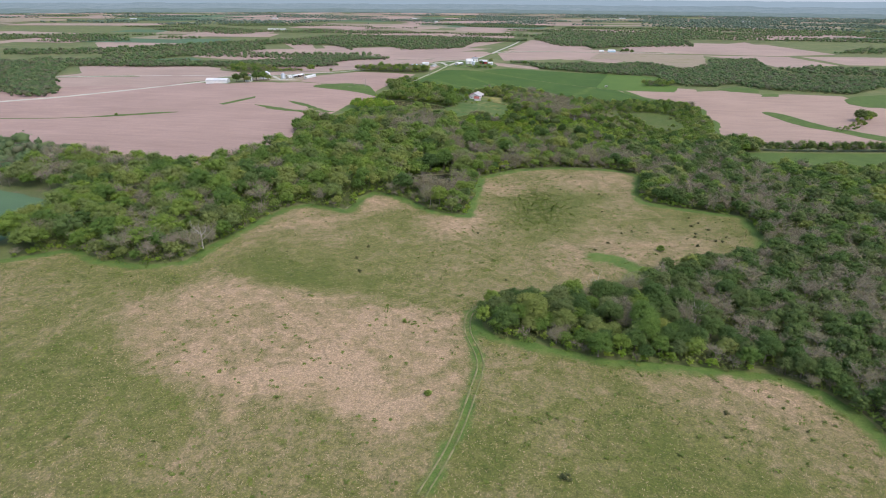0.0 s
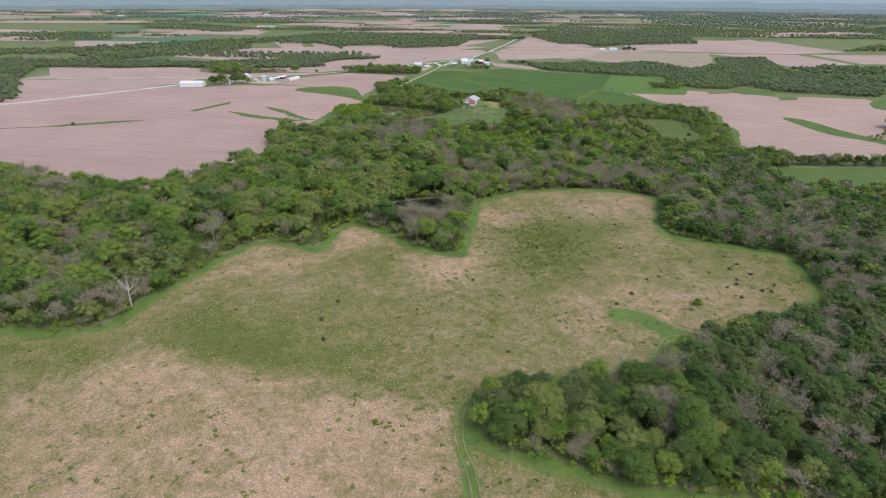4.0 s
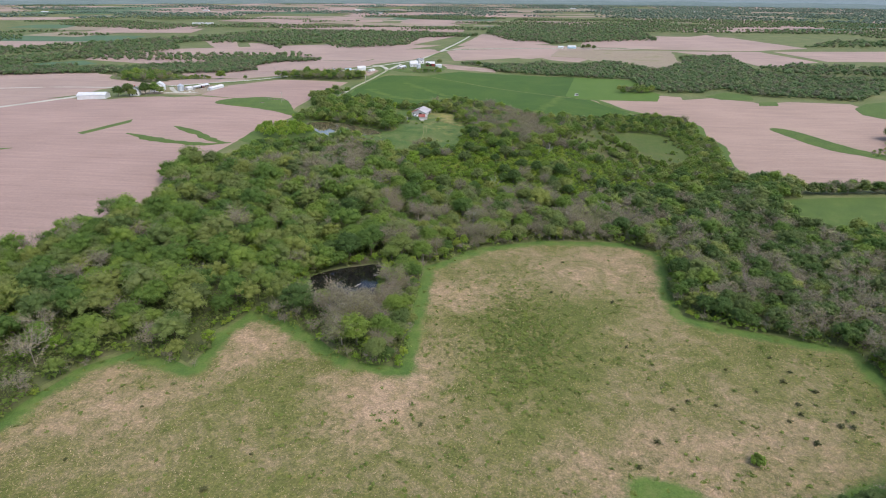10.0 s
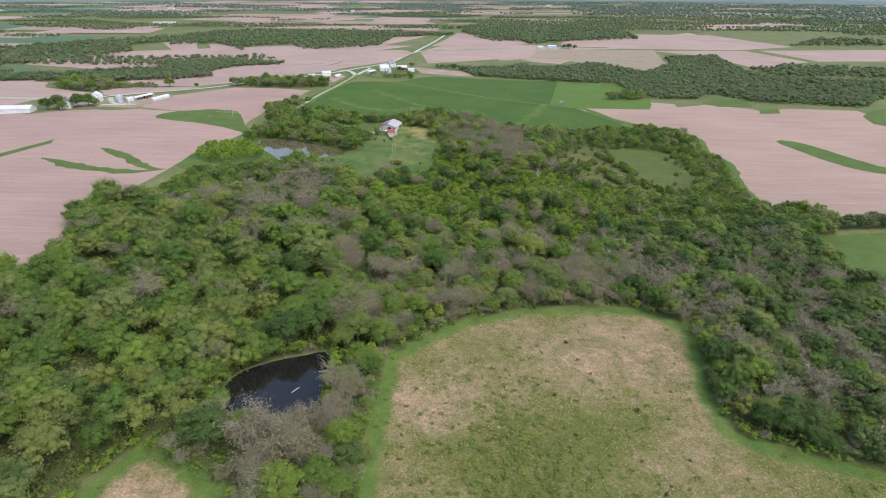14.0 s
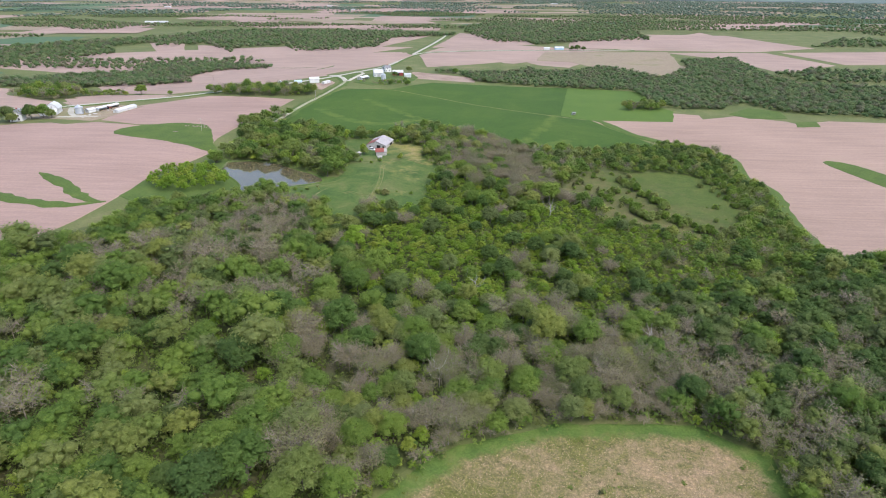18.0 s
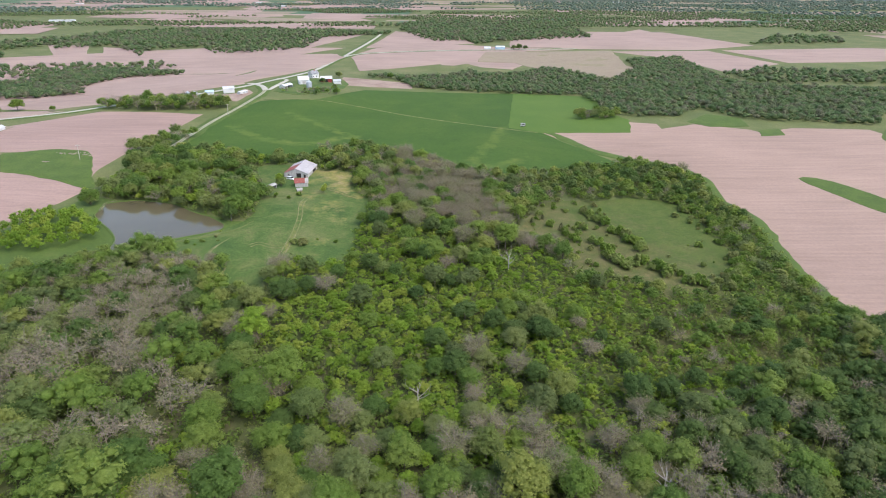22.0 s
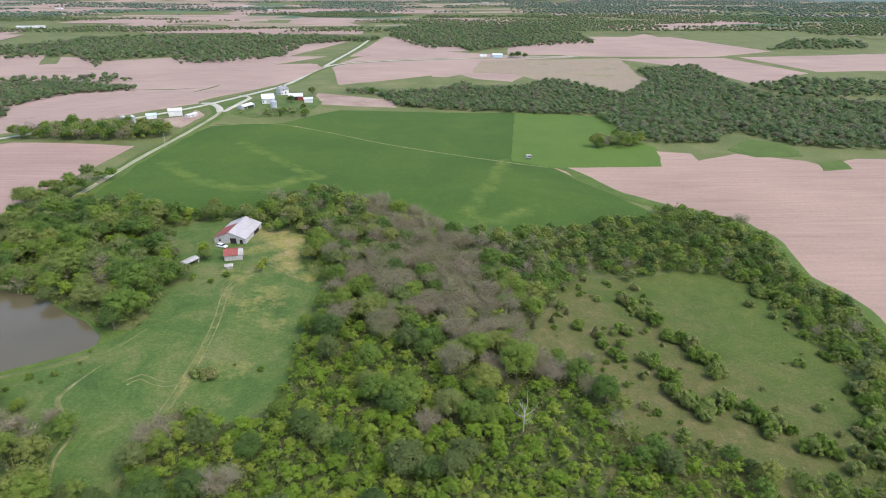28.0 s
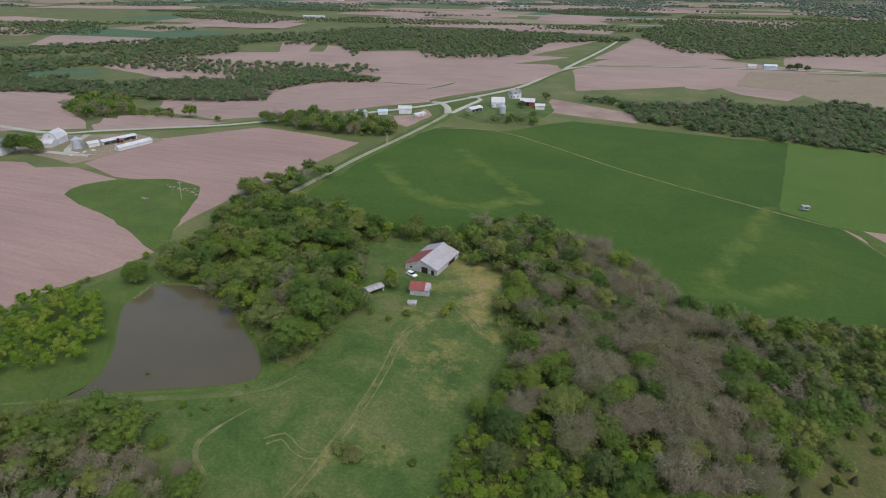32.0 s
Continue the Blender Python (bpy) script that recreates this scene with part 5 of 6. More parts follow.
for x, y, s in BUSHES_SOUTH + BUSHES_NORTH:
    plant("bush", x, y, 1.15 * s, x + y, int(abs(x + y)) % 3)
for x, y, s, t in ((-103, 551, 0.8, "low tan-green bush in the grass"), (-94, 557, 0.9, "low tan-green bush in the grass"), (-90, 562, 0.6, "low tan-green bush in the grass"), (-88, 558, 0.5, "low tan-green bush in the grass"), (-96, 554, 0.5, "low tan-green bush in the grass"), (-118, 563, 0.5, "low tan-green bush in the grass"), (-57, 557, 1.5, "low tan-green bush in the grass"), (-54, 556, 1.2, "low tan-green bush in the grass"), (-48, 562, 0.5, "low tan-green bush in the grass"), (-58, 540, 1.4, "low tan-green bush in the grass"), (-90, 568, 0.5, "low tan-green bush in the grass"), (-94, 582, 0.6, "low tan-green bush in the grass"), (61, 262, 1.5, "grey-green shrub in the dry field"), (-18, 142, 1.0, "leafy shrub beside the track"), (-34, 180, 0.8, "low green shrub in dry grass"), (-53, 556, 2.0, "bare-twigged bush beside the pasture track"),
                   (-40, 560, 0.9, "low shrub in the pasture"), (-66, 617, 1.2, "shrub at the yard fence"), (-33, 629, 1.9, "leafy shrub at the edge of the yard"), (-29, 626, 1.5, "leafy shrub at the edge of the yard"),
                   (120, 598, 1.6, "rounded shrub in the meadow"), (-70, 612, 1.0, "low shrub at the yard fence"), (-100, 556, 1.0, "low shrub on the dam"), (-112, 548, 0.9, "low shrub on the dam")):
    plant("shrub", x, y, s, x * 0.3, int(abs(x)) % 5, 0.9, t)
TREES_FARM = [(-78, 632, 0.75, "broadleaf", "round green tree in the barnyard"), (-54, 620, 0.85, "young", "small green tree beside the yard track"), (-161, 602, 0.85, "broadleaf", "round green tree beside the pond"), (-90, 634, 0.6, "budding", "bare grey tree behind the small shed"),
    (-90, 684, 0.95, "broadleaf", "green tree behind the barn"), (-128, 537, 0.8, "budding", "bare spreading tree below the dam"), (-112, 538, 0.75, "broadleaf", "round green tree below the dam"), (-103, 541, 0.7, "broadleaf", "round green tree below the dam"), (-95, 543, 0.55, "broadleaf", "round green bush below the dam"), (-90, 535, 0.7, "budding", "low bare tree beside the track"), (-84, 538, 0.6, "budding", "low bare tree beside the track"), (-119, 529, 0.8, "budding", "bare spreading tree below the dam"),
    (-100, 530, 0.9, "budding", "bare spreading tree beside the track"), (121, 672, 0.7, "broadleaf", "green tree in the field hedge"), (151, 667, 0.9, "budding", "half-leafed tree at the field corner"), (87, 668, 0.85, "broadleaf", "green tree in the field hedge"),
    (133, 667, 0.65, "broadleaf", "green tree in the field hedge"), (-89, 962, 1.1, "broadleaf", "round green tree behind the white farm"), (-79, 866, 0.9, "broadleaf", "round green tree at the crop edge"), (123, 798, 0.9, "broadleaf", "green tree in the crop corner"),
    (143, 803, 1.0, "broadleaf", "green tree in the crop corner"), (133, 808, 0.8, "broadleaf", "green tree in the crop corner")]
TREES_FIELDS = [(-37, 980, 1.0, "broadleaf", "green tree beyond the dirt lot"), (-366, 687, 1.55, "broadleaf", "large dark green tree beside the farmstead"), (-357, 689, 1.85, "broadleaf", "large dark green tree beside the farmstead"), (-345, 697, 1.8, "broadleaf", "large dark green farmstead tree"),
    (-338, 701, 1.7, "broadleaf", "green tree beside the white farmstead"), (-351, 685, 1.2, "broadleaf", "green tree beside the white farmstead"), (-331, 700, 1.1, "broadleaf", "green tree beside the white farmstead"), (290, 622, 1.7, "broadleaf", "large dark green tree in the tilled field"),
    (297, 626, 1.4, "broadleaf", "green tree in the tilled field"), (284, 606, 0.8, "broadleaf", "small green tree in the tilled field"), (286, 617, 0.9, "young", "leafy sapling below the field trees"), (294, 619, 1.0, "young", "leafy sapling below the field trees"),
    (300, 623, 0.9, "young", "leafy sapling below the field trees"), (303, 630, 1.2, "broadleaf", "green tree in the tilled field"), (-370, 479, 0.4, "broadleaf", "round bush on the grass strip in the tilled field"), (138, 1288, 1.2, "broadleaf", "dark tree beside the far road"),
    (147, 1291, 1.4, "broadleaf", "dark tree beside the far road"), (156, 1289, 1.1, "broadleaf", "dark tree beside the far road")]
TREES_YARD = [(-54, 484, 2.5, "young", "large round yellow-green tree beside the path"), (-56, 539, 0.4, "budding", "low bare grey bush beside the track"), (-33, 631, 0.9, "young", "leafy young tree at the edge of the yard"), (-28, 628, 0.8, "young", "leafy young tree at the edge of the yard"), (-24, 635, 1.0, "young", "leafy young tree at the edge of the yard"), (-37, 634, 0.7, "young", "leafy young tree at the edge of the yard"),
    (-21, 628, 0.9, "young", "leafy young tree at the edge of the yard"), (-37, 641, 0.8, "young", "leafy young tree at the edge of the yard"), (-29, 641, 1.0, "young", "leafy young tree at the edge of the yard"), (-18, 632, 1.0, "young", "leafy young tree at the edge of the yard"),
    (-54, 625, 0.7, "young", "leafy young tree at the edge of the yard"), (-79, 634, 1.3, "young", "leafy young tree at the edge of the yard"), (-26, 600, 0.7, "young", "leafy young tree at the edge of the yard"), (-29, 601, 0.6, "young", "leafy young tree at the edge of the yard"),
    (-323, 814, 1.5, "broadleaf", "round green tree at the field edge"), (-290, 804, 0.7, "broadleaf", "green bush at the field edge"), (-400, 797, 1.3, "broadleaf", "green tree beyond the farm"), (-394, 800, 1.1, "broadleaf", "green tree beyond the farm"),
    (-347, 807, 0.6, "broadleaf", "low bush at the field edge"), (-334, 807, 0.7, "broadleaf", "low bush at the field edge")]
TREES_EDGES = [(-448, 863, 1.0, "broadleaf", "green tree at the wood edge"), (-175, 684, 1.4, "broadleaf", "tall half-leafed tree at the field edge"), (-176, 691, 1.0, "broadleaf", "green tree at the wood edge"), (-170, 670, 1.0, "broadleaf", "green tree at the wood edge"),
    (-165, 687, 0.9, "broadleaf", "green tree beside the lane"), (-165, 696, 0.9, "broadleaf", "green tree beside the lane"), (-88, 673, 1.25, "broadleaf", "round green tree behind the barn"), (-115, 676, 0.8, "broadleaf", "green tree behind the barn"),
    (-109, 674, 0.9, "broadleaf", "green tree behind the barn"), (-103, 674, 0.8, "broadleaf", "green tree behind the barn"), (-179, 808, 0.9, "broadleaf", "green tree beside the roadside farm"), (-169, 805, 1.0, "broadleaf", "green tree beside the roadside farm"),
    (-163, 810, 1.1, "broadleaf", "green tree beside the roadside farm"), (-160, 816, 0.8, "broadleaf", "green tree beside the roadside farm"), (-179, 823, 1.0, "broadleaf", "green tree beside the roadside farm"), (-162, 603, 1.3, "broadleaf", "round green tree at the pond corner"),
    (-98, 912, 0.9, "broadleaf", "dark round tree at the white farm"), (-84, 890, 0.7, "broadleaf", "round green bush at the crop edge")]
for x, y, s, kind, t in TREES_FARM + TREES_FIELDS + TREES_YARD + TREES_EDGES:
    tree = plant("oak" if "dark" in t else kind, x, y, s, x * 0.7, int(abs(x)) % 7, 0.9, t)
    if kind == "broadleaf":
        tree.location.z -= 1.35 * s
# trees along the lane and behind the barn, the hedge by the road and the hedges between the fields
rng = np.random.default_rng(33)
BACK = []
for poly, gap, s0 in ((HEDGE_ROAD, 4.4, 0.85), ([(-182, 700), (-158, 690), (-150, 722), (-162, 726)], 6.5, 0.8), (THICKET, 5.0, 0.7), ([(-118, 850), (-82, 862), (-80, 868), (-116, 856)], 5.5, 0.5), ([(-132, 868), (-122, 858), (-118, 862), (-128, 874)], 5, 0.4), ([(117, 796), (150, 796), (158, 816), (140, 820), (120, 810)], 5.0, 0.75), ([(250, 575), (262, 570), (290, 604), (284, 612)], 4.5, 0.4),
                      ([(-457, 818), (-452, 835), (-419, 852), (-369, 808), (-390, 782), (-426, 798)], 6.0, 0.95), ([(-382, 814), (-354, 826), (-336, 814), (-364, 800)], 4.5, 0.5), ([(-111, 865), (-85, 885), (-78, 872), (-106, 852)], 4.0, 0.42)):
    xs, ys = np.array(poly).T
    px, py = wood_points(rng, xs.min(), xs.max(), ys.min(), ys.max(), gap)
    ok = inside(poly, px, py)
    for x, y in zip(px[ok].tolist(), py[ok].tolist()):
        kind = "young" if poly is THICKET else "budding" if rng.random() < 0.28 else "broadleaf"
        BACK.append((kind, x, y, s0 * (rng.uniform(0.8, 1.25) * 1.5 if poly is THICKET else rng.uniform(0.45, 1.35)), rng.uniform(0, 6), rng.uniform(0.8, 1.1)))
for k in range(230):
    x = 137 + 140 * rng.random()
    y = 475.5 + 0.155 * (x - 137) + rng.normal(0, 1.6)
    roll = rng.random()
    BACK.append(("budding" if roll < 0.45 else "broadleaf" if roll < 0.65 else "oak", x, y, 0.4 + 0.6 * rng.random() ** 1.6, rng.uniform(0, 6), rng.uniform(0.8, 1.15)))
bank_of_trees("hedgerow_trees", "hedges and thickets of leafy green trees", BACK)


def cedar(x, y, tall):
    root = thing("cedar", pose(x, y, height(x, y)), "small dark conical cedar in the meadow", "tree", "cedars in the meadow")
    r = np.random.default_rng(int(x))
    n = 420
    t = r.random(n) ** 0.8
    a = r.uniform(0, 6.28, n)
    rad = 0.42 * tall * (1 - t) ** 0.8 * r.uniform(0.75, 1.1, n) + 0.05
    p = np.c_[rad * np.cos(a), rad * np.sin(a), 0.25 + t * tall]
    v, f = sprays(r, p, np.c_[np.cos(a), np.sin(a), np.full(n, 0.7)], 0.22)
    part("crown", mesh_of("crown", v, f[:, :3], CEDAR_LEAF), None, root)
    tv, tf = tube([(0, 0, -0.1), (0, 0, tall * 0.9)], [0.12, 0.03], 6)
    part("trunk", mesh_of("trunk", tv, tf, BARK, True), None, root)


for x, y, h in ((59, 578, 3.6), (47, 586, 2.4), (40, 582, 2.8), (33, 584, 2.2), (53, 591, 2.2), (44, 592, 2.0)):
    cedar(x, y, h)


def dead_tree(x, y, turn, s):
    root = thing("dead_tree", pose(x, y, height(x, y), 0, 0, turn) @ Matrix.Scale(s, 4), "bleached bare dead tree with broken limbs", "tree", "dead trees")
    r = np.random.default_rng(int(abs(x * 7)))
    (v, f), tips = limbs(r, 9.0, 4.5, 7, 0.24)
    part("trunk", mesh_of("trunk", v, f, DEAD, True), None, root)
    for tip in tips[::2]:
        d = Vector(tip) * 0.35 + Vector(r.normal(0, 1.0, 3)) + Vector((0, 0, 1.2))
        v, f = tube([tip, tuple(Vector(tip) + d * 0.6)], [0.05, 0.015], 4)
        part("branch", mesh_of("branch", v, f, DEAD, True), None, root)


for x, y, t, s in ((29, 534, 20, 0.95), (-133, 222, 60, 1.1), (-152, 228, 10, 0.9), (30, 214, 140, 0.8), (-14, 402, 80, 0.9), (62, 196, 200, 0.9), (-175, 232, 100, 0.8), (48, 425, 0, 0.9), (-5, 455, 50, 0.8)):
    dead_tree(x, y, t, s)


# ------------------------------------------------ tufts and herbs in the old field
def tufts():
    r = np.random.default_rng(8)
    n = 260000
    x, y = r.uniform(-215, 112, n), r.uniform(60, 392, n)
    dry = dryness(x, y) + 0.5 * np.array([noise.noise((a * 0.06, b * 0.06, 2)) for a, b in zip(x.tolist(), y.tolist())])
    ok = inside(PRAIRIE, x, y) & (r.random(n) < np.clip(dry * 1.2 + 0.05, 0.2, 1)) & (rim_of(x, y) < 0.35)
    x, y = x[ok], y[ok]
    n = len(x)
    a = r.uniform(0, 6.28, n)
    s = r.uniform(0.05, 0.14, n)
    base = np.c_[x, y, land(x, y) + 0.1]
    d = np.c_[np.cos(a), np.sin(a), np.zeros(n)] * s[:, None]
    tip = base + np.c_[r.normal(0, 0.22, (n, 2)), r.uniform(0.08, 0.28, n)]
    v = np.stack([base - d, base + d, tip + d * 0.6, tip - d * 0.5], 1).reshape(-1, 3)
    me = mesh_of("straw_tufts", v, np.arange(4 * n).reshape(-1, 4), STRAW)
    tagged(new("straw_tufts", me), "pale tufts of dead grass", "dry grass", kind="stuff")
    n = 6500
    x, y = r.uniform(-215, 112, n), r.uniform(60, 392, n)
    green = np.array([noise.noise((p * 0.05, q * 0.05, 7)) for p, q in zip(x.tolist(), y.tolist())]) - dryness(x, y) + 0.5
    ok = inside(PRAIRIE, x, y) & (r.random(n) < np.clip(0.14 + green * 0.9, 0.03, 0.9))
    vs, fs, k = [], [], 0
    for px, py in zip(x[ok].tolist(), y[ok].tolist()):
        m = 7
        q = r.normal(0, 0.32, (m, 3)) * r.uniform(0.5, 1.5) * (1, 1, 0.25) + (px, py, height(px, py) + 0.3)
        v, f = sprays(r, q, np.zeros((m, 3)) + (0, 0, 0.8), 0.3)
        vs.append(v)
        fs.append(f + k)
        k += len(v)
    for j in range(900):
        px, py = (r.uniform(-150, 108), r.uniform(80, 385)) if j < 360 else (10 + r.normal(0, 9) - 0.1 * (j % 60), 308 + r.normal(0, 17))
        if not inside(PRAIRIE, np.array([px]), np.array([py]))[0]:
            continue
        m, w = 22, r.uniform(0.35, 0.85)
        q = r.normal(0, 0.5, (m, 3)) * w * (0.9, 1.1, 0.3) + (px, py, height(px, py) + 0.35)
        v, f = sprays(r, q, np.zeros((m, 3)) + (0, 0, 0.8), 0.3)
        vs.append(v)
        fs.append(f + k)
        k += len(v)
    for j in range(2300):
        px, py = r.uniform(-200, 108), r.uniform(75, 388)
        if noise.noise((px * 0.022, py * 0.022, 31)) < -0.02 or not inside(PRAIRIE, px, py):
            continue
        m, w = 12, 0.25 + 0.85 * r.random() ** 2
        q = r.normal(0, 0.6, (m, 3)) * w * (1.2, 0.9, 0.35) + (px, py, height(px, py) + 0.3)
        v, f = sprays(r, q, np.zeros((m, 3)) + (0, 0, 0.5), 0.34)
        vs.append(v)
        fs.append(f + k)
        k += len(v)
    me = mesh_of("low_herbs", np.concatenate(vs), np.concatenate(fs)[:, :3], HERB)
    tagged(new("low_herbs", me), "clumps of green herbs in the old field", "herbs", kind="stuff")


tufts()


# ------------------------------------------------ far woods and fields
def far_tree_models(count):
    """Distant crowns: a few uneven lobes, ragged with sprays."""
    out = []
    for k in range(9):
        r = np.random.default_rng(300 + k)
        vs, fs, n = [], [], 0
        for j in range(2 + k % 2 if count > 12 else 1):
            a, e = 2.6 * j + r.uniform(0, 1), (0.0 if j == 0 else 2.2)
            c, s = np.array((e * math.cos(a), e * math.sin(a), 4.4 - 0.7 * j + r.uniform(-0.5, 0.5))), r.uniform(0.75, 1.0) * (3.5 if j == 0 else 2.5)
            w = KNOB_V * (s, s, s * 0.85) * r.uniform(0.45, 0.95, (len(KNOB_V), 1)) + c
            m = count if j == 0 else count // 2
            d = r.normal(0, 1, (m, 3))
            d[:, 2] = np.abs(d[:, 2])
            d /= np.linalg.norm(d, axis=1, keepdims=True)
            v, f = sprays(r, d * s * (1, 1, 0.85) * r.uniform(0.55, 1.15, (m, 1)) + c, d, 0.85 if count < 8 else 0.62)
            for pv, pf in ((v, f), (w, np.c_[KNOB_F, KNOB_F[:, 2]])):
                vs.append(pv)
                fs.append(pf + n)
                n += len(pv)
        out.append((np.concatenate(vs), np.concatenate(fs)))
    return out


def far_wood(name, label, spots, mat=None, count=16, flat=1.0):
    """Many distant trees as one mesh: x, y, scale."""
    models = far_tree_models(count)
    vs, fs, ts, n = [], [], [], 0
    for i, (x, y, s) in enumerate(spots):
        v, f = models[i % 9]
        a = i * 2.4
        c, q = math.cos(a) * s, math.sin(a) * s
        vs.append(np.c_[v[:, 0] * c - v[:, 1] * q + x, v[:, 0] * q + v[:, 1] * c + y, (v[:, 2] - 1.0) * s * flat + height(x, y)])
        fs.append(f + n)
        ts.append(np.full(len(f), (i * 0.618) % 1))
        n += len(v)
    v, f, t = np.concatenate(vs), np.concatenate(fs), np.concatenate(ts)
    tri = f[:, 2] == f[:, 3]
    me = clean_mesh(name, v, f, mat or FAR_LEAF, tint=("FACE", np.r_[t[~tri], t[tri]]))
    tagged(new(name, me), label, "woodland", kind="stuff")


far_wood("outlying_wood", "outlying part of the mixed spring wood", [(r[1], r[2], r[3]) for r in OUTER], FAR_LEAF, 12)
WOOD_M = [(-825, 826), (-833, 900), (-688, 900), (-578, 929), (-527, 869), (-593, 837), (-713, 822), (-635, 713), (-521, 584), (-513, 554), (-546, 547)]
WOOD_N = [(-1031, 1033), (-914, 1067), (-814, 1220), (-744, 1352), (-594, 1529), (-548, 1412), (-653, 1234), (-734, 1119), (-824, 1002), (-952, 954)]
rng = np.random.default_rng(77)
for poly, gap, s in ((WOOD_E, 5.8, 0.86), (WOOD_M, 7.5, 1.0), (WOOD_N, 11, 1.1), (WOOD_A, 7.5, 0.9), (WOOD_B, 11, 1.15), (WOOD_C, 13, 1.3), (WOOD_D, 12, 1.2), (WOOD_F, 8.5, 1.0), (WOOD_G, 6.0, 0.92), (WOOD_H, 10, 1.1), (WOOD_I, 12, 1.2), (WOOD_J, 11, 1.1), (WOOD_K, 8.5, 1.0), (WOOD_L, 11, 1.0)):
    xs, ys = np.array(poly).T
    px, py = wood_points(rng, xs.min() - 5, xs.max() + 5, ys.min() - 5, ys.max() + 5, gap)
    ok = inside(poly, px, py)
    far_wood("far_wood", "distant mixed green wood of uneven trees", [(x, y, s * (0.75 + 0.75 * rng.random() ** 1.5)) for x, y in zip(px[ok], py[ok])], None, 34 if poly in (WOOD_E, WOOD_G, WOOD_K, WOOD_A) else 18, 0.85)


def beyond():
    """The patchwork of fields and woods that runs to the horizon."""
    r = np.random.default_rng(12)
    mats = [SOIL_N, FALLOW, GRASS, SOIL_N, TEAL_CROP]
    v, f, slots, k = [], [], [], 0
    for i in range(300):
        d = 1500 + 3400 * r.random() ** 1.1
        a = r.uniform(-0.95, 0.95)
        x, y = d * math.sin(a), d * math.cos(a) + 200
        if y < 1750 and -850 < x < 820:
            continue
        w, h, t = r.uniform(70, 330) * (d / 2500), r.uniform(40, 150) * (d / 2200), r.normal(0, 0.18)
        corners = [(sx * w * r.uniform(0.8, 1.2) * math.cos(t) - sy * h * math.sin(t), sx * w * math.sin(t) + sy * h * r.uniform(0.7, 1.2)) for sx, sy in ((-1, -1), (1, -1), (1, 1), (-1, 1))]
        z = 0.3 + 0.003 * i
        v += [(x + cx, y + cy, z) for cx, cy in corners]
        f.append((k, k + 1, k + 2, k + 3))
        slots.append(int(r.choice(5, p=(0.3, 0.25, 0.2, 0.15, 0.1))) if x < 300 else int(r.choice(5, p=(0.15, 0.3, 0.35, 0.1, 0.1))))
        k += 4
    me = mesh_of("far_fields", v, f, mats)
    me.polygons.foreach_set("material_index", np.array(slots, np.int32))
    tagged(new("far_fields", me), "distant patchwork of tilled and green fields", "fields", kind="stuff")
    spots, distant = [], []
    for rows, near, far, gap, big in ((spots, 1450, 2350, 12.5, 1.35), (distant, 2350, 4200, 23.0, 2.5)):
        px, py = wood_points(r, -0.86 * far, 0.86 * far, 200 + 0.5 * near, 200 + far, gap)
        d, a = np.hypot(px, py - 200), np.arctan2(px, py - 200)
        ok = (d > near) & (d < far) & (np.abs(a) < 0.95) & ~((py < 1750) & (px > -850) & (px < 820))
        for x, y in zip(px[ok].tolist(), py[ok].tolist()):
            w = noise.noise((x * 0.0021, y * 0.0042, 5)) + 0.6 * noise.noise((x * 0.006, y * 0.011, 8)) + (0.24 if x > -250 + 0.12 * y else -0.12)
            if w > 0.0:
                rows.append((x, y, big * r.uniform(0.55, 1.2)))
    far_wood("horizon_woods", "woods and tree lines towards the horizon", spots, None, 7, 0.85)
    far_wood("backdrop_woods", "woods near the horizon, tinted blue-green for haze", distant, HAZED_LEAF, 4, 0.55)


# haze of the far distance, painted into the leaf colour as a blue-green tint
HAZED_LEAF = leaf_material("blue_green_leaves", [(0.0, (0.125, 0.178, 0.135)), (0.5, (0.142, 0.198, 0.15)), (1.0, (0.17, 0.212, 0.162))], 0.45)
beyond()


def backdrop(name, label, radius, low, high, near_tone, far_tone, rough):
    """A ring round the whole place, distance and haze painted in its glow."""
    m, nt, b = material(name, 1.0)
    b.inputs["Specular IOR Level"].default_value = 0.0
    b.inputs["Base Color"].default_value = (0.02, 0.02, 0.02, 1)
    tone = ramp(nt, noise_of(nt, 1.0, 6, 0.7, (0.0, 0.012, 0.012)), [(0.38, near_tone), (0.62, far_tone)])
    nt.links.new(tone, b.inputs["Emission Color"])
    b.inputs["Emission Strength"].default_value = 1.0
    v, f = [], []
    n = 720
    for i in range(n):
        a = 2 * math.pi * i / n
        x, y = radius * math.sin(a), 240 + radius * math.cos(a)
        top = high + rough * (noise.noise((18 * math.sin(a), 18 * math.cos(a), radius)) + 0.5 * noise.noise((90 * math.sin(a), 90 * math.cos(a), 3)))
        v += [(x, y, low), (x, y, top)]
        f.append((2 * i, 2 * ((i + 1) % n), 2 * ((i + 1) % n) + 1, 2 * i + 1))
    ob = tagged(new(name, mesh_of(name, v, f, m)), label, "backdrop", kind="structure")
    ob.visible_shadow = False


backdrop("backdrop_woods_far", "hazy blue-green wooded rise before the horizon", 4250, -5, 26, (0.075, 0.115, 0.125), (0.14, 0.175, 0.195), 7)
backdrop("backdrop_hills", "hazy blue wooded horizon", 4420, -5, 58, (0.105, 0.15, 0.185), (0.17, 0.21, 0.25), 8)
backdrop("backdrop_rise", "rise on the horizon, haze painted as a pale blue glow", 4560, -5, 92, (0.16, 0.215, 0.27), (0.19, 0.24, 0.30), 5)
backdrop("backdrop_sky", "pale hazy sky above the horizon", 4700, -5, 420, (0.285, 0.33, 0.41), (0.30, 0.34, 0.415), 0)

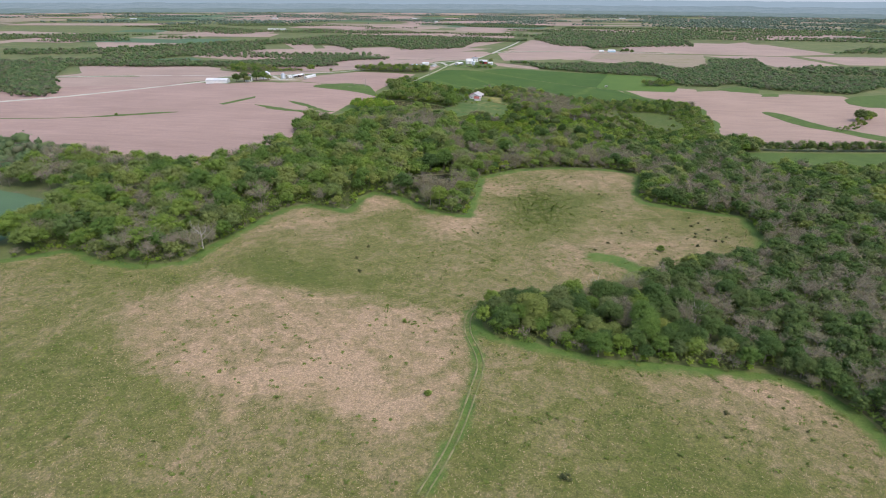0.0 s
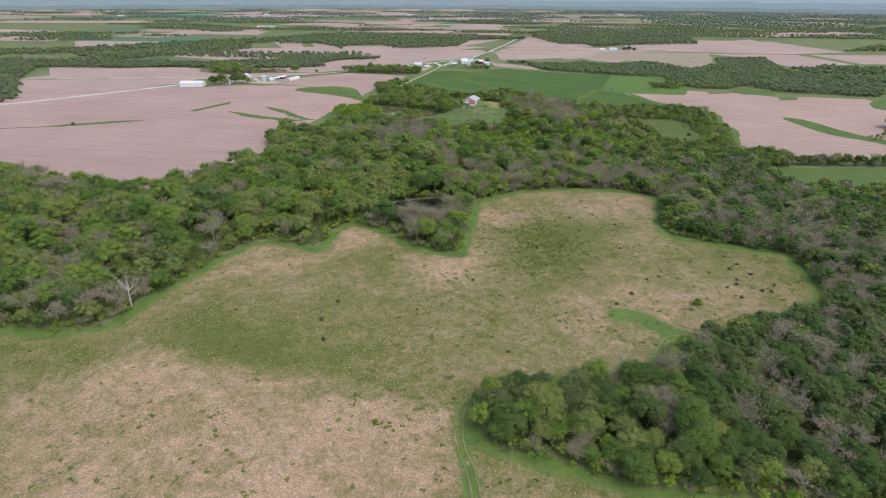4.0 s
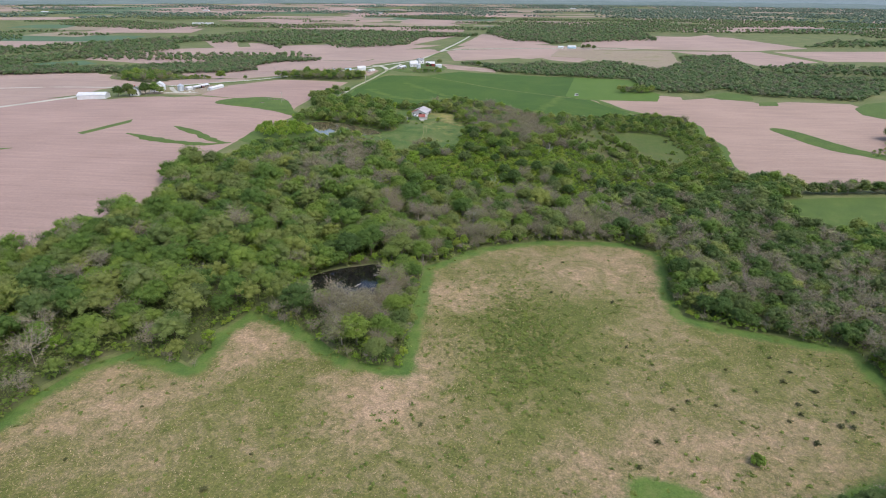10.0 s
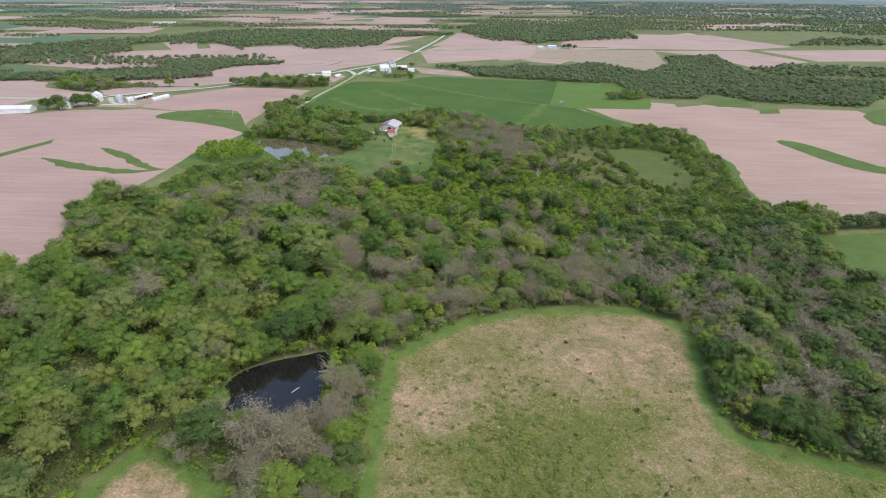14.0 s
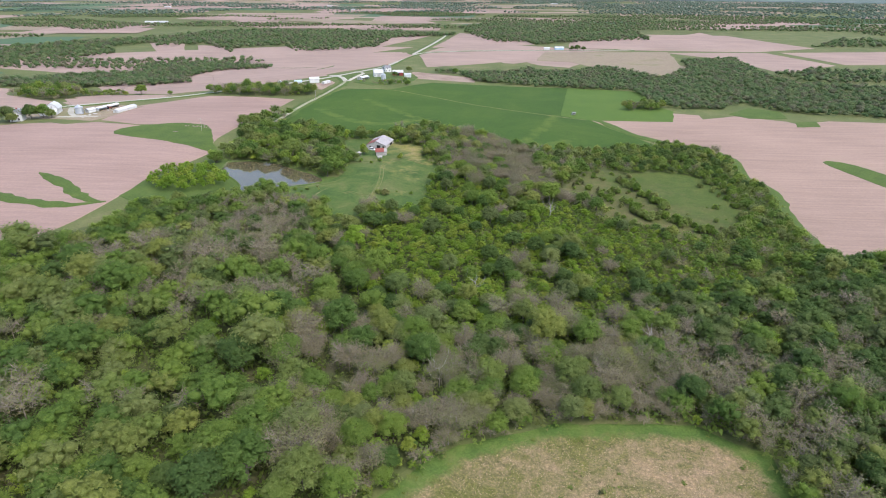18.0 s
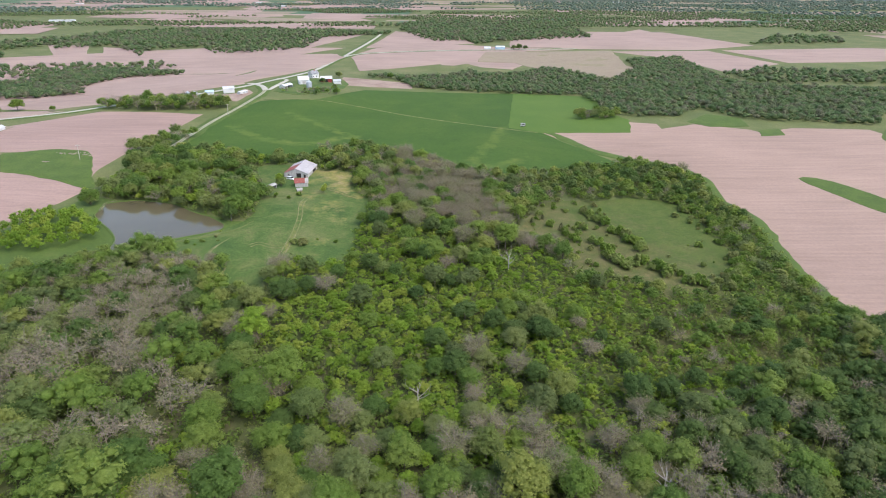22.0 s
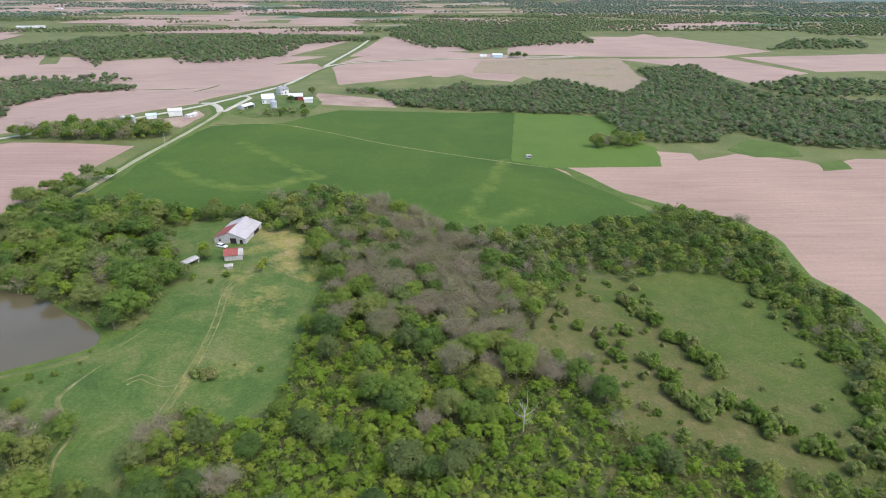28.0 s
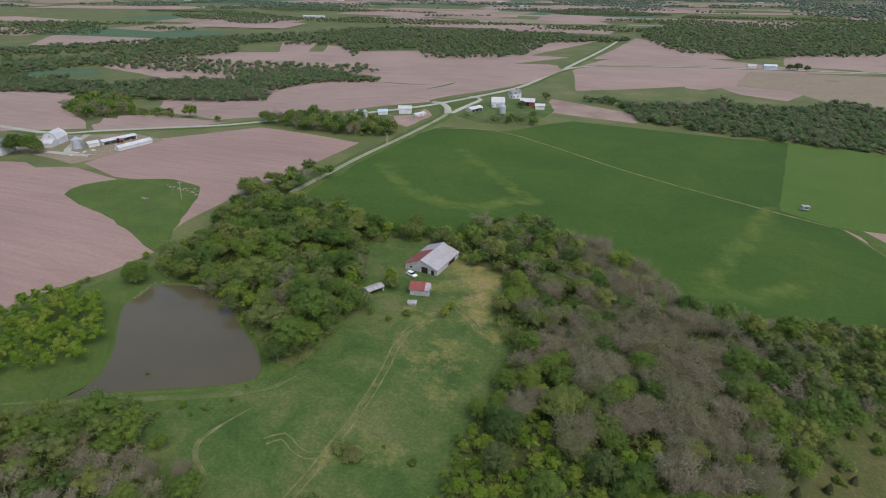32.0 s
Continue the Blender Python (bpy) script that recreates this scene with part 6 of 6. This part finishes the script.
# ---------------------------------------------------------------- buildings
def gable_house(name, label, x, y, turn, w, l, eave, ridge, wall, roof, sheets=5, group="", doors=(), windows=(), open_side=False, over=0.35, chimney=False, roof_of=None, category="building"):
    """A gabled building: width across x, length along y. doors and windows: (side, along, width, sill, head)."""
    root = thing(name, pose(x, y, height(x, y) + 0.1, 0, 0, turn), label, category, group)
    hw, hl, t = w / 2, l / 2, 0.18
    for s in (-1, 1):
        bm = bmesh.new()
        prism(bm, [(-hw, -0.3), (hw, -0.3), (hw, eave), (0, ridge), (-hw, eave)], *sorted((s * hl, s * (hl - t))))
        part("gable_wall", bm, wall, root)
    for s in (-1, 1):
        if open_side and s == 1:
            for k in range(int(l / 4) + 1):
                q = -hl + t + (l - 2 * t - 0.2) * k / max(1, int(l / 4))
                part("post", boxed((hw - 0.2, hw - 0.02, q, q + 0.2, -0.3, eave)), wall, root)
            continue
        part("side_wall", boxed((*sorted((s * hw, s * (hw - t))), -hl + t, hl - t, -0.3, eave)), wall, root)
    rise = (ridge - eave) / hw
    for s in (-1, 1):
        for k in range(sheets):
            a, b = -hl - over + (l + 2 * over) * k / sheets, -hl - over + (l + 2 * over) * (k + 1) / sheets - 0.015
            lift = 0.012 * (k % 2)
            outline = [(0, ridge + 0.02 + lift), (s * (hw + over), eave - rise * over + 0.02 + lift), (s * (hw + over), eave - rise * over + 0.1 + lift), (0, ridge + 0.1 + lift)]
            bm = bmesh.new()
            prism(bm, outline, a, b)
            bmesh.ops.recalc_face_normals(bm, faces=bm.faces)
            part("roof_sheet", bm, roof_of(s, k) if roof_of else roof, root)
    part("ridge_cap", boxed((-0.16, 0.16, -hl - over, hl + over, ridge + 0.06, ridge + 0.16)), roof_of(1, 1) if roof_of else roof, root)
    for items, kind in ((doors, "door"), (windows, "window")):
        for side, q, width, low, high in items:
            span = (q - width / 2, q + width / 2)
            def slab(depth, grow):
                lo, hi = span[0] - grow, span[1] + grow
                if side in "ns":
                    s = 1 if side == "n" else -1
                    return (lo, hi, *sorted((s * (hl - 0.03), s * (hl + depth))), low - grow, high + grow)
                s = 1 if side == "e" else -1
                return (*sorted((s * (hw - 0.03), s * (hw + depth))), lo, hi, low - grow, high + grow)
            if kind == "door":
                # walls other than white get a near-black slab, painted as a shaded doorway
                part("door", boxed(slab(0.05, 0)), SHADE_BOARD if wall is not WHITE else GREY_BOARD, root)
            else:
                fr = part("window", boxed(slab(0.04, 0.08)), WHITE, root)
                part("pane", boxed(slab(0.06, 0)), GLASS, fr)
    if chimney:
        part("chimney", boxed((-0.35, 0.35, hl * 0.3 - 0.35, hl * 0.3 + 0.35, ridge - 0.6, ridge + 1.0)), BARN_RED, root)
    return root


def barn_roof(s, k):
    return RUST if s == -1 and k in (0, 1, 2, 3, 4) else TIN


gable_house("barn", "old weathered barn with a grey tin roof, one slope rusted red", -71.9, 655.6, -7.5, 13.2, 17.6, 2.4, 5.0, GREY_BOARD, TIN, 8, doors=(("s", 1.5, 2.6, 0, 2.4), ("s", 4.8, 1.2, 0, 1.9), ("e", 3.0, 5.0, 0.2, 1.7), ("s", -4.2, 0.9, 1.0, 1.7)), roof_of=barn_roof)
gable_house("red_roofed_shed", "small weathered shed with a rusted red roof", -67.5, 633.0, -80, 5.2, 6.6, 2.4, 4.0, GREY_BOARD, RUST, 4, doors=(("n", 0.6, 1.2, 0, 1.9),), roof_of=lambda s, k: OLD_TIN if k == 3 and s == 1 else RUST)
gable_house("open_shed", "small open shed with a grey tin roof", -82.6, 627.5, -30, 3.2, 6.0, 1.9, 2.4, GREY_BOARD, OLD_TIN, 3, open_side=True)
gable_house("coop", "tiny weathered grey board coop", -67.0, 624.3, -75, 1.8, 2.4, 1.1, 1.5, GREY_BOARD, OLD_TIN, 2)


def gambrel_barn(name, label, x, y, turn, w, l, eave, knee, ridge):
    """A barn whose roof breaks twice: width across x, length along y."""
    root = thing(name, pose(x, y, height(x, y) + 0.1, 0, 0, turn), label, "barn")
    hw, hl, k = w / 2, l / 2, w * 0.34
    for s in (-1, 1):
        bm = bmesh.new()
        prism(bm, [(-hw, -0.3), (hw, -0.3), (hw, eave), (k, knee), (0, ridge), (-k, knee), (-hw, eave)], *sorted((s * hl, s * (hl - 0.2))))
        part("gable_wall", bm, WHITE, root)
        part("side_wall", boxed((*sorted((s * hw, s * (hw - 0.2))), -hl + 0.2, hl - 0.2, -0.3, eave)), WHITE, root)
        for a, b in (((0, ridge), (k, knee)), ((k, knee), (hw + 0.3, eave - 0.2))):
            bm = bmesh.new()
            prism(bm, [(s * a[0], a[1] + 0.02), (s * b[0], b[1] + 0.02), (s * b[0], b[1] + 0.14), (s * a[0], a[1] + 0.14)], -hl - 0.3, hl + 0.3)
            bmesh.ops.recalc_face_normals(bm, faces=bm.faces)
            part("roof_slope", bm, WHITE_METAL, root)
    part("door", boxed((-1.4, 1.4, -hl - 0.06, -hl + 0.03, 0, 2.9)), GREY_BOARD, root)
    part("loft_door", boxed((-0.7, 0.7, -hl - 0.06, -hl + 0.03, 4.6, 6.0)), GREY_BOARD, root)


# farmstead to the west
gable_house("machine_shed", "long white metal machine shed", -385, 678, -78, 12, 25, 3.6, 5.6, WHITE, WHITE_METAL, 10, doors=(("s", 0, 5, 0, 4.2),))
gambrel_barn("white_barn", "tall white barn with a gambrel roof and low wing", -344, 722, 22, 9, 11, 4.2, 6.6, 8.2)
gable_house("barn_annex", "low white wing of the barn", -342, 713, -68, 6, 12, 3.0, 4.6, WHITE, WHITE_METAL, 5, doors=(("s", -1, 2.0, 0, 2.3),))
gable_house("white_shed", "small white metal farm shed", -314, 722, -20, 4.5, 6, 2.4, 3.4, WHITE, WHITE_METAL, 3, doors=(("s", 0, 3.0, 0, 2.5),))
gable_house("open_cattle_shed", "long white roofed open cattle shed", -309, 736, -14, 5, 21, 2.4, 3.2, WHITE, WHITE_METAL, 7, open_side=True)
gable_house("long_shed", "long low white metal shed", -289.5, 729, -8, 4.6, 22, 2.1, 3.1, WHITE, WHITE_METAL, 8, doors=(("s", 0, 1.6, 0, 2.1),))
gable_house("farmhouse", "pale blue-grey farmhouse among trees", -353, 694, 20, 8, 10, 5.2, 8.0, WHITE, SHINGLE, 4, windows=(("s", -2, 1, 1, 2.4), ("s", 2, 1, 1, 2.4), ("s", -2, 1, 3.6, 4.9), ("s", 2, 1, 3.6, 4.9)), chimney=True, category="house")
# farmstead at the road bend
gable_house("white_machine_shed", "white machine shed beside the road", -170, 858, -70, 6.5, 9, 3.6, 5.0, WHITE, WHITE_METAL, 5, doors=(("s", 0, 4, 0, 3.5),))
gable_house("low_white_shed", "long low white shed with dark openings", -157, 852, -25, 3.4, 9, 1.9, 2.5, WHITE, WHITE_METAL, 5, doors=(("e", -4, 2, 0.3, 1.8), ("e", 0, 2, 0.3, 1.8), ("e", 4, 2, 0.3, 1.8)))
gable_house("blue_roofed_shed", "small shed with a pale blue roof", -184, 850, -60, 4.6, 6.5, 2.3, 3.4, WHITE, BLUE_METAL, 4)
# white farm north of the crop
gable_house("white_gable_barn", "white barn with a steep roof", -114.5, 905, -72, 7.5, 9.5, 4.2, 7.2, WHITE, WHITE_METAL, 5, doors=(("e", 0, 3, 0, 3.0),), windows=(("e", -4, 0.8, 1.2, 2.2), ("e", 4, 0.8, 1.2, 2.2)))
gable_house("lean_shed", "low shed with a white roof", -126, 882, -25, 6, 12, 2.3, 3.4, WHITE, WHITE_METAL, 5, open_side=True)
gable_house("farmhouse", "two-storey white farmhouse with grey roof", -113, 952, -40, 6.4, 8.6, 4.6, 7.0, WHITE, SHINGLE, 4, windows=(("s", -2, 1, 1, 2.4), ("s", 2, 1, 1, 2.4), ("e", -3, 1, 1, 2.4), ("e", 1, 1, 1, 2.4), ("s", 0, 1, 3.8, 5.0), ("e", -1, 1, 3.8, 5.0)), chimney=True, category="house")
gable_house("white_roofed_barn", "long red barn with a white metal roof", -96.5, 926, -82, 8, 11, 3.4, 5.4, BARN_RED, WHITE_METAL, 5, doors=(("e", 0, 3, 0, 3),))
gable_house("square_shed", "white metal shed with a shallow roof", -85, 918, -80, 7, 7, 3.0, 4.0, WHITE, WHITE_METAL, 4)
gable_house("road_shed", "long pale blue shed beside the far road", 118, 1296, -85, 8, 14, 3.4, 5.0, BLUE_METAL, WHITE_METAL, 6)
gable_house("road_shed", "low white shed beside the far road", 98, 1294, -85, 6, 9, 2.6, 3.8, WHITE, WHITE_METAL, 4)
for x, y, t, l in ((-890, 1900, -80, 60), (-860, 1905, -80, 40), (-1350, 2900, 70, 60), (-700, 3100, 80, 50), (-520, 2750, 85, 40), (900, 3300, 80, 70), (-1900, 2600, 80, 60), (350, 3600, 90, 60), (1600, 3400, 85, 110)):
    gable_house("far_shed", "long white farm shed in the distance", x, y, t, 9, l * 0.55, 3.5, 5, WHITE, WHITE_METAL, 3, "far farm sheds")


def grain_bin(x, y, r, tall, label="galvanised round grain bin with a conical roof"):
    root = thing("grain_bin", pose(x, y, height(x, y) + 0.1), label, "grain bin", "grain bins")
    pts, rad = [], []
    rings = int(tall / 0.8)
    for i in range(rings + 1):
        z = tall * i / rings
        pts += [(0, 0, z), (0, 0, z + 0.1)]
        rad += [r, r + 0.06]
    v, f = tube(pts[:-1], rad[:-1], 20)
    part("wall", mesh_of("wall", v, f, STEEL), None, root)
    v, f = tube([(0, 0, tall - 0.05), (0, 0, tall + r * 0.5), (0, 0, tall + r * 0.5 + 0.3)], [r + 0.15, 0.5, 0.4], 20)
    part("roof", mesh_of("roof", v, f, STEEL), None, root)
    v, f = tube([(0, 0, tall + r * 0.5 + 0.25), (0, 0, tall + r * 0.5 + 0.45)], [0.5, 0.05], 12)
    part("cap", mesh_of("cap", v, f, STEEL), None, root)
    part("ladder", boxed((r + 0.05, r + 0.12, -0.25, -0.2, 0, tall), (r + 0.05, r + 0.12, 0.2, 0.25, 0, tall), *[(r + 0.06, r + 0.1, -0.2, 0.2, 0.4 * k, 0.4 * k + 0.05) for k in range(1, int(tall / 0.4))]), STEEL, root)


for x, y, r, h in ((-319, 716, 2.9, 5.4), (-197, 836, 1.9, 4.6), (-192, 838, 1.9, 4.3), (-106, 886, 2.4, 5.2)):
    grain_bin(x, y, r, h)


def car(x, y, turn):
    root = thing("car", pose(x, y, height(x, y) + 0.15, 0, 0, turn), "white car parked beside the barn", "car")
    bm = bmesh.new()
    prism(bm, [(-2.3, 0.35), (2.3, 0.35), (2.35, 0.75), (1.35, 1.0), (-2.2, 1.02), (-2.35, 0.7)], -0.9, 0.9)
    bmesh.ops.recalc_face_normals(bm, faces=bm.faces)
    bmesh.ops.bevel(bm, geom=list(bm.edges), offset=0.08, segments=2, affect="EDGES")
    part("body", bm, CAR_WHITE, root)
    bm = bmesh.new()
    prism(bm, [(-2.0, 0.98), (1.2, 0.98), (0.5, 1.48), (-1.6, 1.5)], -0.78, 0.78)
    bmesh.ops.recalc_face_normals(bm, faces=bm.faces)
    part("windows", bm, GLASS, root)
    part("roof", boxed((-1.62, 0.52, -0.74, 0.74, 1.48, 1.55)), CAR_WHITE, root)
    for px in (-1.45, 1.45):
        for py in (-0.86, 0.86):
            v, f = tube([(px, py - 0.1, 0.33), (px, py + 0.1, 0.33)], [0.33, 0.33], 14)
            w = part("wheel", mesh_of("wheel", v, f + [tuple(range(13, -1, -1)), tuple(range(14, 28))], RUBBER), None, root)
            v, f = tube([(px, py - 0.12, 0.33), (px, py + 0.12, 0.33)], [0.19, 0.19], 10)
            part("rim", mesh_of("rim", v, f + [tuple(range(9, -1, -1)), tuple(range(10, 20))], STEEL), None, w)


car(-75.2, 643.2, -25)


def tractor(x, y, turn):
    root = thing("tractor", pose(x, y, height(x, y) + 0.35, 0, 0, turn), "red farm tractor standing by the cattle shed", "tractor")
    bm = boxed((0.0, 1.9, -0.4, 0.4, 0.7, 1.5), (-1.2, 0.0, -0.55, 0.55, 0.7, 1.2))
    bmesh.ops.bevel(bm, geom=list(bm.edges), offset=0.07, segments=1, affect="EDGES")
    part("body", bm, BARN_RED, root)
    part("cab", boxed((-1.1, 0.0, -0.6, 0.6, 1.2, 2.3)), GLASS, root)
    part("roof", boxed((-1.25, 0.15, -0.7, 0.7, 2.3, 2.42)), BARN_RED, root)
    for px, r in ((-0.7, 0.75), (1.5, 0.45)):
        for py in (-0.85, 0.6):
            v, f = tube([(px, py, r), (px, py + 0.3, r)], [r, r], 16)
            part("wheel", mesh_of("wheel", v, f + [tuple(range(15, -1, -1)), tuple(range(16, 32))], RUBBER), None, root)


tractor(-306, 734, 30)
rng = np.random.default_rng(15)
for x, y in [(-310, 707), (-307, 710), (-306, 715), (-305, 720), (-305, 726), (-308, 702), (-304, 729), (-155, 853), (-157, 848), (-155, 859), (-177, 847)]:
    bm = bmesh.new()
    bmesh.ops.create_icosphere(bm, subdivisions=2, radius=1.0)
    for q in bm.verts:
        q.co = q.co * rng.uniform(0.75, 1.2)
        q.co.z = max(-0.1, q.co.z * 0.45)
    me = bpy.data.meshes.new("scrap_heap")
    bm.to_mesh(me)
    bm.free()
    me.materials.append(DIRT_MAT if rng.random() < 0.6 else GREY_BOARD)
    ob = new("scrap_heap", me)
    ob.matrix_basis = pose(x, y, height(x, y) + 0.3, 0, 0, rng.uniform(0, 360)) @ Matrix.Diagonal((rng.uniform(1.0, 2.2), rng.uniform(0.7, 1.3), rng.uniform(0.7, 1.3), 1))
    tagged(ob, "brown heap of scrap and earth in a farmyard", "heap", "heaps in the farmyards")


def field_blind(x, y):
    root = thing("field_blind", pose(x, y, height(x, y) + 0.1, 0, 0, 10), "small pale hut on a trailer at the crop edge", "hut")
    part("cabin", boxed((-1.4, 1.4, -1.1, 1.1, 0.7, 2.3)), GREY_BOARD, root)
    part("roof", boxed((-1.7, 1.7, -1.4, 1.4, 2.3, 2.42)), OLD_TIN, root)
    # solid slab in painted shade, no real hole in the cabin
    part("opening", boxed((-1.0, 1.0, -1.14, -1.06, 1.4, 2.0)), SHADE_BOARD, root)
    for sx in (-1, 1):
        v, f = tube([(sx, -1.15, 0.35), (sx, -0.95, 0.35)], [0.35, 0.35], 12)
        part("wheel", mesh_of("wheel", v, f, RUBBER), None, root)
        v, f = tube([(sx, 0.95, 0.35), (sx, 1.15, 0.35)], [0.35, 0.35], 12)
        part("wheel", mesh_of("wheel", v, f, RUBBER), None, root)
    part("chassis", boxed((-2.2, 1.4, -0.8, 0.8, 0.5, 0.7)), STEEL, root)


field_blind(72, 773)


def utility_pole(x, y):
    root = thing("utility_pole", pose(x, y, height(x, y), 0, 3, 20), "weathered wooden utility pole with a crossarm", "pole")
    v, f = tube([(0, 0, -0.5), (0, 0, 9)], [0.16, 0.11], 8)
    part("pole", mesh_of("pole", v, f, DEAD, True), None, root)
    part("crossarm", boxed((-1.1, 1.1, -0.07, 0.07, 8.2, 8.38)), DEAD, root)
    for q in (-0.95, 0.95):
        v, f = tube([(q, 0, 8.38), (q, 0, 8.6)], [0.06, 0.04], 6)
        part("insulator", mesh_of("insulator", v, f, STEEL), None, root)


# stones along the head of the pond
rng = np.random.default_rng(9)
for k in range(34):
    p = curve_through([(-153, 594), (-154.5, 600), (-155, 604), (-149, 607), (-143, 608)], 0.5)[int(rng.integers(0, 30))]
    bm = bmesh.new()
    bmesh.ops.create_icosphere(bm, subdivisions=1, radius=0.42)
    for q in bm.verts:
        q.co = q.co * rng.uniform(0.7, 1.15)
        q.co.z *= 0.6
    me = bpy.data.meshes.new("bank_stone")
    bm.to_mesh(me)
    bm.free()
    me.materials.append(FIELD_STONE)
    ob = new("bank_stone", me)
    ob.matrix_basis = pose(p.x + rng.normal(0, 0.35), p.y + rng.normal(0, 0.35), 2.2 + 0.52, 0, 0, rng.uniform(0, 360)) @ Matrix.Scale(rng.uniform(0.4, 0.85), 4)
    tagged(ob, "pale rough stone at the head of the pond", "stone", "stones round the pond")


utility_pole(-199, 667)
utility_pole(-148, 779)
rng = np.random.default_rng(3)
for k in range(26):
    bm = boxed((-0.7, 0.7, -0.5, 0.5, -0.15, 0.45))
    bmesh.ops.bevel(bm, geom=list(bm.edges), offset=0.12, segments=1, affect="EDGES")
    me = bpy.data.meshes.new("rubble_block")
    bm.to_mesh(me)
    bm.free()
    me.materials.append(FIELD_STONE)
    ob = new("rubble_block", me)
    x, y = (-206 + rng.normal(0, 4.5), 678 + rng.normal(0, 1.6)) if k < 21 else (-216 + rng.normal(0, 1), 662 + rng.normal(0, 1))
    s = rng.uniform(0.4, 1.2)
    ob.matrix_basis = Matrix.Translation((x, y, height(x, y) + 0.22)) @ Euler((rng.normal(0, 0.15), rng.normal(0, 0.15), rng.uniform(0, 3))).to_matrix().to_4x4() @ Matrix.Scale(s, 4)
    tagged(ob, "pale broken concrete block in a rubble heap", "rubble", "rubble heap")
for x, y, l, t in ((-24.5, 622.6, 4.0, -12), (-6, 617, 2.6, -40), (-53, 338, 3.0, 60), (-47, 347, 4.0, 10)):
    v, f = tube([(-l / 2, 0, 0.2), (0, 0.1, 0.26), (l / 2, 0, 0.2)], [0.17, 0.16, 0.12], 8)
    ob = new("fallen_log", mesh_of("fallen_log", v, f + [tuple(range(7, -1, -1)), tuple(range(16, 24))], DEAD, True))
    ob.matrix_basis = pose(x, y, height(x, y) + 0.12 + (0.15 if y < 400 else 0), 0, 0, t)
    tagged(ob, "bleached fallen log on the ground", "log", "fallen logs")
